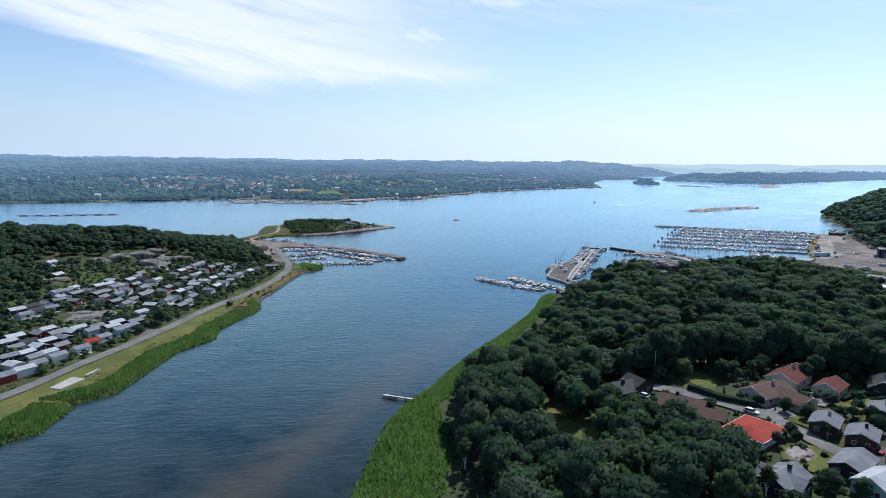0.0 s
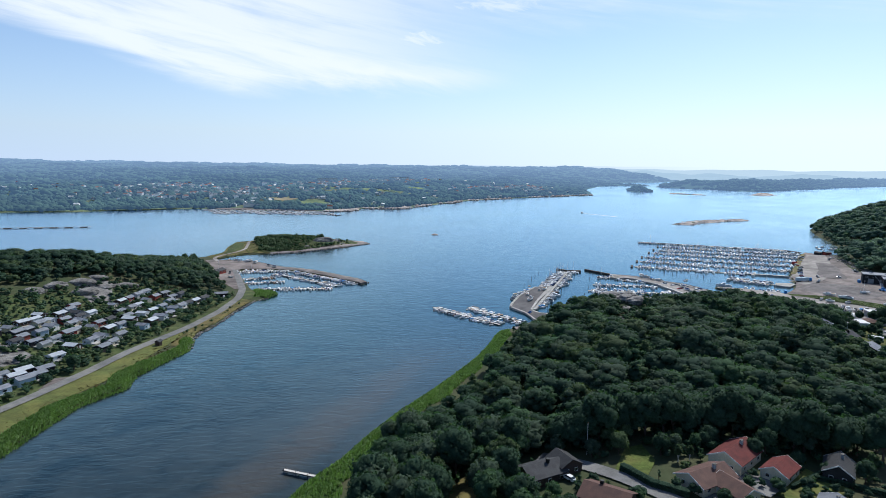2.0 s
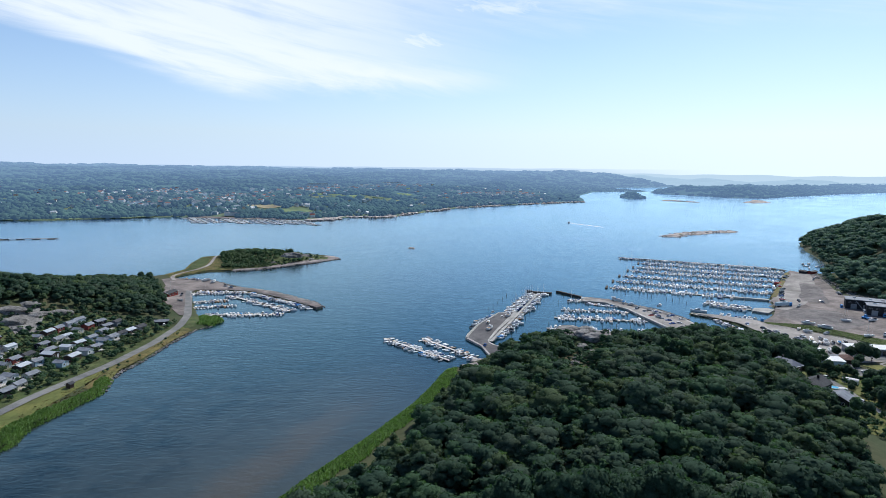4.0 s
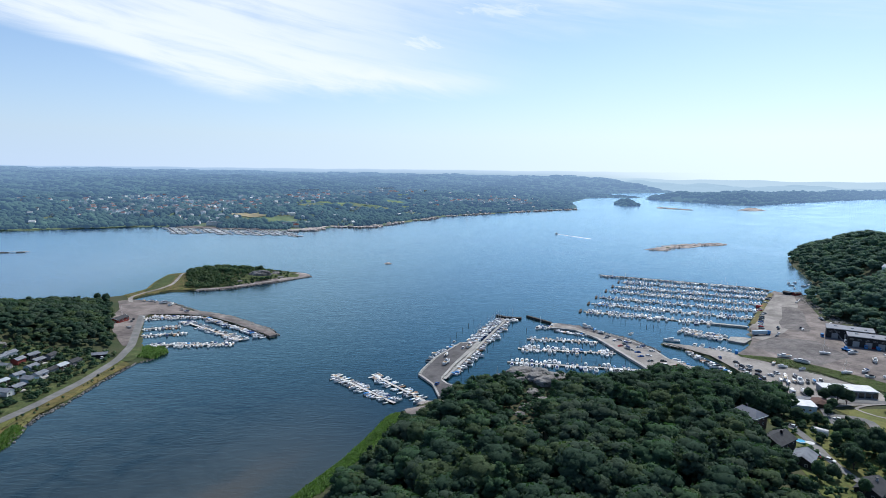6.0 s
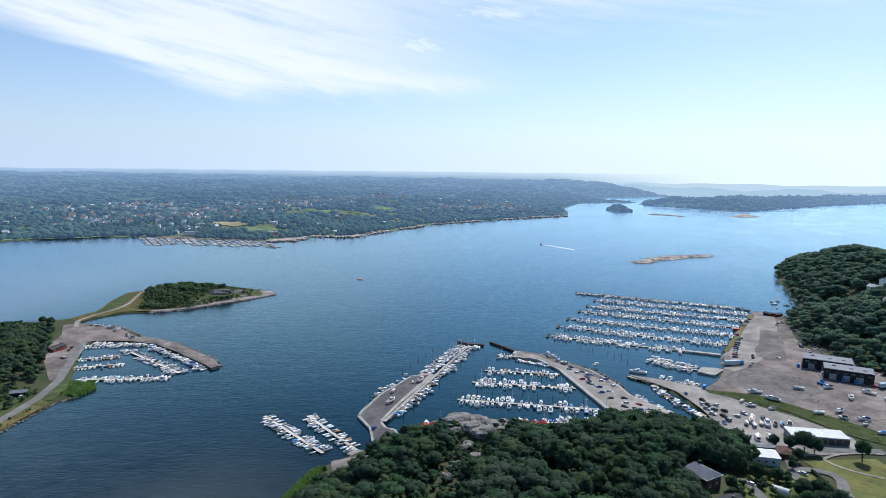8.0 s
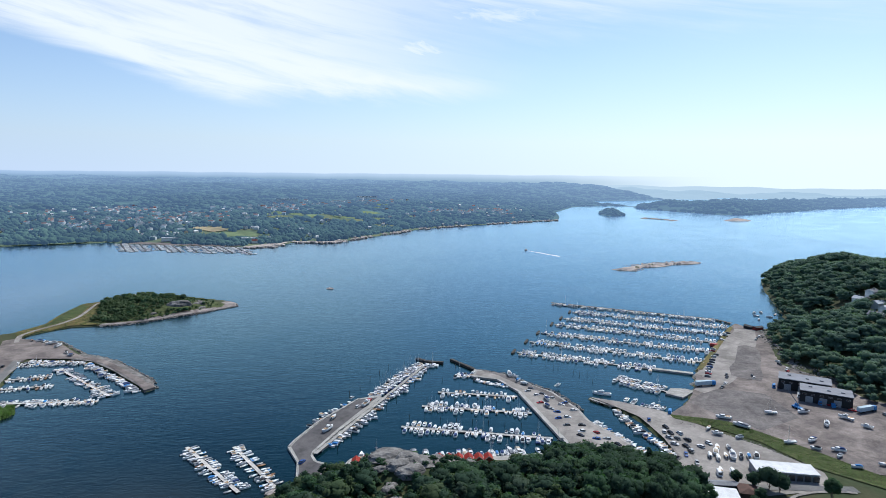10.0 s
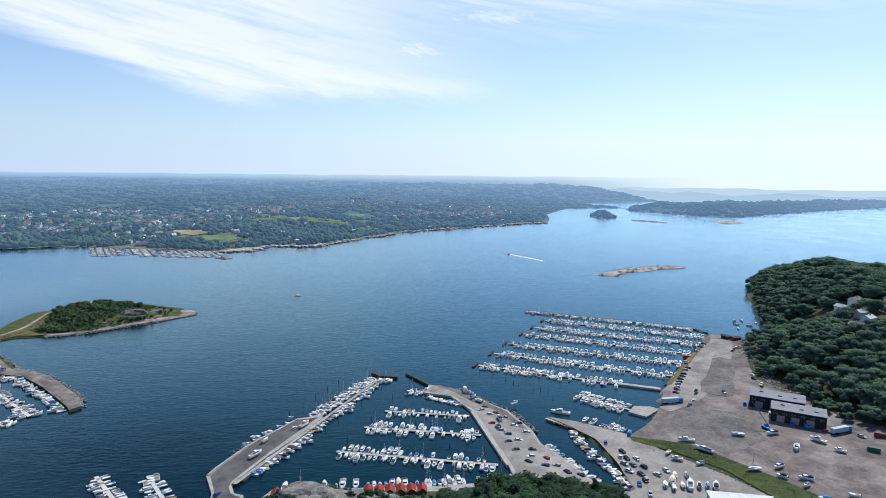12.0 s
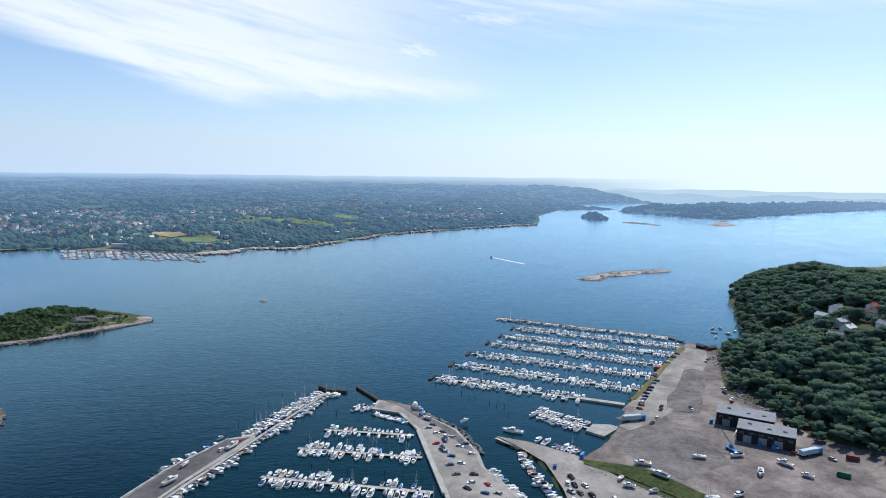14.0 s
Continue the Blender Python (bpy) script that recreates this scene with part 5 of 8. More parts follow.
BACK_ROWS = [(-191, 424), (-191, 434), (-190, 443), (-189, 454), (-188, 462), (-178, 423), (-178, 444), (-177, 454), (-175, 464), (-162, 418), (-161, 430), (-162, 444), (-149, 403), (-148, 411), (-149, 423), (-149, 432),
             (-148, 441), (-146, 448), (-143, 456), (-166, 456), (-164, 466), (-164, 410), (-178, 432), (-150, 392), (-170, 402), (-180, 412), (-262, 399), (-244, 377)]
ROWS_ALL = NEAR_ROWS + SLOPE_ROWS + MID_ROWS + BACK_ROWS
for x, y in list(ROWS_ALL):  # the close-built neighbours along the same paths
    for dx, dy in ((8.0, 2.5), (-1.5, 7.2), (7.0, -4.5)):
        p = (x + dx, y + dy)
        if len(ROWS_ALL) < 112 and p[0] < -146 + 0.12 * max(0, p[1] - 330) - 0.16 * max(0, 330 - p[1]) and y < 462 and (p[0] + 190) ** 2 + (p[1] - 320) ** 2 > 380 and all((p[0] - a) ** 2 + (p[1] - b) ** 2 > 6.6 ** 2 for a, b in ROWS_ALL):
            ROWS_ALL.append(p)
for i, (x, y) in enumerate(ROWS_ALL):
    pick = COTS[8] if (x, y) == (-161, 269) else rng.choice(COTS[:8])
    along = 78 if y > 330 else 66
    settle(pick, x, y, along - 90 + rng.choice((0, 0, 0, 90, 180, 180)) + rng.uniform(-6, 6), 0.45, scale=rng.uniform(0.92, 1.1))
settle(gabled("garage", "long dark red shed with a grey roof beside the road", 6, 13, 2.6, 1.0, WALLS["red"], ROOFS["slate"], WALLS["white"], False, windows=False, category="shed"), -171, 222, -30, 0.3, True)
settle(gabled("boat_shed", "low black shed with a grey roof beside the road", 5, 9, 2.4, 0.9, WALLS["black"], ROOFS["slate"], None, False, windows=False, category="shed"), -136, 473, -70, 0.3, True)
settle(gabled("harbour_house", "dark red clubhouse with a black roof at the small harbour", 7, 14, 2.8, 1.4, WALLS["red"], ROOFS["black"], WALLS["white"], False, category="house"), -172, 566, -8, 0.3, True)
for px, py, turn, wall in ((454, 708, 20, "black"), (459, 701, -70, "red")):
    settle(gabled("harbour_shed", ("black" if wall == "black" else "dark red") + " low shed at the tip of the quay", 4.5, 8.5, 2.5, 0.9, WALLS[wall], ROOFS["black"], None, False, windows=False, category="shed"), px, py, turn, 0.3, True)
settle(gabled("lookout_hut", "small white hut on the island", 3, 4, 2.4, 0.8, WALLS["white"], ROOFS["pale"], None, False, windows=False, category="hut"), -190, 822, 20, 0.3, True)


# boathouses along the boardwalk
def boathouse():
    hut = gabled("boathouse", "small red boathouse with an orange tiled roof on the quay", 4.0, 5.0, 2.3, 1.5, WALLS["red"], ROOFS["orange"], WALLS["white"], False, windows=False, category="boathouse", group="boathouses", over=0.3)
    part("double_door", Shape().box(0, 2.53, 0, 2.0, 0.1, 2.0), WALLS["white"], hut)
    return hut


slab("boardwalk", [(108, 423), (113, 436), (190, 440), (230, 447), (230, 440), (190, 431), (120, 428)], -3, 1.5, PLANK, "weathered plank boardwalk below the rock", "boardwalk")
hut = boathouse()
for x, y in ((116.6, 428.5), (121.5, 430), (127.0, 431.5), (158.5, 432.4), (163.5, 432.6), (168.5, 432.9), (173.5, 433.2), (178.5, 433.5), (183.5, 433.8)):
    moor(hut, place(x, y, 1.5, 4))
fill((113, 436), (230, 446), 0.8, False, MIXED, 0.6, 0.72, side=1, start=1)


# ---------------------------------------------------------------- sheds and halls
def flat_hall(name, label, w, l, h, wall, roof, fall=0.6, lights=(-0.3, 0.05, 0.32)):
    hall = thing(name, label, "hall")
    s = Shape().box(0, 0, -1, w, l, h)
    part("wall", s, wall, hall)
    top = Shape()
    top.add([(-w / 2 - 0.4, -l / 2 - 0.4, h), (w / 2 + 0.4, -l / 2 - 0.4, h + fall), (w / 2 + 0.4, l / 2 + 0.4, h + fall), (-w / 2 - 0.4, l / 2 + 0.4, h),
             (-w / 2 - 0.4, -l / 2 - 0.4, h + 0.35), (w / 2 + 0.4, -l / 2 - 0.4, h + fall + 0.35), (w / 2 + 0.4, l / 2 + 0.4, h + fall + 0.35), (-w / 2 - 0.4, l / 2 + 0.4, h + 0.35)],
            [(3, 2, 1, 0), (4, 5, 6, 7), (0, 1, 5, 4), (1, 2, 6, 5), (2, 3, 7, 6), (3, 0, 4, 7)])
    cover = part("roof", top, roof, hall)
    for k in lights:
        part("skylight", Shape().box(w * 0.1 * (1 if k > 0 else -1), l * k, h + 0.45, 1.4, 2.2, h + 1.0), GLASS, cover)
    return hall


# long axis of the sheds runs along their local y
for x, y, turn, w, l in ((410.7, 545, -120, 17.5, 31), (411, 521.8, -120, 16.5, 29)):
    shed = flat_hall("boat_hall", "dark brown boat hall with a grey sheet roof on the yard", w, l, 7.0, WALLS["black"], ROOFS["hall"], 0.5)
    shed.matrix_basis = place(x, y, 1.6, turn)
    for k in (-0.32, -0.05, 0.22):
        part("loading_door", Shape().box(w / 2 + 0.05, l * k, 0, 0.12, 4.2, 4.2), WALLS["grey"], shed, "grey roller door")
    for k in range(6):
        window_part(shed, w / 2, l * (k / 6 - 0.42), 5.0, 2.2, 1.0, 0, WALLS["grey"])
hall = flat_hall("white_hall", "long low hall with a flat white roof by the boat park", 11.5, 28, 3.6, WALLS["grey"], ROOFS["white"], 0.3, ())
hall.matrix_basis = place(328, 422, 1.6, -100)
for k in range(8):
    part("display_window", Shape().box(6.05, -12.6 + 3.6 * k, 0.4, 0.1, 2.8, 3.2), GLASS, hall)
annex = flat_hall("pale_hall", "pale blue flat-roofed house with a white roof", 10, 16, 3.6, WALLS["pale_blue"], ROOFS["white"], 0.2, ())
annex.matrix_basis = place(284.8, 397, 2.0, -103)
for k in range(4):
    window_part(annex, 5, -5 + 3.3 * k, 1.2, 1.6, 1.3, 0, WALLS["white"])


settle(gabled("store_shed", "small brown store with a low hipped roof", 8, 9, 2.6, 1.4, WALLS["brown"], ROOFS["brown"], None, False, hip=3.0, windows=False, category="shed"), 301, 403, -15, 0.2, True)
settle(gabled("long_shed", "long low dark shed beside the boat park", 4, 17, 2.4, 0.5, WALLS["black"], ROOFS["slate"], None, False, windows=False, category="shed"), 290, 409, -96, 0.2, True)


def greenhouse(x, y, turn):
    """A white arched garden greenhouse."""
    g = thing("greenhouse", "white arched garden greenhouse on a lawn", "greenhouse", at=place(x, y, height(x, y) + 0.3, turn))
    arc = [(2.2 * math.cos(radians(a)), 2.6 * math.sin(radians(a))) for a in range(0, 181, 20)]
    part("cover", Shape().loft([[(px, y0, pz) for px, pz in arc] for y0 in (-3.6, 3.6)]), WALLS["white"], g)
    for k in range(5):
        ring = Shape()
        for (ax, az), (bx, bz) in zip(arc, arc[1:]):
            ring.tube((ax * 1.02, -3.5 + 1.75 * k, az * 1.02), (bx * 1.02, -3.5 + 1.75 * k, bz * 1.02), 0.06, 0.06, 4)
        part("hoop", ring, ALU, g)


greenhouse(277, 364, 50)
pool = thing("garden_pool", "round blue garden pool with a pale rim", "pool", at=place(258, 348, height(258, 348) + 0.4))
part("water", Shape().tube((0, 0, 0), (0, 0, 0.7), 2.2, 2.2, 20), paint("pool_blue", (0.1, 0.4, 0.6), 0.15), pool)
rim = Shape()
for a in range(0, 360, 18):
    rim.tube((2.25 * math.cos(radians(a)), 2.25 * math.sin(radians(a)), 0.7), (2.25 * math.cos(radians(a + 18)), 2.25 * math.sin(radians(a + 18)), 0.7), 0.16, 0.16, 5)
part("rim", rim, WALLS["white"], pool)
parasol = thing("parasol", "white garden parasol beside a pool", "parasol", at=place(260, 344, height(260, 344) + 0.3))
part("pole", Shape().tube((0, 0, 0), (0, 0, 2.5), 0.04, 0.04, 6), ALU, parasol)
part("canopy", Shape().tube((0, 0, 2.1), (0, 0, 2.7), 1.9, 0.1, 8), WALLS["white"], parasol)


# ---------------------------------------------------------------- vehicles: front along +y
def car(color, words, length=4.5, tall=1.45, van=False):
    c = thing("van" if van else "car", words + (" delivery van" if van else " car") + " parked on open ground", "van" if van else "car", "parked vehicles")
    w = 1.8 if not van else 2.1
    b = Shape()
    b.loft([[(-w / 2 * k, y, 0.28), (w / 2 * k, y, 0.28), (w / 2 * k, y, z), (-w / 2 * k, y, z)] for y, z, k in ((-length / 2, 0.8, 0.92), (-length * 0.42, 0.92, 1), (length * 0.2, 0.92, 1), (length * 0.45, 0.78, 0.96), (length / 2, 0.6, 0.85))])
    body = part("body", b, color, c)
    t, y0, y1, y2, y3 = tall, -length * 0.46, -length * 0.34, length * 0.08, length * 0.24
    if van:
        t, y1, y2, y3 = 2.3, -length * 0.46, length * 0.24, length * 0.4
    g = Shape().loft([[(-w * 0.46, y, 0.9), (w * 0.46, y, 0.9), (w * 0.4, y, z), (-w * 0.4, y, z)] for y, z in ((y0, 0.92), (y1, t - 0.06), (y2, t - 0.04), (y3, 0.92))])
    part("cargo_body" if van else "glasshouse", g, color if van else GLASS, c)
    if not van:
        part("roof", Shape().box(0, (y1 + y2) / 2, t - 0.05, w * 0.8, y2 - y1, t, 0.95), color, c)
    else:
        part("windscreen", Shape().box(0, length * 0.34, 1.2, w * 0.82, 0.5, 1.9, 0.8), GLASS, c)
    for sx in (-1, 1):
        for sy in (-0.3, 0.31):
            part("wheel", Shape().tube((sx * (w / 2 - 0.2), sy * length, 0.32), (sx * (w / 2 + 0.01), sy * length, 0.32), 0.32, 0.32, 8), RUBBER, c)
    return c


cars = [car(paint("white_car_paint", (0.75, 0.75, 0.75), 0.25), "white"), car(paint("silver_car_paint", (0.42, 0.44, 0.46), 0.25), "silver"), car(paint("black_car_paint", (0.02, 0.02, 0.025), 0.2), "black"),
        car(paint("blue_car_paint", (0.03, 0.09, 0.3), 0.25), "blue"), car(paint("red_car_paint", (0.4, 0.03, 0.03), 0.25), "red"), car(paint("grey_car_paint", (0.12, 0.13, 0.14), 0.25), "dark grey")]
vans = [car(GELCOAT, "white", 5.8, 2.3, True), car(BLUE, "blue", 6.2, 2.3, True)]


def park(spots, turn, stock, jitter=5.0, lift=0.36):
    for x, y in spots:
        moor(rng.choice(stock[:3] * 3 + stock + stock[5:]), place(x, y, max(height(x, y), 1.0) + lift, turn + rng.uniform(-jitter, jitter) + rng.choice((0, 180))))


park([(419, 681), (426, 691), (422, 686), (410, 668), (389, 638), (386, 633), (384, 622), (380, 617), (375, 608), (372, 602), (368, 596), (365, 590), (362, 585), (359, 579), (357, 574), (354, 568)], 60, cars)
park([(369, 571), (367, 566), (388, 571), (387, 566), (422, 586), (420, 581), (444, 673), (448, 677), (441, 669), (354, 545), (360, 553)], -40, cars)
park([(290, 433), (296, 421), (284, 419), (309, 412), (293, 447), (288, 442), (284, 488), (287, 471)], -10, cars + vans)
park([(290, 477), (291, 462), (292, 452), (292, 446), (290, 469), (295, 469), (287, 463), (296, 460), (300, 452), (287, 455), (306, 456), (418, 505), (408, 515), (411, 513), (426, 606), (423, 598), (434, 498)], 25, cars, 25)
park([(301, 500), (391, 547), (398, 529), (404, 516), (410, 512)], -25, vans)
park([(-133, 470), (-131, 474), (-168, 545), (-163, 568), (-165, 575)], 20, cars)
park([(116, 155), (119, 151), (113, 196), (96, 181), (266, 369), (258, 337), (257, 333), (298, 383), (261, 331)], 35, cars)
moor(cars[0], place(68, 199, height(68, 199) + 0.45, 35))
park([(221, 541), (227, 531), (232, 524), (236, 512), (231, 500), (236, 492), (242, 480), (248, 470), (252, 462), (256, 455), (246, 462), (228, 505), (262, 452), (238, 466)], 60, cars, 30, lift=0.02)
park([(218, 536), (223, 529), (223, 515), (239, 515), (242, 503), (240, 472), (233, 480), (230, 490)], -75, cars, lift=0.02)
for (x, y), ob in zip(((101, 520), (89, 431), (113, 516), (107, 505)), (cars[1], cars[3], cars[4], cars[0])):
    moor(ob, place(x, y, 1.38, -20))


def articulated(x, y, turn):
    lorry = thing("lorry", "long pale blue articulated lorry parked on the yard", "lorry", at=place(x, y, height(x, y) + 0.4, turn))
    part("trailer", Shape().box(0, -1.5, 1.0, 2.5, 12, 3.7), WALLS["pale_blue"], lorry)
    part("cab", Shape().box(0, 6.3, 0.6, 2.4, 2.4, 3.2, 0.92), BLUE, lorry)
    for s in (-1, 1):
        for k in (-6.5, -5.2, -3.9, 4.0, 6.6):
            part("wheel", Shape().tube((s * 0.8, k, 0.5), (s * 1.25, k, 0.5), 0.5, 0.5, 10), RUBBER, lorry)


articulated(344, 549, -78)
articulated(426, 504, -70)


# boats laid up ashore on cradles
def cradle_at(x, y, z, turn):
    s = Shape().box(0, 0, 0.18, 0.3, 3.6, 0.4)
    for k in (-1.4, 1.4):
        s.box(0, k, 0, 2.2, 0.18, 0.18)
        for e in (-0.95, 0.95):
            s.box(e, k, 0.18, 0.12, 0.12, 0.85)
    c = tagged(new("boat_cradle", s.mesh("boat_cradle", GREY)), "grey steel boat cradle on the gravel", "cradle", "boat cradles")
    c.matrix_basis = place(x, y, z, turn)
    return c


first_cradle = cradle_at(330, 491, height(330, 491) + 0.3, 60)
cradles = 0
for i, (x, y) in enumerate([(330, 491), (335, 479), (363, 499), (384, 501), (387, 482), (405, 492), (409, 479), (365, 460), (361, 450), (372, 448), (368, 441), (351, 457), (314, 475), (316, 468), (326, 463),
                            (369, 429), (385, 432), (383, 421), (300, 441), (305, 445), (303, 438), (308, 440), (312, 441), (316, 440), (320, 440), (324, 440), (314, 450), (308, 450), (298, 424), (303, 422)]):
    ob = rng.choice(yachts[:2] + cruisers[:2]) if i in (0, 1, 2, 11) else rng.choice(cruisers + runabouts)
    turn = rng.uniform(15, 150) if i < 18 else rng.uniform(-25, -5)
    z = height(x, y) + 0.32
    if i:
        copy_thing(first_cradle, place(x, y, z, turn))
    moor(ob, place(x, y, z + (0.92 if ob in yachts else 0.77), turn))
for x, y in ((-140, 611), (-158, 630), (-168, 636), (-133, 604), (-183, 643), (-190, 645), (-178, 642), (-155, 548)):
    turn = rng.uniform(0, 360)
    copy_thing(first_cradle, place(x, y, height(x, y) + 0.35, turn))
    moor(rng.choice(runabouts + dinghies + cruisers[:2]), place(x, y, height(x, y) + 1.1, turn, 0.9))
for x, y in ((209, 569), (212, 564), (214, 556), (217, 549), (228, 521), (226, 509), (240, 545), (112, 509), (95, 487), (95, 470)):
    turn = rng.uniform(-60, 60)
    copy_thing(first_cradle, place(x, y, 1.42, turn))
    moor(rng.choice(cruisers[:5] + runabouts), place(x, y, 2.2, turn))

# a crane and skips on the yard
crane = thing("boat_crane", "blue mobile crane with a lattice boom on the yard", "crane", at=place(385, 508, height(385, 508) + 0.35, 20))
part("carrier", Shape().box(0, 0, 0.6, 2.6, 7.0, 1.5), BLUE, crane)
part("cab", Shape().box(0.7, 1.5, 1.5, 1.2, 2.0, 3.0), BLUE, crane)
part("boom", Shape().tube((0, -1.5, 1.8), (-4, 9, 15), 0.3, 0.15, 4), GREY, crane, "grey lattice boom")
for s in (-1, 1):
    for k in (-2.4, 0, 2.4):
        part("wheel", Shape().tube((s * 0.9, k, 0.55), (s * 1.35, k, 0.55), 0.55, 0.55, 10), RUBBER, crane)
for x, y, m, words in ((428, 480, paint("green_container", (0.03, 0.13, 0.07), 0.6), "dark green"), (397, 655, RED, "red"), (444, 497, paint("rusty_container", (0.16, 0.05, 0.04), 0.7), "rusty brown")):
    box = thing("container", words + " steel container on the gravel", "container", at=place(x, y, height(x, y) + 0.3, 60))
    part("box", Shape().box(0, 0, 0.1, 2.4, 6.0, 2.5), m, box)
    for k in range(7):
        part("rib", Shape().box(1.23, -2.6 + 0.87 * k, 0.2, 0.08, 0.2, 2.4), m, box)
# flagpoles and masts
pole = thing("flagpole", "tall white flagpole in a garden", "flagpole", "flagpoles", place(111.5, 222.5, height(111.5, 222.5)))
part("pole", Shape().tube((0, 0, 0), (0, 0, 11), 0.09, 0.05, 6), GELCOAT, pole)
part("knob", Shape().tube((0, 0, 11), (0, 0, 11.25), 0.12, 0.12, 6), ORANGE, pole)
for x, y in ((77, 214), (150, 214), (-177, 580), (-150, 590)):
    copy_thing(pole, place(x, y, height(x, y)))
# picnic table, plank platform and kiosk on the shore meadow
platform = slab("plank_platform", [(-147.7, 218), (-142.8, 217), (-140, 228), (-146, 230)], 0.5, height(-144, 224) + 0.45, PLANK, "weathered plank platform on the grass", "platform", "")
bench = thing("long_table", "pale long picnic table on the grass", "table", at=place(-140.8, 234.5, height(-140.8, 234.5) + 0.2, -7))
part("tabletop", Shape().box(0, 0, 0.7, 0.9, 7, 0.78), PALEWOOD, bench)
for s in (-0.8, 0.8):
    part("bench_seat", Shape().box(s, 0, 0.4, 0.35, 7, 0.46), PALEWOOD, bench)
for k in (-2.8, 0, 2.8):
    part("trestle", Shape().box(0, k, 0, 1.9, 0.12, 0.4), PALEWOOD, bench)
kiosk = settle(gabled("kiosk", "small dark brown hut on the grass by the road", 2.4, 2.6, 2.2, 0.7, WALLS["brown"], ROOFS["black"], None, False, windows=False, category="hut"), -126, 350, -10, 0.3, True)


# ---------------------------------------------------------------- trees
nrng = np.random.RandomState(11)


def ico_sphere(divide):
    bm = bmesh.new()
    bmesh.ops.create_icosphere(bm, subdivisions=divide, radius=1.0)
    v = np.array([p.co[:] for p in bm.verts])
    f = np.array([[q.index for q in p.verts] for p in bm.faces])
    bm.free()
    return v, f


BALL = {1: ico_sphere(1)}


def unit(n):
    d = nrng.normal(size=(n, 3))
    return d / np.linalg.norm(d, axis=1)[:, None]


def crown_arrays(spread, low, high, lobes, cards, card, pine=False):
    """A rounded crown of uneven boughs with many small leaf sprays, between the heights low and high: places, faces, shading directions."""
    V, Fc, D, n = [], [], [], 0
    bv, bf = BALL[1]
    mid, half = (low + high) / 2, (high - low) / 2
    centre = np.array([0, 0, mid - 0.25 * half])
    spots = [(np.array([0, 0, mid - 0.1 * half]), spread * 0.58)]
    for i in range(lobes):
        k = (i + 0.5) / lobes
        up = 1 - 1.62 * k
        a = 2.39996 * i + nrng.rand() * 0.8
        flat = math.sqrt(max(0.0, 1 - up * up)) * nrng.uniform(0.46, 0.68)
        size = spread * nrng.uniform(0.36, 0.52)
        z = mid + half * 0.68 * up * nrng.uniform(0.85, 1.08)
        if pine:
            z = low + (high - low) * (0.9 - 0.75 * k)
            flat = (0.12 + 0.6 * k) * nrng.uniform(0.7, 1.1)
            size *= 0.55 + 0.35 * k
        spots.append((np.array([math.cos(a) * flat * spread, math.sin(a) * flat * spread, z]), size))

    def soft(p, out, rough):
        dome = (p - centre) / [spread, spread, half]
        dome /= np.linalg.norm(dome, axis=1)[:, None] + 1e-9
        d = 0.6 * out + 0.3 * dome + rough * unit(len(p)) + [0, 0, 0.22]
        return d / np.linalg.norm(d, axis=1)[:, None]

    for j, (c, size) in enumerate(spots):
        v = bv * (size * (0.92 + 0.16 * nrng.uniform(-1, 1, len(bv))))[:, None] * [1, 1, 0.85]
        V.append(v + c)
        D.append(soft(v + c, bv, 0.0))
        Fc.append(bf + n)
        n += len(v)
        m = cards if j else cards // 2
        d = unit(m)
        d[:, 2] = np.where(d[:, 2] < -0.35, -d[:, 2], d[:, 2])
        p = c + d * (size * nrng.uniform(0.9, 1.16, m))[:, None] * [1, 1, 0.88]
        nrm = d + 0.75 * unit(m)
        nrm /= np.linalg.norm(nrm, axis=1)[:, None]
        t = np.cross(nrm, unit(m))
        t /= np.linalg.norm(t, axis=1)[:, None] + 1e-9
        b = np.cross(nrm, t)
        s = (card * nrng.uniform(0.6, 1.3, m))[:, None]
        quad = np.stack([p - t * s, p - b * s * 0.7, p + t * s, p + b * s * 0.7], 1)
        V.append(quad.reshape(-1, 3))
        D.append(np.repeat(soft(p, d, 0.28), 4, 0))
        i = n + 4 * np.arange(m)
        Fc.append(np.concatenate([np.stack([i, i + 1, i + 2], 1), np.stack([i, i + 2, i + 3], 1)]))
        n += 4 * m
    return np.concatenate(V), np.concatenate(Fc), np.concatenate(D)


def shrunk(arrays, by=10.0):
    v, f, d = arrays
    return v / by, f, d


def trunk_shape(high, low, radius, spread):
    s = Shape().tube((0, 0, -0.5), (0.1, 0, low + 0.3 * (high - low)), radius, radius * 0.5, 7)
    for a in range(4):
        x, y = math.cos(1.7 * a + 0.4) * spread * 0.5, math.sin(1.7 * a + 0.4) * spread * 0.5
        s.tube((0.03, 0, low * 0.75), (x, y, low + 0.45 * (high - low)), radius * 0.45, radius * 0.15, 5)
    return s


def tree(label, spread, low, high, lobes, cards, card, leaves, pine=False, bark=None, category="tree", name="tree"):
    t = thing(name, label, category, "garden trees")
    part("trunk", trunk_shape(high, low, 0.022 * high + 0.05, spread), bark or BARK, t)
    v, f, d = crown_arrays(spread, low, high, lobes, cards, card, pine)
    part("crown", mesh_from("crown", v, f, leaves, None, True, d), None, t)
    return t


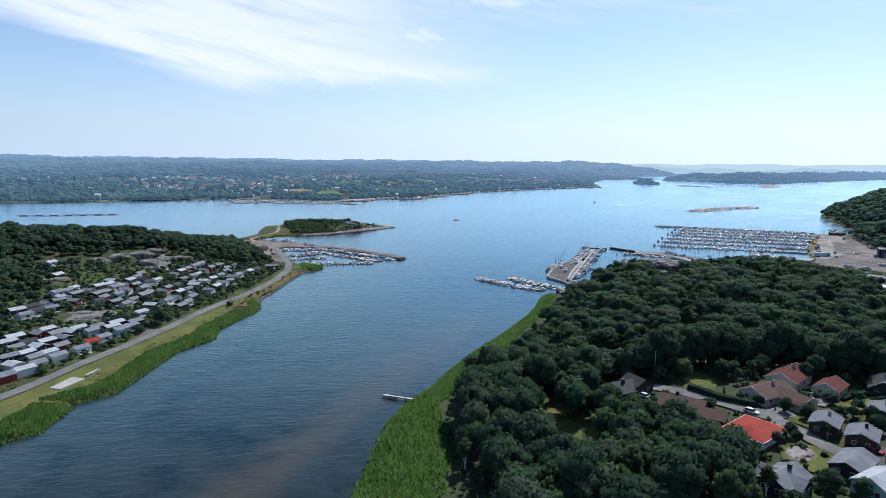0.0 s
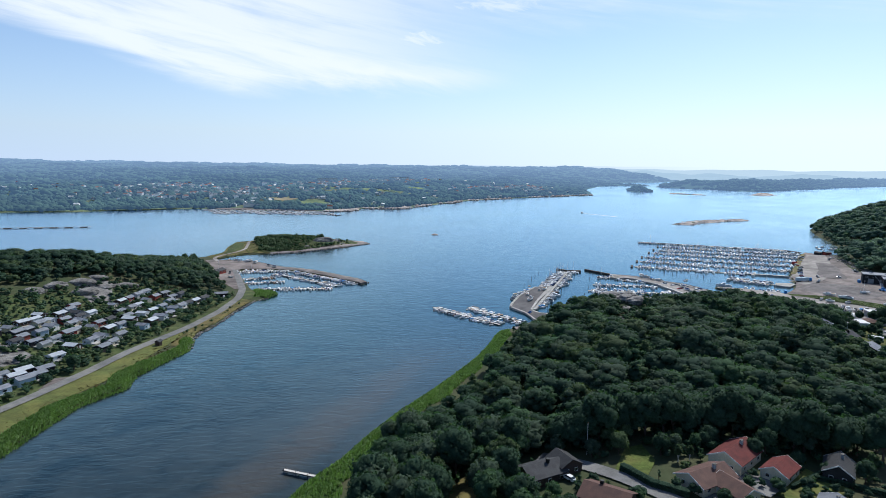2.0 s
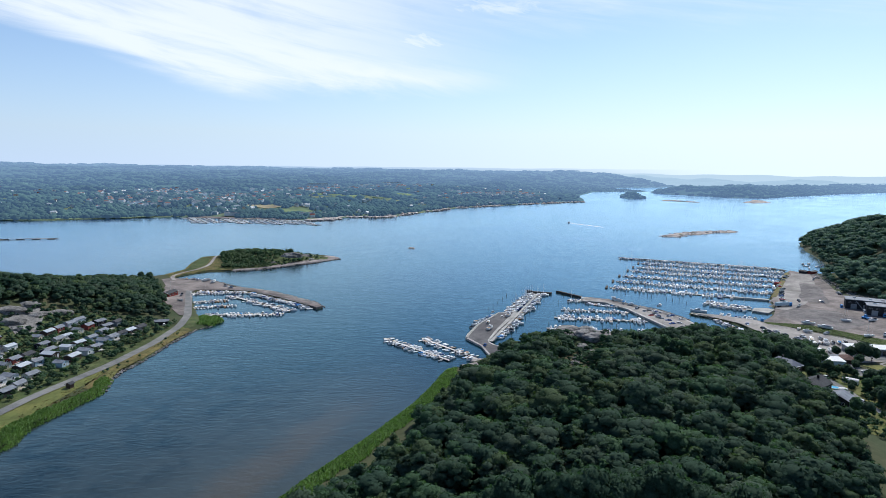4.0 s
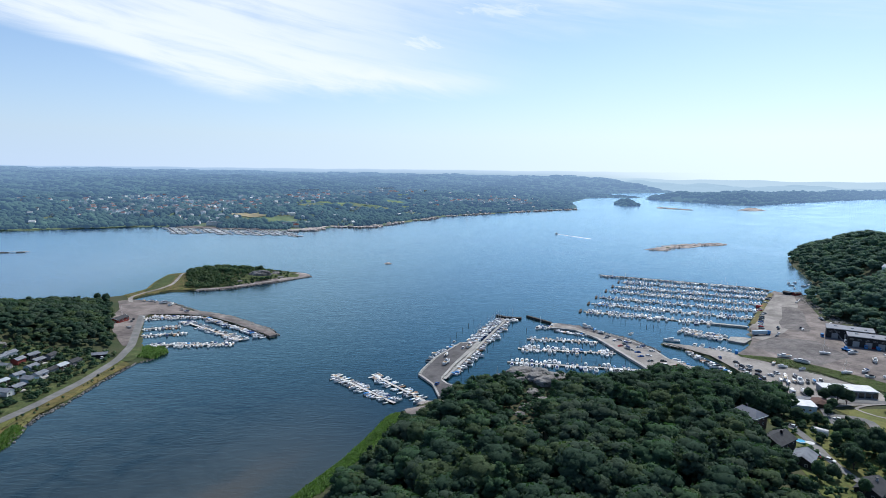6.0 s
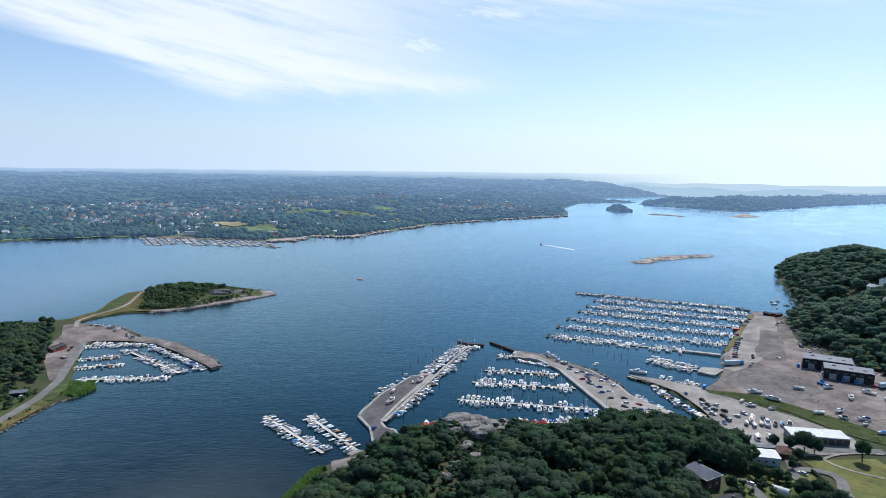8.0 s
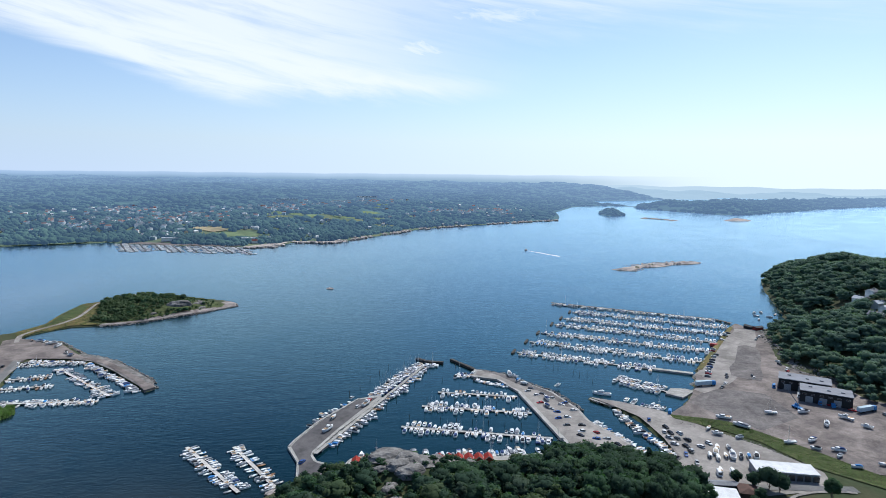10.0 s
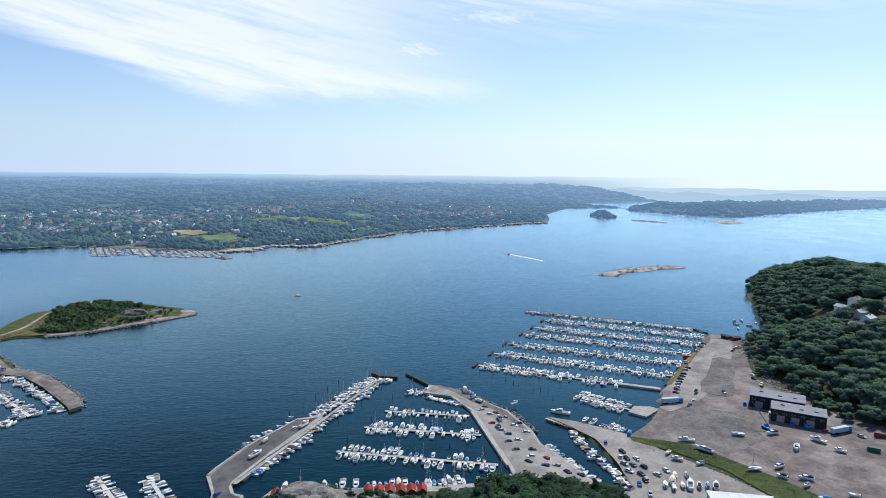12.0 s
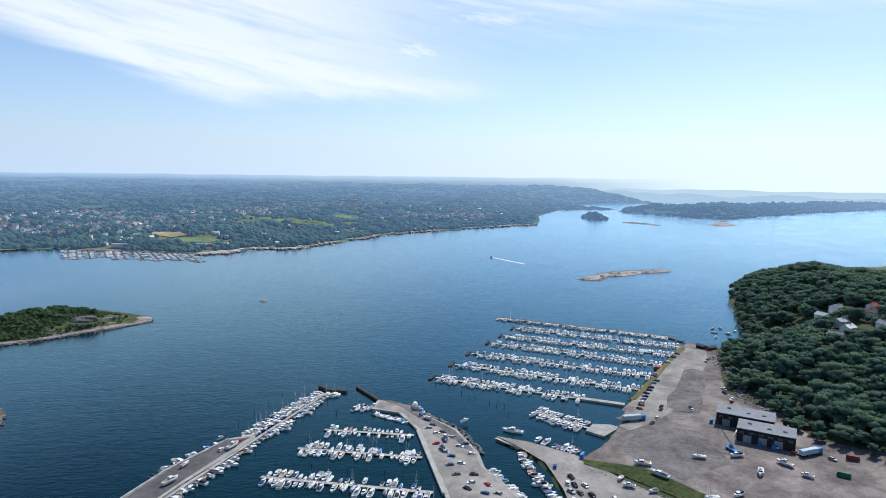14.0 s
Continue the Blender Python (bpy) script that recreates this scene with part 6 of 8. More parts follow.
def woods(name, spots, tops, templates, materials, label, category="woodland", kind="stuff", broad=1.0):
    """Many trees joined into one object: spots (n, 2), heights of the trees (n,)."""
    z = relief(spots[:, 0], spots[:, 1])
    pick, mat = nrng.randint(len(templates), size=len(spots)), nrng.randint(len(materials), size=len(spots))
    V, Fc, M, D, n = [], [], [], [], 0
    for i, (v, f, d) in enumerate(templates):
        sel = np.where(pick == i)[0]
        if not len(sel):
            continue
        a, s = nrng.uniform(0, 6.283, len(sel)), tops[sel]
        w = s * broad * nrng.uniform(0.85, 1.25, len(sel))
        c, sn = np.cos(a), np.sin(a)
        P = np.empty((len(sel), len(v), 3))
        P[..., 0] = (v[:, 0] * c[:, None] - v[:, 1] * sn[:, None]) * w[:, None] + spots[sel, 0][:, None]
        P[..., 1] = (v[:, 0] * sn[:, None] + v[:, 1] * c[:, None]) * w[:, None] + spots[sel, 1][:, None]
        P[..., 2] = v[:, 2] * s[:, None] + z[sel][:, None]
        V.append(P.reshape(-1, 3))
        Q = np.empty(P.shape)
        Q[..., 0] = d[:, 0] * c[:, None] - d[:, 1] * sn[:, None]
        Q[..., 1] = d[:, 0] * sn[:, None] + d[:, 1] * c[:, None]
        Q[..., 2] = d[:, 2]
        D.append(Q.reshape(-1, 3))
        Fc.append((f[None] + n + (np.arange(len(sel)) * len(v))[:, None, None]).reshape(-1, 3))
        M.append(np.repeat(mat[sel], len(f)))
        n += P.shape[0] * P.shape[1]
    me = mesh_from(name, np.concatenate(V), np.concatenate(Fc), materials, np.concatenate(M), True, np.concatenate(D))
    return tagged(new(name, me), label, category, kind=kind)


def with_stem(v, f, d, low):
    """Adds a thin stem below a crown of height 1."""
    k = len(v)
    ring = np.array([(math.cos(2.1 * i) * 0.02, math.sin(2.1 * i) * 0.02, zz) for zz in (-0.04, low + 0.2) for i in range(3)])
    face = np.array([(0, 1, 4), (0, 4, 3), (1, 2, 5), (1, 5, 4), (2, 0, 3), (2, 3, 5)])
    return np.concatenate([v, ring]), np.concatenate([f, face + k]), np.concatenate([d, ring * [50, 50, 0]])


def scatter(outline, gap, clear=(), jitter=0.42):
    """Uneven spots inside an outline; clear: (x, y, radius) that stay free."""
    xs, ys = [p[0] for p in outline], [p[1] for p in outline]
    X, Y = np.meshgrid(np.arange(min(xs), max(xs), gap), np.arange(min(ys), max(ys), gap * 0.87))
    X[1::2] += gap / 2
    X, Y = X.ravel() + nrng.uniform(-1, 1, X.size) * gap * jitter, Y.ravel() + nrng.uniform(-1, 1, X.size) * gap * jitter
    ok = inland(outline, X, Y) > 0
    for x, y, r in clear:
        ok &= (X - x) ** 2 + (Y - y) ** 2 > r * r
    return np.stack([X[ok], Y[ok]], 1)


def gap_to(spots, line):
    """How far the spots lie from a line."""
    best = np.full(len(spots), 1e9)
    for (ax, ay), (bx, by) in zip(line, line[1:]):
        ex, ey = bx - ax, by - ay
        k = np.clip(((spots[:, 0] - ax) * ex + (spots[:, 1] - ay) * ey) / (ex * ex + ey * ey), 0, 1)
        best = np.minimum(best, np.hypot(spots[:, 0] - ax - k * ex, spots[:, 1] - ay - k * ey))
    return best


def off_road(spots, line, width):
    """Keeps the spots that lie off a line."""
    return spots[gap_to(spots, line) > width]


HOMES = [(o.matrix_basis.translation.x, o.matrix_basis.translation.y, 8.5) for o in scene.objects if o.get("category") in ("house", "hall")]
HUTS = [(o.matrix_basis.translation.x, o.matrix_basis.translation.y, 4.6) for o in scene.objects if o.get("category") in ("cottage", "shed", "hut")]
GARDEN_ROAD = [(62, 216), (76, 206), (87, 194), (95, 183), (103, 176), (103, 166), (105, 158), (112, 147), (124, 134)]

# single trees near the gardens
big_trees = [tree("large dark green broadleaf tree with a spreading crown", 4.8, 2.5, 12.5, 15, 60, 0.4, LEAF_DARK), tree("tall green broadleaf tree with an uneven crown", 4.2, 2.6, 13.5, 14, 60, 0.38, LEAF),
             tree("rounded oak with deep green leaves", 5.2, 2.2, 11.5, 15, 60, 0.4, LEAF_DARK), tree("slender green birch with hanging sprays", 3.0, 2.4, 13.0, 12, 70, 0.32, LEAF_OLIVE, bark=PALEWOOD),
             tree("dark green broadleaf tree leaning over the meadow", 4.4, 1.5, 11.0, 14, 60, 0.4, LEAF_GREY)]
pale_tree = tree("grey-green whitebeam with pale leaves in a garden", 3.4, 1.0, 8.5, 10, 85, 0.45, LEAF_PALE)
small_trees = [tree("small rounded garden tree with green leaves", 2.6, 0.1, 5.0, 7, 55, 0.32, LEAF), tree("low bushy garden shrub", 1.9, -0.3, 2.8, 5, 44, 0.3, LEAF_OLIVE, name="shrub", category="shrub"),
               tree("dark green garden shrub", 2.0, -0.3, 2.6, 5, 44, 0.3, LEAF_DARK, name="shrub", category="shrub"), tree("dark narrow garden conifer", 1.2, 0.2, 6.0, 5, 50, 0.34, NEEDLE, True, name="conifer", category="conifer")]
GROVE = [(3, 210), (3, 190), (6, 172), (5, 150), (10, 118), (66, 118), (73, 134), (74, 146), (80, 154), (78, 162), (72, 168), (66, 176), (62, 190), (52, 196), (54, 208), (62, 218), (40, 226), (22, 240), (10, 238)]
spots = scatter(GROVE, 6.8, HOMES + [(42, 178, 5.5), (44, 174, 5), (38, 181, 4.5), (40, 170, 5), (37, 162, 4.5), (35, 188, 4), (37, 194, 5), (39, 201, 5), (57, 192, 6), (55, 185, 4), (71, 174, 6), (68, 167, 4)])
spots = spots[(inland(NEAR_LAND, spots[:, 0], spots[:, 1]) > 15) | (spots[:, 1] < 205)]
for x, y in off_road(spots, GARDEN_ROAD, 4.5):
    low = x < 15 and y < 152
    cap = 2.0
    for hx, hy, base, half in ((60, 202, 3.0, 9), (68, 206, 3.0, 6), (75.5, 183.5, 3.0, 10), (81, 174, 2.5, 6), (88.5, 164.8, 2.5, 6), (42, 178, 0.3, 6.5), (38, 197, 0.6, 4.5)):
        u, w = (hx - x) * 0.34 + (hy - y) * 0.94, (hx - x) * 0.94 - (hy - y) * 0.34
        if 0 < u < 34 and abs(w) < half:
            cap = min(cap, (base + 0.36 * u) / 12.5)
    if cap < 0.28:
        continue
    moor(rng.choice(big_trees), place(x, y, height(x, y), rng.uniform(0, 360), min(cap, rng.uniform(0.36, 0.55) if low else rng.uniform(0.85, 1.2) if x > 8 else rng.uniform(0.6, 0.9))))
for x, y, s in ((12, 231, 0.8), (16, 228, 0.7), (47, 196, 0.8), (45, 188, 0.75), (51, 186, 0.85), (53, 178, 0.6), (118, 218, 0.6), (113, 222, 0.55), (108, 218, 0.55), (104, 207, 0.5), (134, 212, 0.6), (143, 212, 0.7), (92, 159, 0.35), (99, 165, 0.35),
                (128, 208, 0.5), (113, 180, 0.4), (109, 164, 0.4), (74, 158, 0.6), (80, 160, 0.35), (80, 222, 0.8), (86, 226, 0.8), (78, 212, 0.5), (130, 165, 0.6), (135, 160, 0.7), (126, 168, 0.5), (98, 160, 0.3), (96, 163, 0.3), (72, 142, 0.7), (76, 134, 0.7), (90, 133, 0.5), (96, 130, 0.6), (112, 214, 0.55), (105, 213, 0.5), (100, 211, 0.5), (108, 208, 0.45), (116, 216, 0.5), (140, 204, 0.45), (145, 198, 0.4), (160, 200, 0.6), (154, 194, 0.5), (111, 177, 0.4), (107, 182, 0.35), (124, 176, 0.45), (128, 174, 0.4)):
    moor(rng.choice(big_trees), place(x, y, height(x, y), rng.uniform(0, 360), s))
for x, y in ((87, 213), (85, 219), (91, 221)):
    moor(pale_tree, place(x, y, height(x, y), rng.uniform(0, 360), rng.uniform(0.7, 1.0)))
GARDENS = [(66, 178), (60, 196), (70, 214), (96, 228), (125, 226), (150, 212), (160, 190), (135, 140), (112, 126), (74, 130), (74, 150)]
for x, y in off_road(scatter(GARDENS, 7.2, [(a, b, 6.8) for a, b, _ in HOMES] + [(90, 206, 8.5), (93, 213, 6), (108, 220, 4)]), GARDEN_ROAD, 5.0):
    moor(rng.choice(small_trees), place(x, y, height(x, y), rng.uniform(0, 360), rng.uniform(0.5, 0.95)))


def hedge(a, b, w, h, label="clipped dark green hedge along a garden"):
    a, b = Vector(a), Vector(b)
    d = (b - a).normalized()
    n = int((b - a).length / 0.9)
    V, Fc, k = [], [], 0
    bv, bf = BALL[1]
    for i in range(n + 1):
        p = a + d * 0.9 * i
        z = height(p.x, p.y)
        for up in (0.3, 0.72):
            v = bv * nrng.uniform(0.85, 1.15, (len(bv), 1)) * [w * 0.55, w * 0.55, h * 0.34] + [p.x, p.y, z + h * up]
            V.append(v)
            Fc.append(bf + k)
            k += len(v)
    return tagged(new("hedge", mesh_from("hedge", np.concatenate(V), np.concatenate(Fc), LEAF_DARK)), label, "hedge")


hedge((85.5, 202), (91, 192), 2.6, 2.4)
hedge((91, 192), (99, 186.5), 2.6, 2.4)
hedge((141, 196), (158, 186), 1.6, 1.8)
hedge((131, 191), (146, 200), 1.4, 1.6)
hedge((304, 385), (303, 370), 1.8, 2.0)
hedge((303, 370), (301.5, 357), 1.8, 2.0)
hedge((301.5, 357), (302, 338), 1.6, 1.8)
hedge((286, 372), (294, 366), 1.6, 1.8)

for k in range(26):  # tall trees along the wood's edge behind the villas
    x = 70 + 4.0 * k + rng.uniform(-1.2, 1.2)
    y = (219 + 7.0 * math.sin((x - 66) / 32)) - (9 if x > 140 else 0) + rng.uniform(-2, 2)
    moor(rng.choice((big_trees[0], big_trees[2])), place(x, y, height(x, y), rng.uniform(0, 360), rng.uniform(1.0, 1.25)))

# the wooded knoll
MID = [with_stem(*shrunk(a), 0.2) for a in [crown_arrays(4.0, 1.3, 10.0, 11, 24, 0.42), crown_arrays(3.6, 1.2, 10.4, 11, 24, 0.40), crown_arrays(4.5, 1.4, 9.6, 12, 24, 0.42),
                                            crown_arrays(2.7, 1.6, 11.0, 10, 24, 0.36), crown_arrays(3.0, 2.0, 10.5, 10, 24, 0.36, True)]]
SHRUB = [with_stem(*shrunk(a), 0.1) for a in [crown_arrays(4.8, 0.6, 10.0, 5, 6, 1.0), crown_arrays(4.4, 0.6, 10.4, 5, 6, 0.95), crown_arrays(5.2, 0.6, 9.6, 5, 6, 1.0)]]
LOWT = [with_stem(*shrunk(a), 0.2) for a in [crown_arrays(4.2, 0.8, 10.0, 7, 17, 0.45), crown_arrays(3.8, 0.8, 10.4, 7, 17, 0.44), crown_arrays(4.6, 0.8, 9.6, 7, 17, 0.45), crown_arrays(3.0, 1.6, 11.0, 7, 17, 0.42, True)]]
KNOLL = [(72, 387), (67, 348), (60, 322), (50, 298), (41, 276), (30, 254), (21, 242), (26, 238), (42, 226), (66, 214), (80, 220), (98, 225), (112, 226), (128, 223), (142, 214), (165, 207), (190, 222), (228, 285), (232, 322),
         (230, 345), (232, 374), (256, 380), (272, 386), (274, 398), (264, 414), (240, 424), (208, 416), (192, 404), (150, 398), (124, 404), (110, 408), (92, 404), (78, 392)]
spots = scatter(KNOLL, 6.7, HOMES + [(136, 398, 14), (146, 399, 12), (156, 400, 10), (128, 402, 9), (140, 388, 6), (98, 410, 13), (104, 418, 9), (112, 402, 10), (121, 398, 9), (80, 404, 7), (95, 412, 7), (112, 409, 5), (128, 396, 4), (120, 404, 4), (155, 400, 5), (146, 388, 8), (138, 378, 7), (141, 368, 5), (132, 359, 6), (128, 350, 5), (83, 384, 10)])
ROCKY = [(147, 396), (145, 386), (139, 374), (134, 360), (129, 346), (127, 334)]
HOLLOW = [(102, 412), (92, 396), (83, 386), (80, 366)]
spots = off_road(off_road(spots, ROCKY, 5.0), HOLLOW, 5.0)
spots = spots[(inland(NEAR_LAND, spots[:, 0], spots[:, 1]) > 12.5) | (spots[:, 1] > 330)]
edge_d = inland(KNOLL, spots[:, 0], spots[:, 1])
size = nrng.uniform(7.5, 13.0, len(spots)) * (1.0 + 0.18 * waves(spots[:, 0], spots[:, 1], 34, 0.5)) * (0.72 + 0.28 * ease(edge_d, 0, 18)) * (0.45 + 0.55 * ease(np.minimum(gap_to(spots, ROCKY), gap_to(spots, HOLLOW)), 5, 20))
for hx, hy, half in ((240, 360, 9), (241, 336, 8), (243, 322, 7)):  # low trees before the villas below the wood
    u, w = (hx - spots[:, 0]) * 0.417 + (hy - spots[:, 1]) * 0.909, (hx - spots[:, 0]) * 0.909 - (hy - spots[:, 1]) * 0.417
    size = np.where((u > -2) & (u < 26) & (np.abs(w) < half), np.minimum(size, 2.5 + 0.4 * np.maximum(u, 0)), size)
brink = (spots[:, 0] > 104) & (spots[:, 0] < 192) & (spots[:, 1] > 355)
size = np.where(brink, np.minimum(size, 2.6 + (433 - spots[:, 1]) * 0.47 - relief(spots[:, 0], spots[:, 1])), size)
spots, size = spots[size > 2.2], size[size > 2.2]
woods("knoll_wood", spots, size, MID, [LEAF, LEAF_DARK, LEAF_OLIVE, LEAF_DARK, NEEDLE, LEAF_GREY], "dense dark green mixed woodland on a rocky knoll", broad=1.4)

drape("knoll_rock", [(120, 410), (128, 394), (142, 384), (158, 390), (168, 400), (172, 412), (150, 418), (126, 418)], ROCK, "bare lichened rock on top of the knoll", "rock", 0.5, 3.0)
KNOLL_TOP = [(108, 412), (122, 388), (118, 340), (126, 326), (134, 330), (148, 370), (190, 396), (200, 414), (160, 416), (125, 416)]
spots = scatter(KNOLL_TOP, 3.6, [(136, 399, 8), (147, 400, 7), (141, 390, 5), (157, 402, 5)])
spots = spots[nrng.rand(len(spots)) < 0.75]
woods("knoll_shrubs", spots, nrng.uniform(1.2, 3.2, len(spots)), SHRUB, [LEAF, LEAF_DARK, LEAF], "low shrubs between the rocks on the knoll", "shrubs", broad=1.5)

UNDER = [(2, 150), (8, 120), (66, 120), (76, 136), (74, 160), (62, 190), (66, 210), (82, 210), (98, 209), (112, 209), (134, 207), (158, 196), (168, 206), (150, 226), (120, 236), (80, 234), (40, 232), (12, 238), (0, 208)]
spots = off_road(scatter(UNDER, 3.7, [(a, b, 7.0) for a, b, _ in HOMES] + [(42, 178, 6.5), (45, 174, 5), (40, 170, 5), (37, 163, 3), (36, 189, 4.5), (38, 196, 6), (40, 203, 4.5), (90, 206, 8.5), (93, 213, 6)]), GARDEN_ROAD, 4.5)
spots = spots[nrng.rand(len(spots)) < 0.8]
woods("undergrowth_shrubs", spots, nrng.uniform(1.2, 3.6, len(spots)), SHRUB, [LEAF_DARK, LEAF_DARK, LEAF], "dense dark undergrowth below the garden trees", "shrubs")

spots = off_road(scatter(GARDENS, 4.2, [(a, b, 7.6) for a, b, _ in HOMES] + [(90, 206, 8.5), (93, 213, 6), (108, 172, 5), (96, 155, 6)]), GARDEN_ROAD, 5.0)
spots = spots[nrng.rand(len(spots)) < 0.62]
woods("garden_bushes", spots, nrng.uniform(1.2, 4.2, len(spots)), SHRUB, [LEAF_DARK, LEAF_DARK, LEAF_OLIVE], "dark hedges and bushes between the villa gardens", "shrubs")

# the western ridge, the cottage gardens and the island
RIDGE = [(-137, 497), (-165, 489), (-198, 488), (-218, 479), (-238, 454), (-254, 430), (-278, 421), (-268, 388), (-240, 368), (-236, 330), (-238, 296), (-225, 285), (-260, 262), (-400, 262), (-560, 380), (-560, 605), (-300, 622), (-255, 640),
         (-214, 634), (-197, 606), (-181, 574), (-164, 540), (-147, 512)]
spots = scatter(RIDGE, 7.6, HUTS + HOMES + [(-219, 440, 11), (-210, 434, 9), (-214, 460, 11), (-262, 400, 9), (-245, 408, 8), (-240, 378, 8), (-255, 365, 8)])
spots = spots[(spots[:, 0] > -0.78 * spots[:, 1] - 20)]
edge_d = inland(RIDGE, spots[:, 0], spots[:, 1])
woods("ridge_wood", spots, nrng.uniform(7.0, 11.5, len(spots)) * (0.6 + 0.4 * ease(edge_d, 0, 25)), LOWT[:3], [LEAF_DARK, NEEDLE, LEAF_OLIVE, LEAF_GREY, NEEDLE], "dark green pine and broadleaf woodland on a ridge", broad=1.35)
COLONY = [(-156, 225), (-215, 240), (-240, 290), (-245, 340), (-270, 400), (-230, 440), (-220, 475), (-190, 490), (-128, 480), (-127, 440), (-131, 390), (-141, 330), (-149, 285)]
SHORE_ROAD = [(-172, 160), (-163, 196), (-158, 211), (-155, 224), (-152, 244), (-147, 264), (-142.5, 285), (-139, 307), (-136, 335), (-131, 358), (-125, 388), (-121, 428), (-122, 470), (-129, 500), (-143, 535), (-166, 592)]
spots = off_road(scatter(COLONY, 4.4, [(a, b, 4.0) for a, b, _ in HUTS] + [(-190, 311, 11), (-186, 322, 8), (-214, 445, 10), (-240, 372, 8)]), SHORE_ROAD, 5.0)
spots = spots[nrng.rand(len(spots)) < 0.9]
woods("colony_shrubs", spots, nrng.uniform(1.4, 4.2, len(spots)), SHRUB, [LEAF, LEAF_DARK, LEAF_OLIVE, LEAF_PALE, LEAF_DARK], "hedges and fruit shrubs between the cottages", "shrubs", broad=1.35)
moor(big_trees[2], place(-149, 311, height(-149, 311), 40, 0.62))
moor(big_trees[0], place(-146, 306, height(-146, 306), 140, 0.55))
ISLE = [(-207, 800), (-204, 772), (-186, 735), (-181, 714), (-158, 713), (-136, 718), (-122, 734), (-104, 758), (-86, 777), (-84, 792), (-98, 806), (-140, 830), (-190, 845), (-208, 828)]
spots = scatter(ISLE, 3.9, [(-122, 765, 9), (-114, 770, 9), (-118, 775, 7), (-190, 822, 5), (-104, 780, 8), (-96, 775, 6), (-108, 798, 6), (-128, 750, 4)])
thick = waves(spots[:, 0], spots[:, 1], 42, 0.6) + 0.45 * nrng.uniform(-1, 1, len(spots)) + 0.6 * ease(spots[:, 0], -120, -160)
spots, thick = spots[thick > -0.5], thick[thick > -0.5]
woods("island_scrub", spots, nrng.uniform(1.4, 3.9, len(spots)) * (0.55 + 1.0 * ease(thick, -0.4, 1.0)), SHRUB + LOWT[:2], [LEAF, LEAF_PALE, LEAF_OLIVE, LEAF_PALE], "green scrub and low trees on a small island", "shrubs", broad=1.35)
for x, y, s in ((-126, 800, 0.75), (-130, 806, 0.6), (-228, 648, 0.75), (-240, 655, 0.65), (-150, 830, 0.5)):
    moor(big_trees[2], place(x, y, height(x, y) - 2.4 * s, 40 * s, s))

# the headland and the gardens east of the knoll
HEAD = [(432, 543), (438, 562), (437, 590), (430, 606), (444, 640), (456, 674), (474, 708), (500, 716), (514, 752), (532, 796), (558, 860), (589, 940), (618, 996), (665, 1062), (716, 1120), (860, 1180), (960, 1100), (860, 700),
        (640, 430), (520, 430), (478, 470), (448, 505), (440, 520)]
homes = [(x, y, 10) for x, y, _ in HOMES if x > 480] + [(551, 722, 9), (540, 742, 9), (562, 660, 7), (560, 645, 7), (590, 700, 7)]
spots = scatter(HEAD, 9.8, homes)
spots = spots[spots[:, 0] < 240 + 0.77 * (spots[:, 1] - 150)]
edge_d = inland(HEAD, spots[:, 0], spots[:, 1])
size = nrng.uniform(7.5, 15.5, len(spots)) * (0.65 + 0.35 * ease(edge_d, 0, 25))
GARDEN_TREES = [(x, y) for x, y, _ in homes]
for x, y in GARDEN_TREES:  # low fruit trees in the gardens south of the villas
    u, w = (x - spots[:, 0]) * 0.56 + (y - spots[:, 1]) * 0.83, (x - spots[:, 0]) * 0.83 - (y - spots[:, 1]) * 0.56
    size = np.where((u > -4) & (u < 24) & (np.abs(w) < 10), np.minimum(size, 4.0 + 0.1 * np.abs(u)), size)
woods("headland_wood", spots, size, LOWT[:3], [HAZED_LEAF, HAZED_DARK_LEAF, HAZED_LEAF, HAZED_DARK_LEAF, HAZED_DARK_LEAF], "dense dark green woodland on a headland", broad=1.4)
EASTERN = [(232, 286), (300, 288), (302, 350), (290, 384), (270, 384), (256, 368), (246, 345), (240, 322)]
VILLA_DRIVE = [(266, 374), (266, 364), (265, 348), (262, 337), (261, 326), (264, 310), (270, 294)]
spots = off_road(scatter(EASTERN, 4.4, [(a, b, 7.5) for a, b, _ in HOMES] + [(296, 376, 7), (271, 352, 3), (256, 346, 5), (277, 364, 4.5), (258, 373, 4), (298, 356, 4)]), VILLA_DRIVE, 4.0)
spots = spots[nrng.rand(len(spots)) < 0.8]
woods("garden_shrubs", spots, nrng.uniform(1.2, 4.6, len(spots)), SHRUB, [LEAF, LEAF_DARK, LEAF], "hedges, shrubs and fruit trees of the villa gardens", "shrubs")
spots = scatter([(222, 372), (236, 374), (254, 382), (266, 384), (277, 389), (277, 402), (268, 418), (244, 428), (216, 424), (205, 400)], 5.4, [(a, b, 7.5) for a, b, _ in HOMES])
woods("knoll_edge_wood", spots, nrng.uniform(10.5, 14.5, len(spots)), MID, [LEAF_DARK, LEAF_DARK, LEAF], "tall dark broadleaf trees below the knoll", broad=1.1)
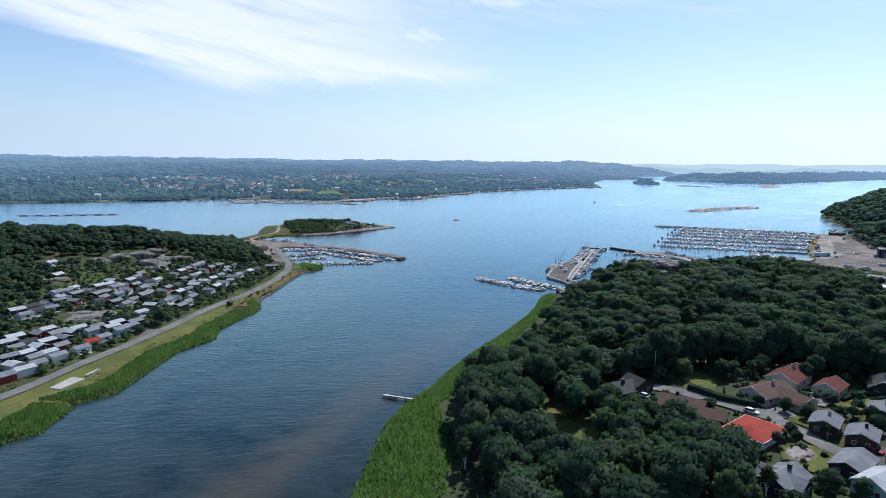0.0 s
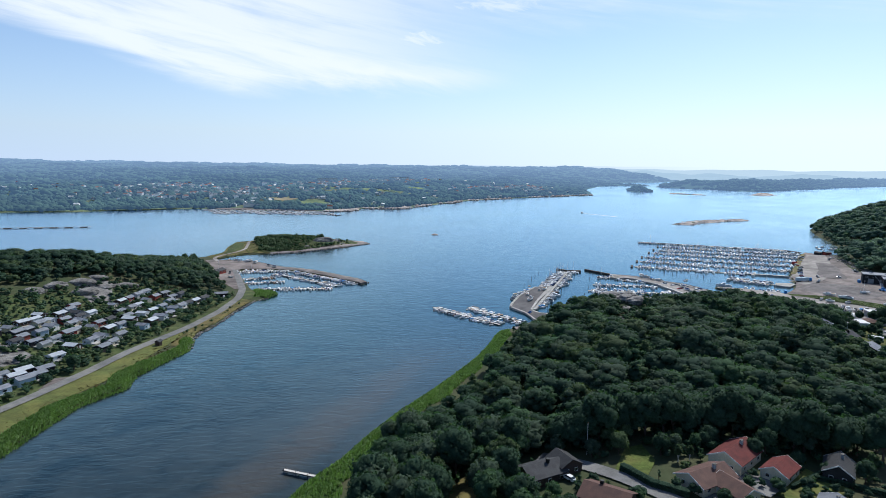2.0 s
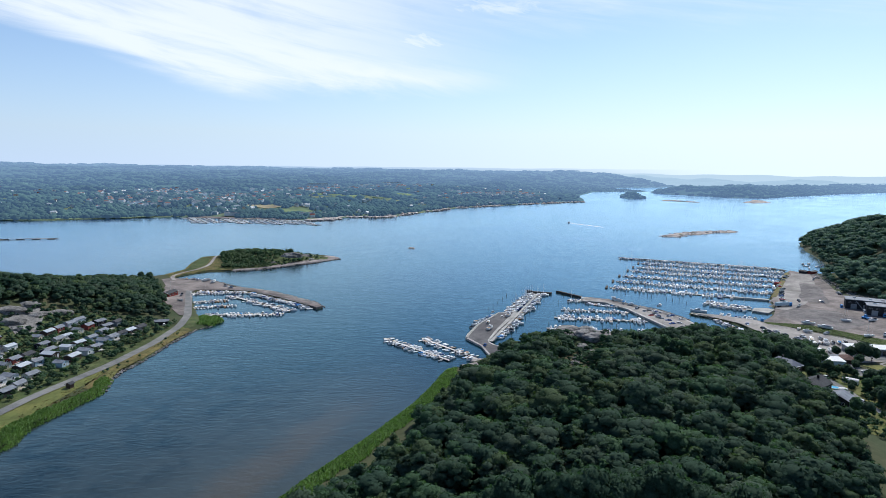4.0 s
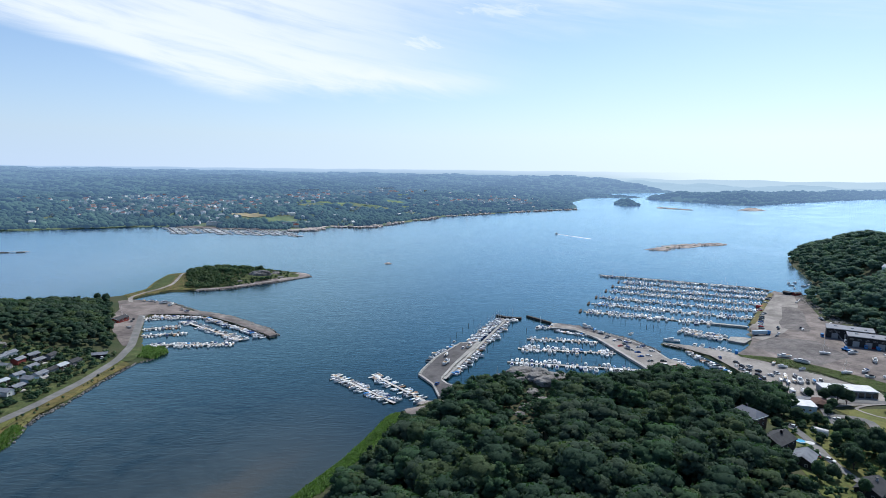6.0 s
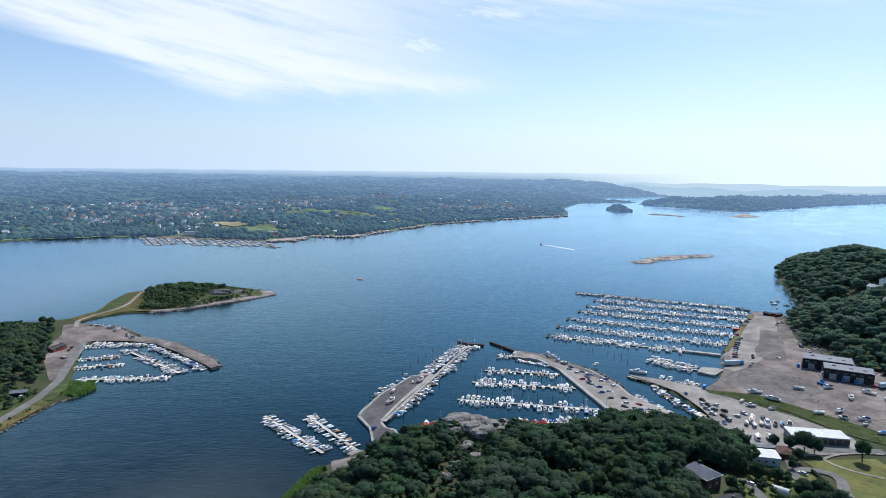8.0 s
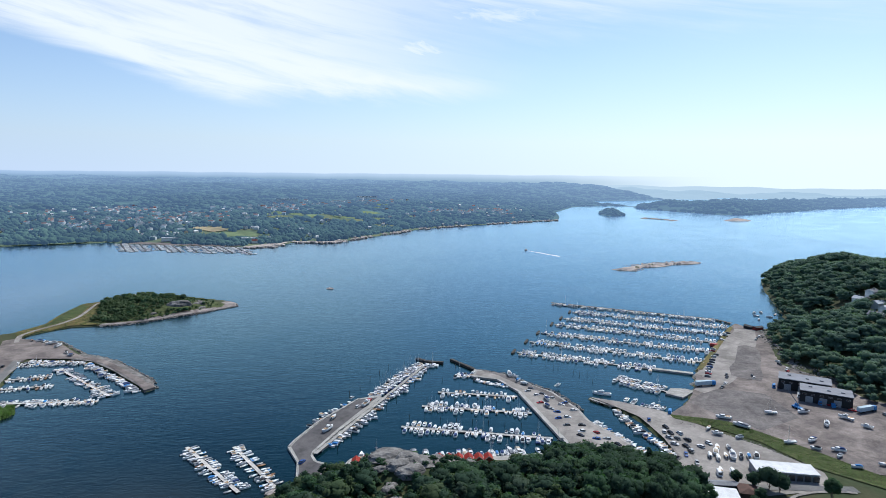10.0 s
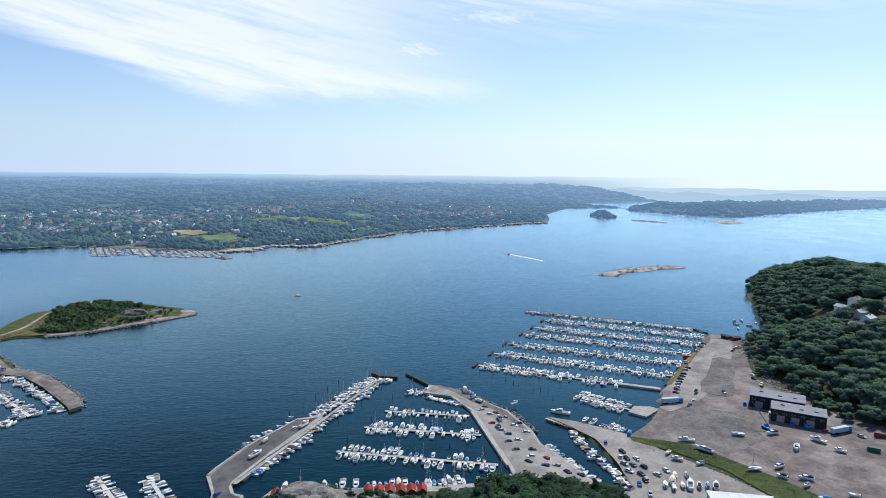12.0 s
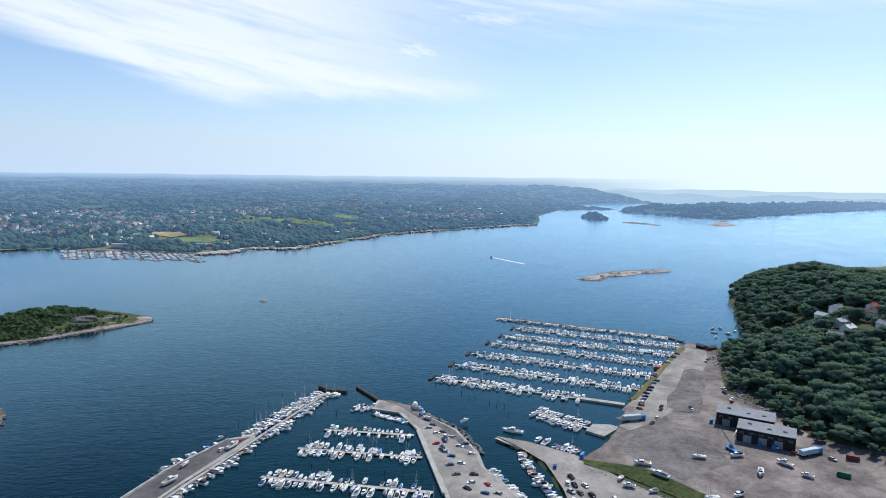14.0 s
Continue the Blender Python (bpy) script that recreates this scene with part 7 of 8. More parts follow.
for x, y, s in ((313, 407, 1.0), (336, 397, 1.05), (317, 405, 0.8), (258, 384, 0.95), (264, 388, 1.0), (269, 394, 0.95), (261, 396, 1.0), (254, 388, 1.0), (270, 402, 0.9), (264, 408, 0.9), (250, 382, 0.85), (258, 400, 1.0), (273, 388, 0.8), (268, 382, 0.7),
                (272, 376, 0.6), (276, 374, 0.6), (280, 372, 0.55), (284, 371, 0.5), (276, 379, 0.55), (282, 377, 0.5), (288, 378, 0.35), (272, 370, 0.4), (273, 346, 0.8), (279, 348, 0.9), (285, 348, 0.9), (291, 345, 0.85), (283, 358, 0.7), (290, 357, 0.75), (279, 338, 0.8), (288, 338, 0.8), (272, 334, 0.8),
                (296, 340, 0.7), (268, 326, 0.7), (230, 332, 0.45), (231, 320, 0.4), (252, 358, 0.5), (255, 362, 0.35), (303, 396, 0.5), (299, 393, 0.45), (296, 388, 0.35), (251, 330, 0.5), (250, 312, 0.6), (256, 302, 0.7), (240, 306, 0.8), (280, 322, 0.8), (290, 312, 0.8), (278, 312, 0.7), (268, 350, 0.35), (271, 354, 0.4),
                (306, 408, 0.6), (300, 412, 0.5)):
    moor(rng.choice(big_trees[:3]), place(x, y, height(x, y), rng.uniform(0, 360), s))


# ---------------------------------------------------------------- reeds, rocks and boulders
def tufts(name, spots, tall, width, blades, material, label, category):
    """Blade tufts joined into one object."""
    z = relief(spots[:, 0], spots[:, 1])
    n = len(spots)
    a = nrng.uniform(0, 6.283, (n, blades))
    h = tall * nrng.uniform(0.85, 1.1, (n, blades)) * (1.0 + 0.22 * waves(spots[:, :1], spots[:, 1:], 9.0, 0.7))
    w = width * nrng.uniform(0.6, 1.3, (n, blades))
    px, py = spots[:, :1] + nrng.uniform(-0.4, 0.4, (n, blades)), spots[:, 1:] + nrng.uniform(-0.4, 0.4, (n, blades))
    base = np.maximum(z, -0.3)[:, None] + 0 * a
    cx, cy = np.cos(a) * w / 2, np.sin(a) * w / 2
    lx, ly = nrng.uniform(-0.3, 0.3, (n, blades)), nrng.uniform(-0.3, 0.3, (n, blades))
    P = np.stack([np.stack([px - cx, py - cy, base], -1), np.stack([px + cx, py + cy, base], -1), np.stack([px + cx * 0.7 + lx, py + cy * 0.7 + ly, base + h], -1), np.stack([px - cx * 0.7 + lx, py - cy * 0.7 + ly, base + h * 0.9], -1)], 2)
    i = 4 * np.arange(n * blades)
    up = np.repeat(unit(n * blades) * 0.25 + [0, 0, 1.0], 4, 0)
    return tagged(new(name, mesh_from(name, P.reshape(-1, 3), np.stack([i, i + 1, i + 2, i + 3], 1), material, None, True, up)), label, category, kind="stuff")


X, Y = np.meshgrid(np.arange(-150, -96, 0.62), np.arange(150, 366, 0.62))
d = inland(WEST_LAND, X, Y)
wide = 8.5 + 2.5 * waves(X, Y, 60, 0.3) + 6 * ease(Y, 215, 190) - 5 * ease(Y, 325, 362)
ok = (d > -2.2) & (d < wide) & (np.abs(Y - 206) > 1.5)
spots = np.stack([X[ok], Y[ok]], 1) + nrng.uniform(-0.35, 0.35, (ok.sum(), 2))
tufts("west_reeds", spots, 1.0, 0.36, 5, REED, "dense green reed bed along the western shore", "reeds")
X, Y = np.meshgrid(np.arange(-36, 70, 0.62), np.arange(110, 386, 0.62))
d = inland(NEAR_LAND, X, Y)
wide = 9 + 3.0 * waves(X, Y, 50, 0.9) + 13 * ease(Y, 212, 180)
ok = (d > -1.5) & (d < wide)
spots = np.stack([X[ok], Y[ok]], 1) + nrng.uniform(-0.35, 0.35, (ok.sum(), 2))
tufts("near_reeds", spots, 1.0, 0.36, 5, REED, "dense bright green reed bed beside the wood", "reeds")
X, Y = np.meshgrid(np.arange(-125, -96, 0.8), np.arange(476, 506, 0.8))
d = inland([(-112, 467), (-114, 486), (-120, 498), (-110, 508), (-99, 492), (-99, 486), (-103, 476), (-107, 470)], X, Y)
spots = np.stack([X[d > 0], Y[d > 0]], 1)
tufts("harbour_reeds", spots, 1.3, 0.6, 4, REED, "green reed clump beside the small harbour", "reeds")
X, Y = np.meshgrid(np.arange(298, 394, 0.9), np.arange(396, 500, 0.9))
d = inland([(300, 497), (318, 492), (331, 487), (345, 469), (359, 450), (373, 427), (392, 400), (380, 398), (348, 432), (336, 459), (318, 478), (300, 491)], X, Y)
spots = np.stack([X[d > 0.5], Y[d > 0.5]], 1) + nrng.uniform(-0.4, 0.4, ((d > 0.5).sum(), 2))
tufts("bank_grass", spots, 0.65, 0.5, 3, TALL_GRASS, "long green grass on the bank between boat parks", "grass")


def boulders(name, spots, small, large, material, label, base=None):
    """Tumbled stones, joined into one object."""
    bv, bf = BALL[1]
    n = len(spots)
    z = relief(spots[:, 0], spots[:, 1]) if base is None else np.full(n, base)
    s = nrng.uniform(small, large, n)
    v = bv[None] * nrng.uniform(0.75, 1.25, (n, len(bv), 1)) * (s[:, None, None] * np.stack([nrng.uniform(0.8, 1.3, n), nrng.uniform(0.8, 1.3, n), nrng.uniform(0.5, 0.8, n)], 1)[:, None, :])
    v += np.stack([spots[:, 0], spots[:, 1], np.maximum(z, -0.3) + s * 0.1], 1)[:, None, :]
    f = bf[None] + (np.arange(n) * len(bv))[:, None, None]
    return tagged(new(name, mesh_from(name, v.reshape(-1, 3), f.reshape(-1, 3), material)), label, "stones", kind="stuff")


def along(line, gap, spread):
    out = []
    for (ax, ay), (bx, by) in zip(line, line[1:]):
        n = int(math.hypot(bx - ax, by - ay) / gap)
        out += [(ax + (bx - ax) * i / n, ay + (by - ay) * i / n) for i in range(n)]
    out = np.array(out)
    return out + nrng.uniform(-spread, spread, out.shape)


boulders("mole_riprap", np.concatenate([along([(186, 583), (205, 574), (217, 560), (237, 536), (248, 505)], 0.45, 1.6)]), 0.4, 1.0, ROCK, "grey stones heaped along the outer mole", 0.6)
boulders("western_riprap", along([(-190, 651), (-166, 647), (-128, 614), (-112, 607), (-91, 596), (-46, 555), (-35, 538)], 0.5, 1.5), 0.4, 1.0, ROCK, "grey stones along the western breakwater", 0.3)
boulders("shore_stones", along([(-109, 347), (-116, 375), (-113.5, 400), (-112.5, 436), (-110, 464), (-103, 476)], 0.5, 1.6), 0.3, 0.8, ROCK, "pale stones along the western shore", 0.1)
boulders("island_stones", along([(-163, 702), (-142, 710), (-121, 729), (-93, 759), (-66, 794), (-72, 808), (-92, 821)], 0.7, 2.2), 0.5, 1.3, ROCK, "grey stones round the island shore", 0.2)
boulders("yard_stones", along([(440, 612), (433, 600), (428, 590), (432, 576), (445, 562), (436, 600), (450, 668), (466, 705)], 0.5, 3.5), 0.4, 1.2, ROCK, "stones and boulders at the foot of the wooded slope")
boulders("bank_stones", along([(300, 486), (316, 473), (333, 456), (347, 430)], 0.5, 1.6), 0.3, 0.7, ROCK, "pale stones below the grass bank")


def outcrop(x, y, rx, ry, top, turn, material, label):
    """A rounded bare rock, cracked into slabs."""
    bm = bmesh.new()
    bmesh.ops.create_icosphere(bm, subdivisions=4, radius=1.0)
    z0 = height(x, y)
    for v in bm.verts:
        p = v.co.copy()
        k = 1 + 0.12 * noise.noise(p * 2.1 + Vector((x, y, 0))) + 0.05 * noise.noise(p * 5.3 + Vector((y, x, 3)))
        step = 0.06 * math.floor(3 * noise.noise(p * 1.7 + Vector((x * 0.3, 0, y))))
        v.co = Vector((p.x * rx, p.y * ry, p.z * top)) * (k + step)
    me = bpy.data.meshes.new("rock_outcrop")
    bm.to_mesh(me)
    bm.free()
    me.materials.append(material)
    ob = tagged(new("rock_outcrop", me), label, "rock", "bare rocks")
    ob.matrix_basis = place(x, y, z0 - 0.3, turn)
    return ob


for x, y, rx, ry, top, turn in ((135, 400, 10, 7, 3.4, 25), (144, 396, 6, 6, 3.0, -10), (157, 404, 3.5, 3, 1.6, 20), (141, 390, 6, 4, 2.4, 40), (128, 405, 6, 4, 2.6, 0), (112, 409, 3.5, 2.5, 1.2, 30), (152, 393, 4, 3, 1.6, 70), (133, 388, 4, 2.5, 1.8, 10), (172, 402, 4, 3, 1.5, 0), (150, 411, 6, 3.5, 2.0, 10), (165, 412, 5, 3, 1.6, 30), (146, 386, 7, 5, 3.0, 30), (138, 377, 5, 3.5, 2.4, 70), (141, 367, 4, 3, 1.8, 20), (132, 358, 4.5, 3, 2.2, 50), (128, 349, 3, 2.2, 1.6, 0)):
    outcrop(x, y, rx, ry, top, turn, ROCK, "bare grey granite outcrop above the harbour")
for x, y, rx, ry, top, turn in ((-219, 440, 9, 5, 4.0, 30), (-230, 456, 10, 6, 3.6, 20), (-238, 440, 8, 5, 3.0, 60), (-206, 472, 9, 5, 2.6, 10), (-244, 424, 8, 5, 3.0, 40), (-226, 470, 8, 5, 2.6, 0), (-210, 434, 6, 4, 2.5, 0), (-214, 462, 9, 5, 2.6, 60), (-200, 331, 8, 5, 1.6, 20), (-186, 319, 9, 5, 1.5, 50), (-197, 320, 7, 4, 1.3, 10), (-255, 365, 7, 4, 2.0, 0), (-190, 310, 10, 6, 2.4, 30), (-182, 316, 7, 4, 1.8, 10), (-240, 372, 7, 5, 2.2, 40)):
    outcrop(x, y, rx, ry, top, turn, ROCK, "rounded pale granite outcrop among the cottages")
BANK_SHRUBS = along([(-117, 352), (-121, 376), (-118, 402), (-117, 436), (-115, 462)], 3.2, 2.2)
woods("bank_shrubs", BANK_SHRUBS[nrng.rand(len(BANK_SHRUBS)) < 0.6], nrng.uniform(0.9, 2.2, 200), SHRUB, [LEAF, LEAF_DARK], "low green shrubs on the stony shore bank", "shrubs")
outcrop(95.5, 154, 5.5, 4, 1.8, 30, ROCK_WARM, "pale reddish rock in a villa garden")
for x, y, rx, ry, top, turn in ((-118, 770, 13, 6, 5.5, 30), (-104, 786, 7, 4, 2.2, 20), (-96, 775, 5, 3, 1.8, 60), (-108, 800, 6, 3, 1.8, 0), (-132, 742, 4, 2.5, 1.6, 40)):
    outcrop(x, y, rx, ry, top, turn, ROCK, "grey rock face on the island")
drape("island_shore", [(-165, 702), (-142, 711), (-121, 730), (-93, 760), (-80, 776), (-84, 782), (-98, 768), (-124, 738), (-143, 717), (-165, 707)], ROCK_WARM, "brown stony shore of the island", "shore", 0.35, 2.0)
for x, y, a in ((37, 201, 1.3), (40, 198, 1.0), (35, 194, 1.2), (38, 192, 0.9), (41, 203, 1.1)):
    outcrop(x, y, a, a * 0.7, 0.5, x * 7, ROCK_WARM, "pale stone on the dry bank")
outcrop(45, 206, 4, 2.5, 1.6, 60, ROCK_WARM, "pale rock at the edge of the lawn")
outcrop(83, 403, 5, 3, 0.8, 20, ROCK_WARM, "pale rock by the small jetties")
drape("skerry_rock", SKERRY, ROCK_PALE, "bare reddish rock skerry in the open water", "rock", 0.15, 4.0)
drape("buoy_rock", BUOY_ROCK, ROCK_PALE, "tiny bare rock in the water", "rock", 0.1, 1.5)
drape("low_islet_rock", LOW_ISLET, ROCK_PALE, "low bare rock islet", "rock", 0.3, 8.0)
drape("far_islet_rock", FAR_ISLET, ROCK_PALE, "low bare rock islet far out", "rock", 0.3, 8.0)
drape("island_point", [(-92, 764), (-80, 776), (-66, 795), (-71, 808), (-84, 815), (-88, 800), (-84, 788)], ROCK_WARM, "bare rock point of the island", "rock", 0.15, 3.0)
boulders("skerry_stones", along([(428, 1080), (458, 1072), (498, 1117), (539, 1137), (596, 1165), (574, 1180), (510, 1154), (466, 1124)], 1.6, 5.0), 0.6, 2.0, ROCK_PALE, "tumbled pale reddish stones on the skerry")


def sward(name, outline, gap, tall, material, label):
    """Loose grass tufts that break up an open meadow."""
    spots = scatter(outline, gap, (), 0.6)
    spots = spots[waves(spots[:, 0], spots[:, 1], 17, 0.8) + 0.8 * nrng.uniform(-1, 1, len(spots)) > 0.05]
    return tufts(name, spots, tall, 1.3, 2, material, label, "grass")


sward("meadow_tufts", [(-185, 170), (-132, 180), (-130, 213), (-129, 270), (-121, 300), (-118, 350), (-118, 400), (-115, 440), (-113, 466), (-128, 476), (-136, 423), (-139, 375), (-146, 311), (-155, 272), (-162, 240)], 1.5, 0.22, GRASS, "rank tufts in the shore meadow")
sward("dry_tufts", [(-136, 185), (-129, 200), (-128, 270), (-119, 300), (-117, 350), (-114, 400), (-112, 460), (-118, 466), (-124, 400), (-126, 350), (-130, 300), (-138, 260), (-140, 210)], 1.5, 0.35, DRY, "dry yellow tufts along the reeds")
sward("spit_tufts", [(-212, 658), (-205, 675), (-188, 700), (-168, 706), (-181, 730), (-203, 800), (-222, 803), (-233, 792), (-227, 745), (-217, 702), (-224, 672)], 1.8, 0.5, TALL_GRASS, "grass tufts on the sandy spit")
sward("quay_tufts", [(350, 586), (356, 582), (444, 716), (438, 720)], 1.0, 0.4, BANK, "weeds along the edge of the quay")
sward("field_tufts", [(306, 398), (345, 400), (350, 350), (305, 340), (312, 376)], 1.8, 0.25, DRY, "dry tufts on the grass field")


# ---------------------------------------------------------------- the far shore
bv, bf = BALL[1]


def clumps(name, x, y, size, tall, material, label):
    n = len(x)
    z = relief(x, y)
    v = bv[None] * nrng.uniform(0.7, 1.3, (n, len(bv), 1)) * np.stack([size * 0.62, size * 0.62, tall], 1)[:, None, :]
    v += np.stack([x, y, z + tall * 0.35], 1)[:, None, :]
    f = bf[None] + (np.arange(n) * len(bv))[:, None, None]
    return tagged(new(name, mesh_from(name, v.reshape(-1, 3), f.reshape(-1, 3), material, None, True)), label, "woodland", kind="stuff")


# where the far houses stand: loose villages on the slopes
n = 4200
x, y = nrng.uniform(-1500, 560, n), nrng.uniform(1330, 2700, n)
far = inland(FAR_LAND, x, y)
ok = (far > 22) & (far < 800) & (np.abs(x) < 0.72 * y) & (waves(x, y, 460, 2.2) + 0.7 * nrng.rand(n) > 0.12) & (nrng.rand(n) < ease(y, 2700, 1500) + 0.25)
ok &= ~((x > -470) & (x < -215) & (y > 1420) & (y < 1660))
FAR_HOMES = []
for px, py in np.stack([x[ok], y[ok]], 1):
    if len(FAR_HOMES) < 110 and all((px - a) ** 2 + (py - b) ** 2 > 26 ** 2 for a, b in FAR_HOMES):
        FAR_HOMES.append((px, py))
FAR_HOMES += [(-430, 1440), (-415, 1452), (-398, 1462), (-385, 1480), (-300, 1560), (-285, 1565), (-270, 1545), (-240, 1520), (-375, 1420)]
OPEN = [(-400, 1580, 50), (-365, 1540, 45), (-340, 1480, 45), (-290, 1480, 48), (-265, 1470, 40), (-300, 1440, 30), (-420, 1365, 40), (-270, 1845, 60), (-210, 1850, 55), (-110, 1850, 60), (-60, 2060, 55), (-130, 2230, 60), (-900, 2200, 50), (0, 1760, 40), (-200, 1330, 25)]
CLEARINGS = [(-353, 1898), (-318, 1950), (-262, 1915), (-212, 1842), (-198, 2088), (-158, 2260), (-77, 2250), (-67, 2400), (-69, 2054), (-120, 1896), (-30, 1930), (60, 2020)]
OPEN += [(cx, cy, 30) for cx, cy in CLEARINGS]
n = 64000
r, a = np.exp(nrng.uniform(math.log(1180), math.log(4850), n)), np.radians(nrng.uniform(-44, 24, n))
keep = (r < 2000) | (nrng.rand(n) < 0.4)
r, a = r[keep], a[keep]
n = len(r)
x, y = r * np.sin(a), r * np.cos(a)
ok = inland(FAR_LAND, x, y) > np.where(x > -250, 18, 8)
for cx, cy, rad in OPEN:
    ok &= (x - cx) ** 2 + (y - cy) ** 2 > rad * rad * nrng.uniform(0.7, 1.2, n)
for cx, cy in FAR_HOMES:  # gardens before the houses
    ok &= ~((np.abs(x - cx) < 9) & (y - cy > -26 - 0.012 * r) & (y - cy < 9))
ok &= waves(x, y, 420, 0.4) + 0.6 * waves(x, y, 130, 1.4) + 0.8 * nrng.rand(n) > -0.35
x, y, r = x[ok], y[ok], r[ok]
# the haze over these woods is emission in their material, stronger further off
for name, lo, hi, mat, words in (("far_wood", 0, 1560, HAZE_GLOW_WOOD, "wooded slopes across the bay"), ("far_slope_wood", 1560, 2000, HAZE_GLOW_WOOD, "wooded slopes behind the far shore, haze painted blue-green"),
                                 ("backdrop_wood", 2000, 2600, HAZE_GLOW_WOOD, "distant woods under painted blue-green haze"), ("backdrop_hills", 2600, 3500, HAZE_GLOW_WOOD, "distant wooded hills under painted blue haze"),
                                 ("backdrop_skyline", 3500, 5000, HAZE_GLOW_WOOD, "hills at the horizon under painted blue haze")):
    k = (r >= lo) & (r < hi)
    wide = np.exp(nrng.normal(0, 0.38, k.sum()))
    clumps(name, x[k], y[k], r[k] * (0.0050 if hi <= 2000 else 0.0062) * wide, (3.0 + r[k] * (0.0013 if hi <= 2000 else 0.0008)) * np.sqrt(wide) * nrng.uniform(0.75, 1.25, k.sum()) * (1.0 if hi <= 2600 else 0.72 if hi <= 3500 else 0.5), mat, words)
n = 5000
x, y = nrng.uniform(900, 3400, n), nrng.uniform(2400, 3700, n)
ok = inland(OUTER_ISLE, x, y) > 6
clumps("outer_island_wood", x[ok], y[ok], nrng.uniform(14, 28, ok.sum()), nrng.uniform(5, 9, ok.sum()), HAZE_GLOW_WOOD, "distant wooded island under painted haze")
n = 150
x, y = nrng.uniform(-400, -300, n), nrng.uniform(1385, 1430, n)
clumps("harbour_grove", x, y, nrng.uniform(9, 15, n), nrng.uniform(6, 10, n), HAZE_GLOW_WOOD, "dark grove of trees behind the far harbour")
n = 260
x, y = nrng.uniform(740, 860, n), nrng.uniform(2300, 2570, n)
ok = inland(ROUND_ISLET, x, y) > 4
clumps("round_islet_wood", x[ok], y[ok], nrng.uniform(10, 18, ok.sum()), nrng.uniform(3, 6, ok.sum()), HAZE_GLOW_WOOD, "distant round wooded islet")
drape("far_beach", [(-154, 1399), (-64, 1398), (-40, 1440), (-60, 1436), (-90, 1412), (-150, 1412)], ROCK_PALE, "pale rocks and sand along the far shore", "shore", 0.6, 6.0)
drape("far_point", [(-225, 1303), (-171, 1319), (-156, 1396), (-180, 1380), (-205, 1335)], ROCK_PALE, "bare reddish rock point on the far shore", "shore", 1.2, 8.0)
for line in ([(-226, 1302), (-200, 1308), (-171, 1318), (-160, 1360)], [(-150, 1399), (-64, 1398), (-25, 1490), (0, 1536)], [(30, 1590), (44, 1614), (80, 1690)], [(101, 1730), (180, 1806), (236, 1857)], [(300, 1908), (344, 1943), (440, 2020), (531, 2089)]):
    spots = along(line, 4.2, 8.0)
    boulders("far_shore_rocks", spots, 2.0, 6.0, ROCK_PALE, "bare pale rocks along the far shore", 0.4)
drape("far_football_pitch", [(-352, 1498), (-289, 1524), (-251, 1500), (-258, 1446), (-314, 1433)], HAZED_PASTURE, "green playing field across the bay", "grass", 1.5, 10.0)
drape("far_stubble_field", [(-445, 1615), (-389, 1625), (-331, 1533), (-356, 1506), (-418, 1550)], HAZED_STUBBLE, "yellow field across the bay", "grass", 1.5, 10.0)
drape("far_reed_shore", [(-1000, 1222), (-760, 1252), (-594, 1327), (-540, 1372), (-560, 1420), (-800, 1330), (-1000, 1290)], HAZED_PASTURE, "flat green reed meadow across the bay", "grass", 0.6, 15.0)
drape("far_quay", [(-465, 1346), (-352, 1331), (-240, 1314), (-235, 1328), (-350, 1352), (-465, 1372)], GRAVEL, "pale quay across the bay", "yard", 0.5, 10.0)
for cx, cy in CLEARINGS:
    drape("far_meadow", [(cx - 32, cy - 22), (cx + 8, cy - 34), (cx + 36, cy), (cx + 14, cy + 30), (cx - 26, cy + 22)], HAZED_PASTURE, "sunlit clearing on the far hillside", "grass", 0.8, 12.0)

# houses on the far hillsides
far_homes = []
for wall, roof, words in (("white", "slate", "white house with a grey roof"), ("white", "orange", "white house with an orange-red roof"), ("cream", "brown", "cream house with a brown roof"), ("red", "black", "red wooden house with a dark roof"),
                          ("white", "maroon", "white house with a dark red roof"), ("pale_blue", "pale", "pale house with a light roof"), ("white", "white", "white house with a bright sheet roof")):
    far_homes.append(gabled("house", words + " among trees across the bay", 9, 13, 5.5, 3.0, WALLS[wall], ROOFS[roof], None, False, windows=False, group="houses across the bay"))
for px, py in FAR_HOMES:
    moor(far_homes[rng.choice((0, 6, 5, 5, 0, 2, 6, 4, 6, 5, 0, 1))], place(px, py, height(px, py) + 1.5, rng.uniform(0, 180), rng.uniform(0.75, 1.05)))


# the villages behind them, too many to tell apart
# weak blue emission in walls and roofs stands in for the haze
HAZED_WALL = haze_glow_material("far_pale_walls", (0.55, 0.55, 0.54), (0.45, 0.62, 0.82), 0.15)
HAZED_TILE = haze_glow_material("far_red_tiles", (0.20, 0.085, 0.06), (0.45, 0.6, 0.8), 0.12)
HAZED_SLATE = haze_glow_material("far_grey_roofs", (0.15, 0.16, 0.18), (0.45, 0.62, 0.82), 0.12)
CLUSTERS = [(-745, 1570), (-700, 1624), (-646, 1726), (-610, 1831), (-506, 1843), (-423, 2068), (-359, 2154), (-250, 2451), (-116, 2560), (-836, 2020), (-889, 1862), (-560, 1560), (-480, 1600), (180, 2180), (340, 2260)]
pick = nrng.randint(len(CLUSTERS), size=900)
vx, vy = np.array(CLUSTERS)[pick].T + nrng.normal(size=(2, 900)) * [[68], [62]]
inl = inland(FAR_LAND, vx, vy)
ok = (inl > 25) & (np.abs(vx) < 0.76 * vy)
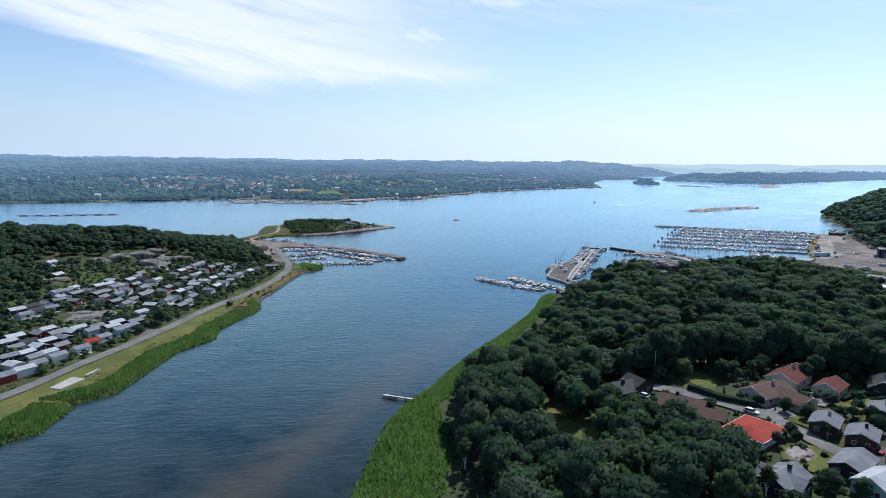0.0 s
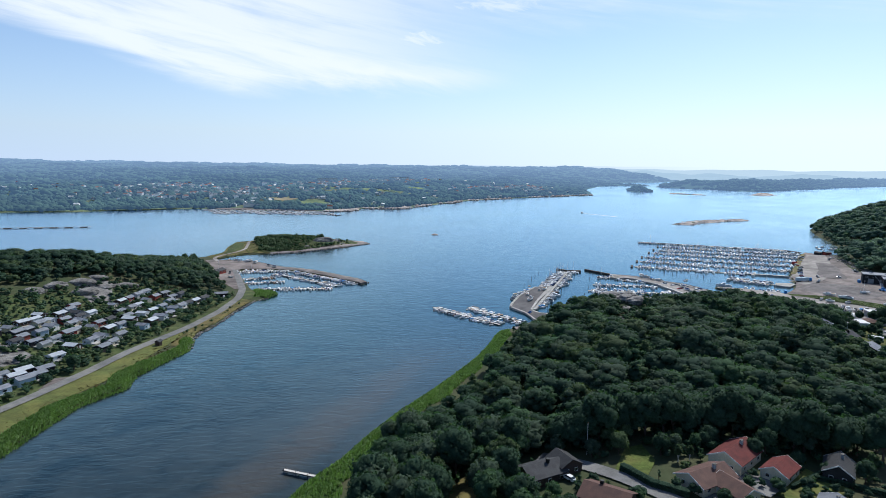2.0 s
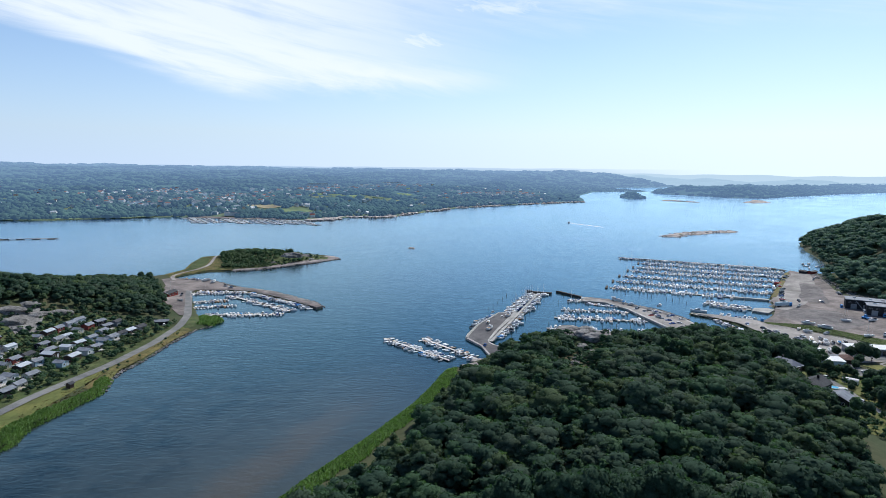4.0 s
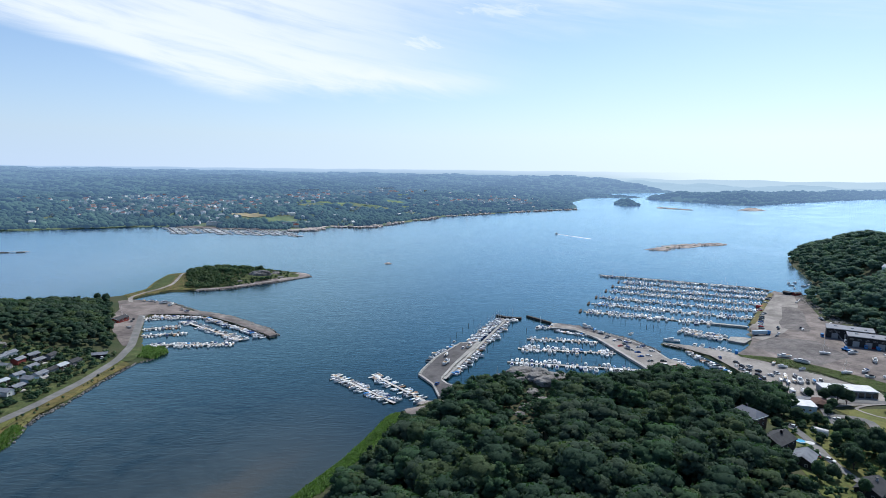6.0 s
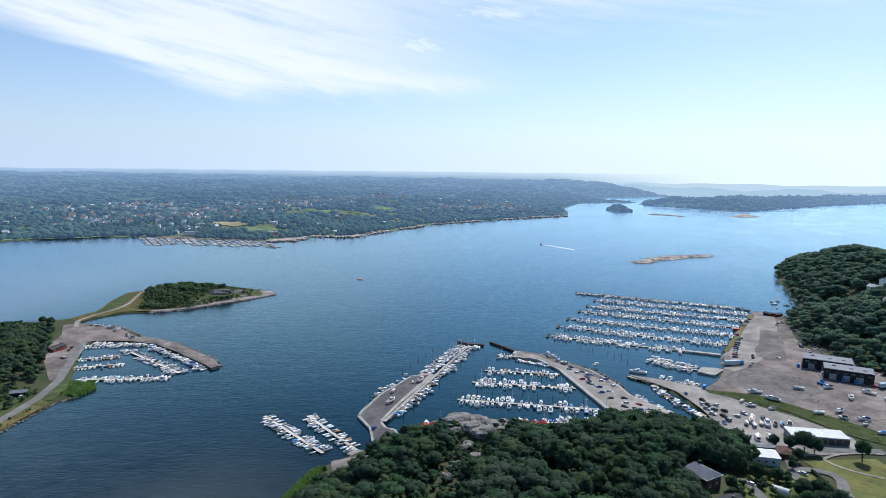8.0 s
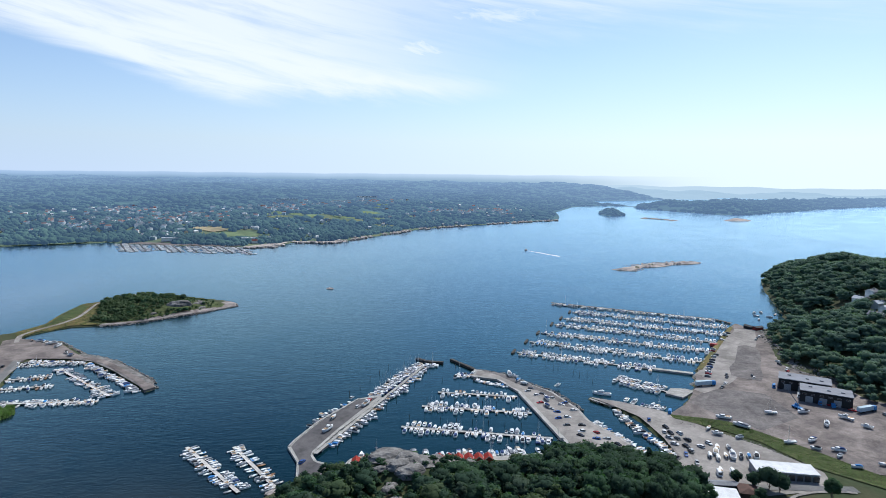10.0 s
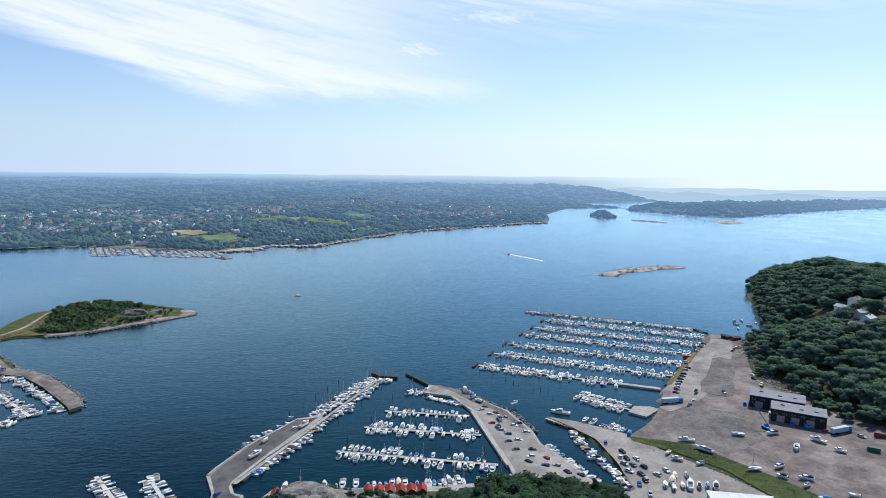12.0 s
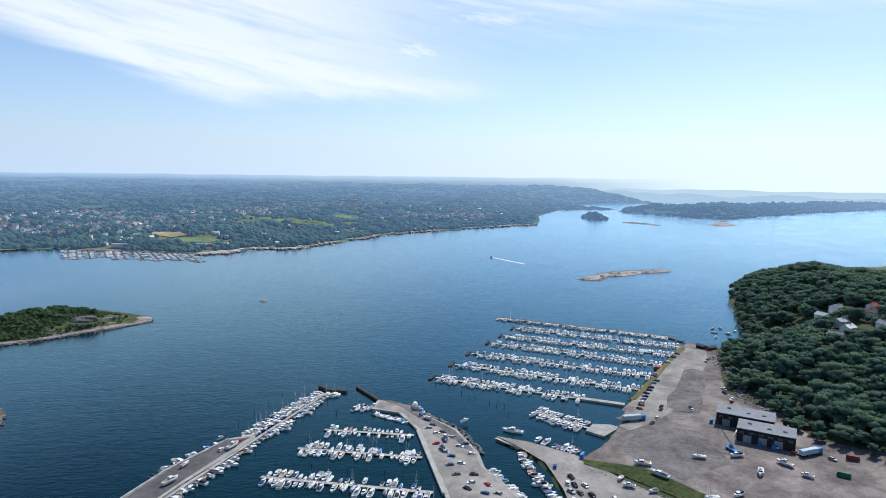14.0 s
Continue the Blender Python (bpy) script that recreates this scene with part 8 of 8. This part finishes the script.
for cx, cy, rad in OPEN:
    ok &= (vx - cx) ** 2 + (vy - cy) ** 2 > rad * rad
vx, vy = vx[ok][:360], vy[ok][:360]
vz = relief(vx, vy)
V, Fc, M, k = [], [], [], 0
for px, py, pz in zip(vx, vy, vz):
    w, l, h, up, a = rng.uniform(3.5, 5), rng.uniform(4.5, 8), rng.uniform(5.5, 8.5), rng.uniform(2.0, 3.2), rng.uniform(0, 3.14)
    pts = np.array([(-w, -l, 0), (w, -l, 0), (w, l, 0), (-w, l, 0), (-w, -l, h), (w, -l, h), (w, l, h), (-w, l, h), (0, -l, h + up), (0, l, h + up)])
    c, sn = math.cos(a), math.sin(a)
    V.append(np.stack([pts[:, 0] * c - pts[:, 1] * sn + px, pts[:, 0] * sn + pts[:, 1] * c + py, pts[:, 2] + pz], 1))
    wall = [(0, 1, 5), (0, 5, 4), (1, 2, 6), (1, 6, 5), (2, 3, 7), (2, 7, 6), (3, 0, 4), (3, 4, 7), (4, 5, 8), (6, 7, 9)]
    Fc.append(np.array(wall + [(5, 6, 9), (5, 9, 8), (7, 4, 8), (7, 8, 9)]) + k)
    M += [0] * 10 + [rng.choice((1, 1, 2, 2, 2))] * 4
    k += 10
tagged(new("far_village", mesh_from("far_village", np.concatenate(V), np.concatenate(Fc), [HAZED_WALL, HAZED_TILE, HAZED_SLATE], np.array(M))), "scattered pale villas with grey and red roofs on wooded slopes", "houses", kind="stuff")
for px, py, w, l, h in ((-395, 1385, 16, 40, 6), (-240, 1395, 14, 30, 6), (-215, 1420, 12, 26, 5), (-440, 2500, 20, 80, 10), (-180, 2900, 25, 90, 10)):
    block = flat_hall("far_hall", "long pale building across the bay", w, l, h, WALLS["white"], ROOFS["pale"])
    block.matrix_basis = place(px, py, height(px, py) + 2, -75)

# far harbour: jetties and boats
V, Fc, k = [], [], 0
base = hull_shape(7.5, 2.6, 1.0)
hv = np.array(base.v)
tri = np.array([t for f in base.f for t in ([(f[0], f[i], f[i + 1]) for i in range(1, len(f) - 1)])])
for j in range(11):
    a, d = Vector((-492 + 24 * j + rng.uniform(-5, 5), 1356 - 3.2 * j + rng.uniform(-4, 10))), Vector((0.52, -0.854))
    reach = rng.uniform(118, 158) - 3 * abs(j - 5)
    float_dock(a, a + d * reach, 1.8, "distant plank jetty in a far harbour", material=DARK_PLANK, z=0.8)
    for s in (-2.1, -1, 1, 2.1):
        for i in range(int(reach / 4.4)):
            if rng.random() < (0.72 if abs(s) == 1 else 0.22):
                p0 = a + d * (4.4 * i + 3) + Vector((0.854, 0.52)) * s * 4.6
                ang = math.atan2(0.52, 0.854) + radians(90 * (1 if s > 0 else -1) + 180 + rng.uniform(-5, 5))
                c, sn = math.cos(ang), math.sin(ang)
                p = hv * rng.uniform(0.65, 0.95)
                V.append(np.stack([p[:, 0] * c - p[:, 1] * sn + p0.x, p[:, 0] * sn + p[:, 1] * c + p0.y, p[:, 2]], 1))
                Fc.append(tri + k)
                k += len(p)
tagged(new("far_boats", mesh_from("far_boats", np.concatenate(V), np.concatenate(Fc), GELCOAT)), "rows of white boats in a far harbour", "boats", kind="stuff")
float_dock((-660, 936), (-518, 969), 4.0, "long low pier far across the bay", z=1.2, name="far_pier")
# boats at anchor off the headland
for x, y in ((498, 785), (507, 787), (505, 766), (487, 753), (517, 777), (494, 771)):
    moor(rng.choice(WHITE_ONES), place(x, y, 0, rng.uniform(0, 360)))
moor(cruisers[6], place(268, 535, 0, 70, 1.2))



# islands and ridges at the horizon, their haze painted as pale emission
def horizon_ridge(x0, y0, x1, y1, top, seed, material=HAZE_GLOW_RIDGE):
    n = 60
    V, Fc = [], []
    for i in range(n + 1):
        k = i / n
        px, py = x0 + (x1 - x0) * k, y0 + (y1 - y0) * k
        t = top * (0.72 + 0.12 * math.sin(seed + 9 * k) + 0.1 * math.sin(2.3 * seed + 23 * k) + 0.06 * math.sin(5.1 * seed + 61 * k)) * min(1, 6 * k, 6 * (1 - k)) ** 0.6
        V += [(px, py - 60, -2), (px, py - 25, t * 0.8), (px, py, t), (px, py + 80, -2)]
    for i in range(n):
        for j in range(3):
            Fc.append((4 * i + j, 4 * i + 4 + j, 4 * i + 5 + j, 4 * i + 1 + j))
    return tagged(new("backdrop_ridge", mesh_from("backdrop_ridge", np.array(V), np.array(Fc), material, None, True)), "low island at the horizon with painted pale haze", "island", kind="structure")


def sea_haze_line():
    """The far coast along the sea horizon, its faintness a pale haze emission."""
    V, Fc = [], []
    n = 40
    for i in range(n + 1):
        a = radians(8 + 34 * i / n)
        r = 4850
        V += [(r * math.sin(a), r * math.cos(a), -1), (r * math.sin(a), r * math.cos(a), 70 + 6 * math.sin(i * 0.9) * math.sin(i * 0.31)), (r * 1.01 * math.sin(a), r * 1.01 * math.cos(a), -1)]
    for i in range(n):
        for j in range(2):
            Fc.append((3 * i + j, 3 * i + 3 + j, 3 * i + 4 + j, 3 * i + 1 + j))
    return tagged(new("backdrop_coast", mesh_from("backdrop_coast", np.array(V), np.array(Fc), HAZE_GLOW_COAST, None, True)), "far coast along the sea horizon, paled by painted haze", "coast", kind="structure")


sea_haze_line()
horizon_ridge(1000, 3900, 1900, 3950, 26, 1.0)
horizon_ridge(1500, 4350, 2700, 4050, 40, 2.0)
horizon_ridge(300, 4700, 2300, 4350, 66, 3.0, HAZE_GLOW_RIDGE)
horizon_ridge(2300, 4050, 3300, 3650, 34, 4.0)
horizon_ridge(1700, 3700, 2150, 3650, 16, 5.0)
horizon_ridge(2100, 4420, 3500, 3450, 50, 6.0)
# a motor boat under way and its wake
runner = copy_thing(cruisers[3], place(322, 1312, 0, 150, 1.1))
runner["label"] = "white motor boat under way in open water"
foam = Shape()
N_W = 24
for i in range(N_W + 1):
    k = i / N_W
    x, y = 324 + 48 * k, 1308 - 80 * k
    w = (1.5 + 3.2 * k) * (1 - 0.55 * k)
    foam.v += [(x - 0.86 * w, y - 0.5 * w, 0.06), (x, y, 0.25 - 0.15 * k), (x + 0.86 * w, y + 0.5 * w, 0.06)]
for i in range(N_W):
    for j in range(2):
        foam.f.append((3 * i + j, 3 * i + 3 + j, 3 * i + 4 + j, 3 * i + 1 + j))
tagged(new("wake", foam.mesh("wake", paint("white_foam", (0.85, 0.87, 0.88), 0.9), True)), "white foaming wake behind a motor boat", "wake", kind="stuff")

for ob in TEMPLATES + COTS + cars + vans + big_trees + small_trees + far_homes:
    if ob.name not in used_once:
        for o in (*ob.children_recursive, ob):
            bpy.data.objects.remove(o)
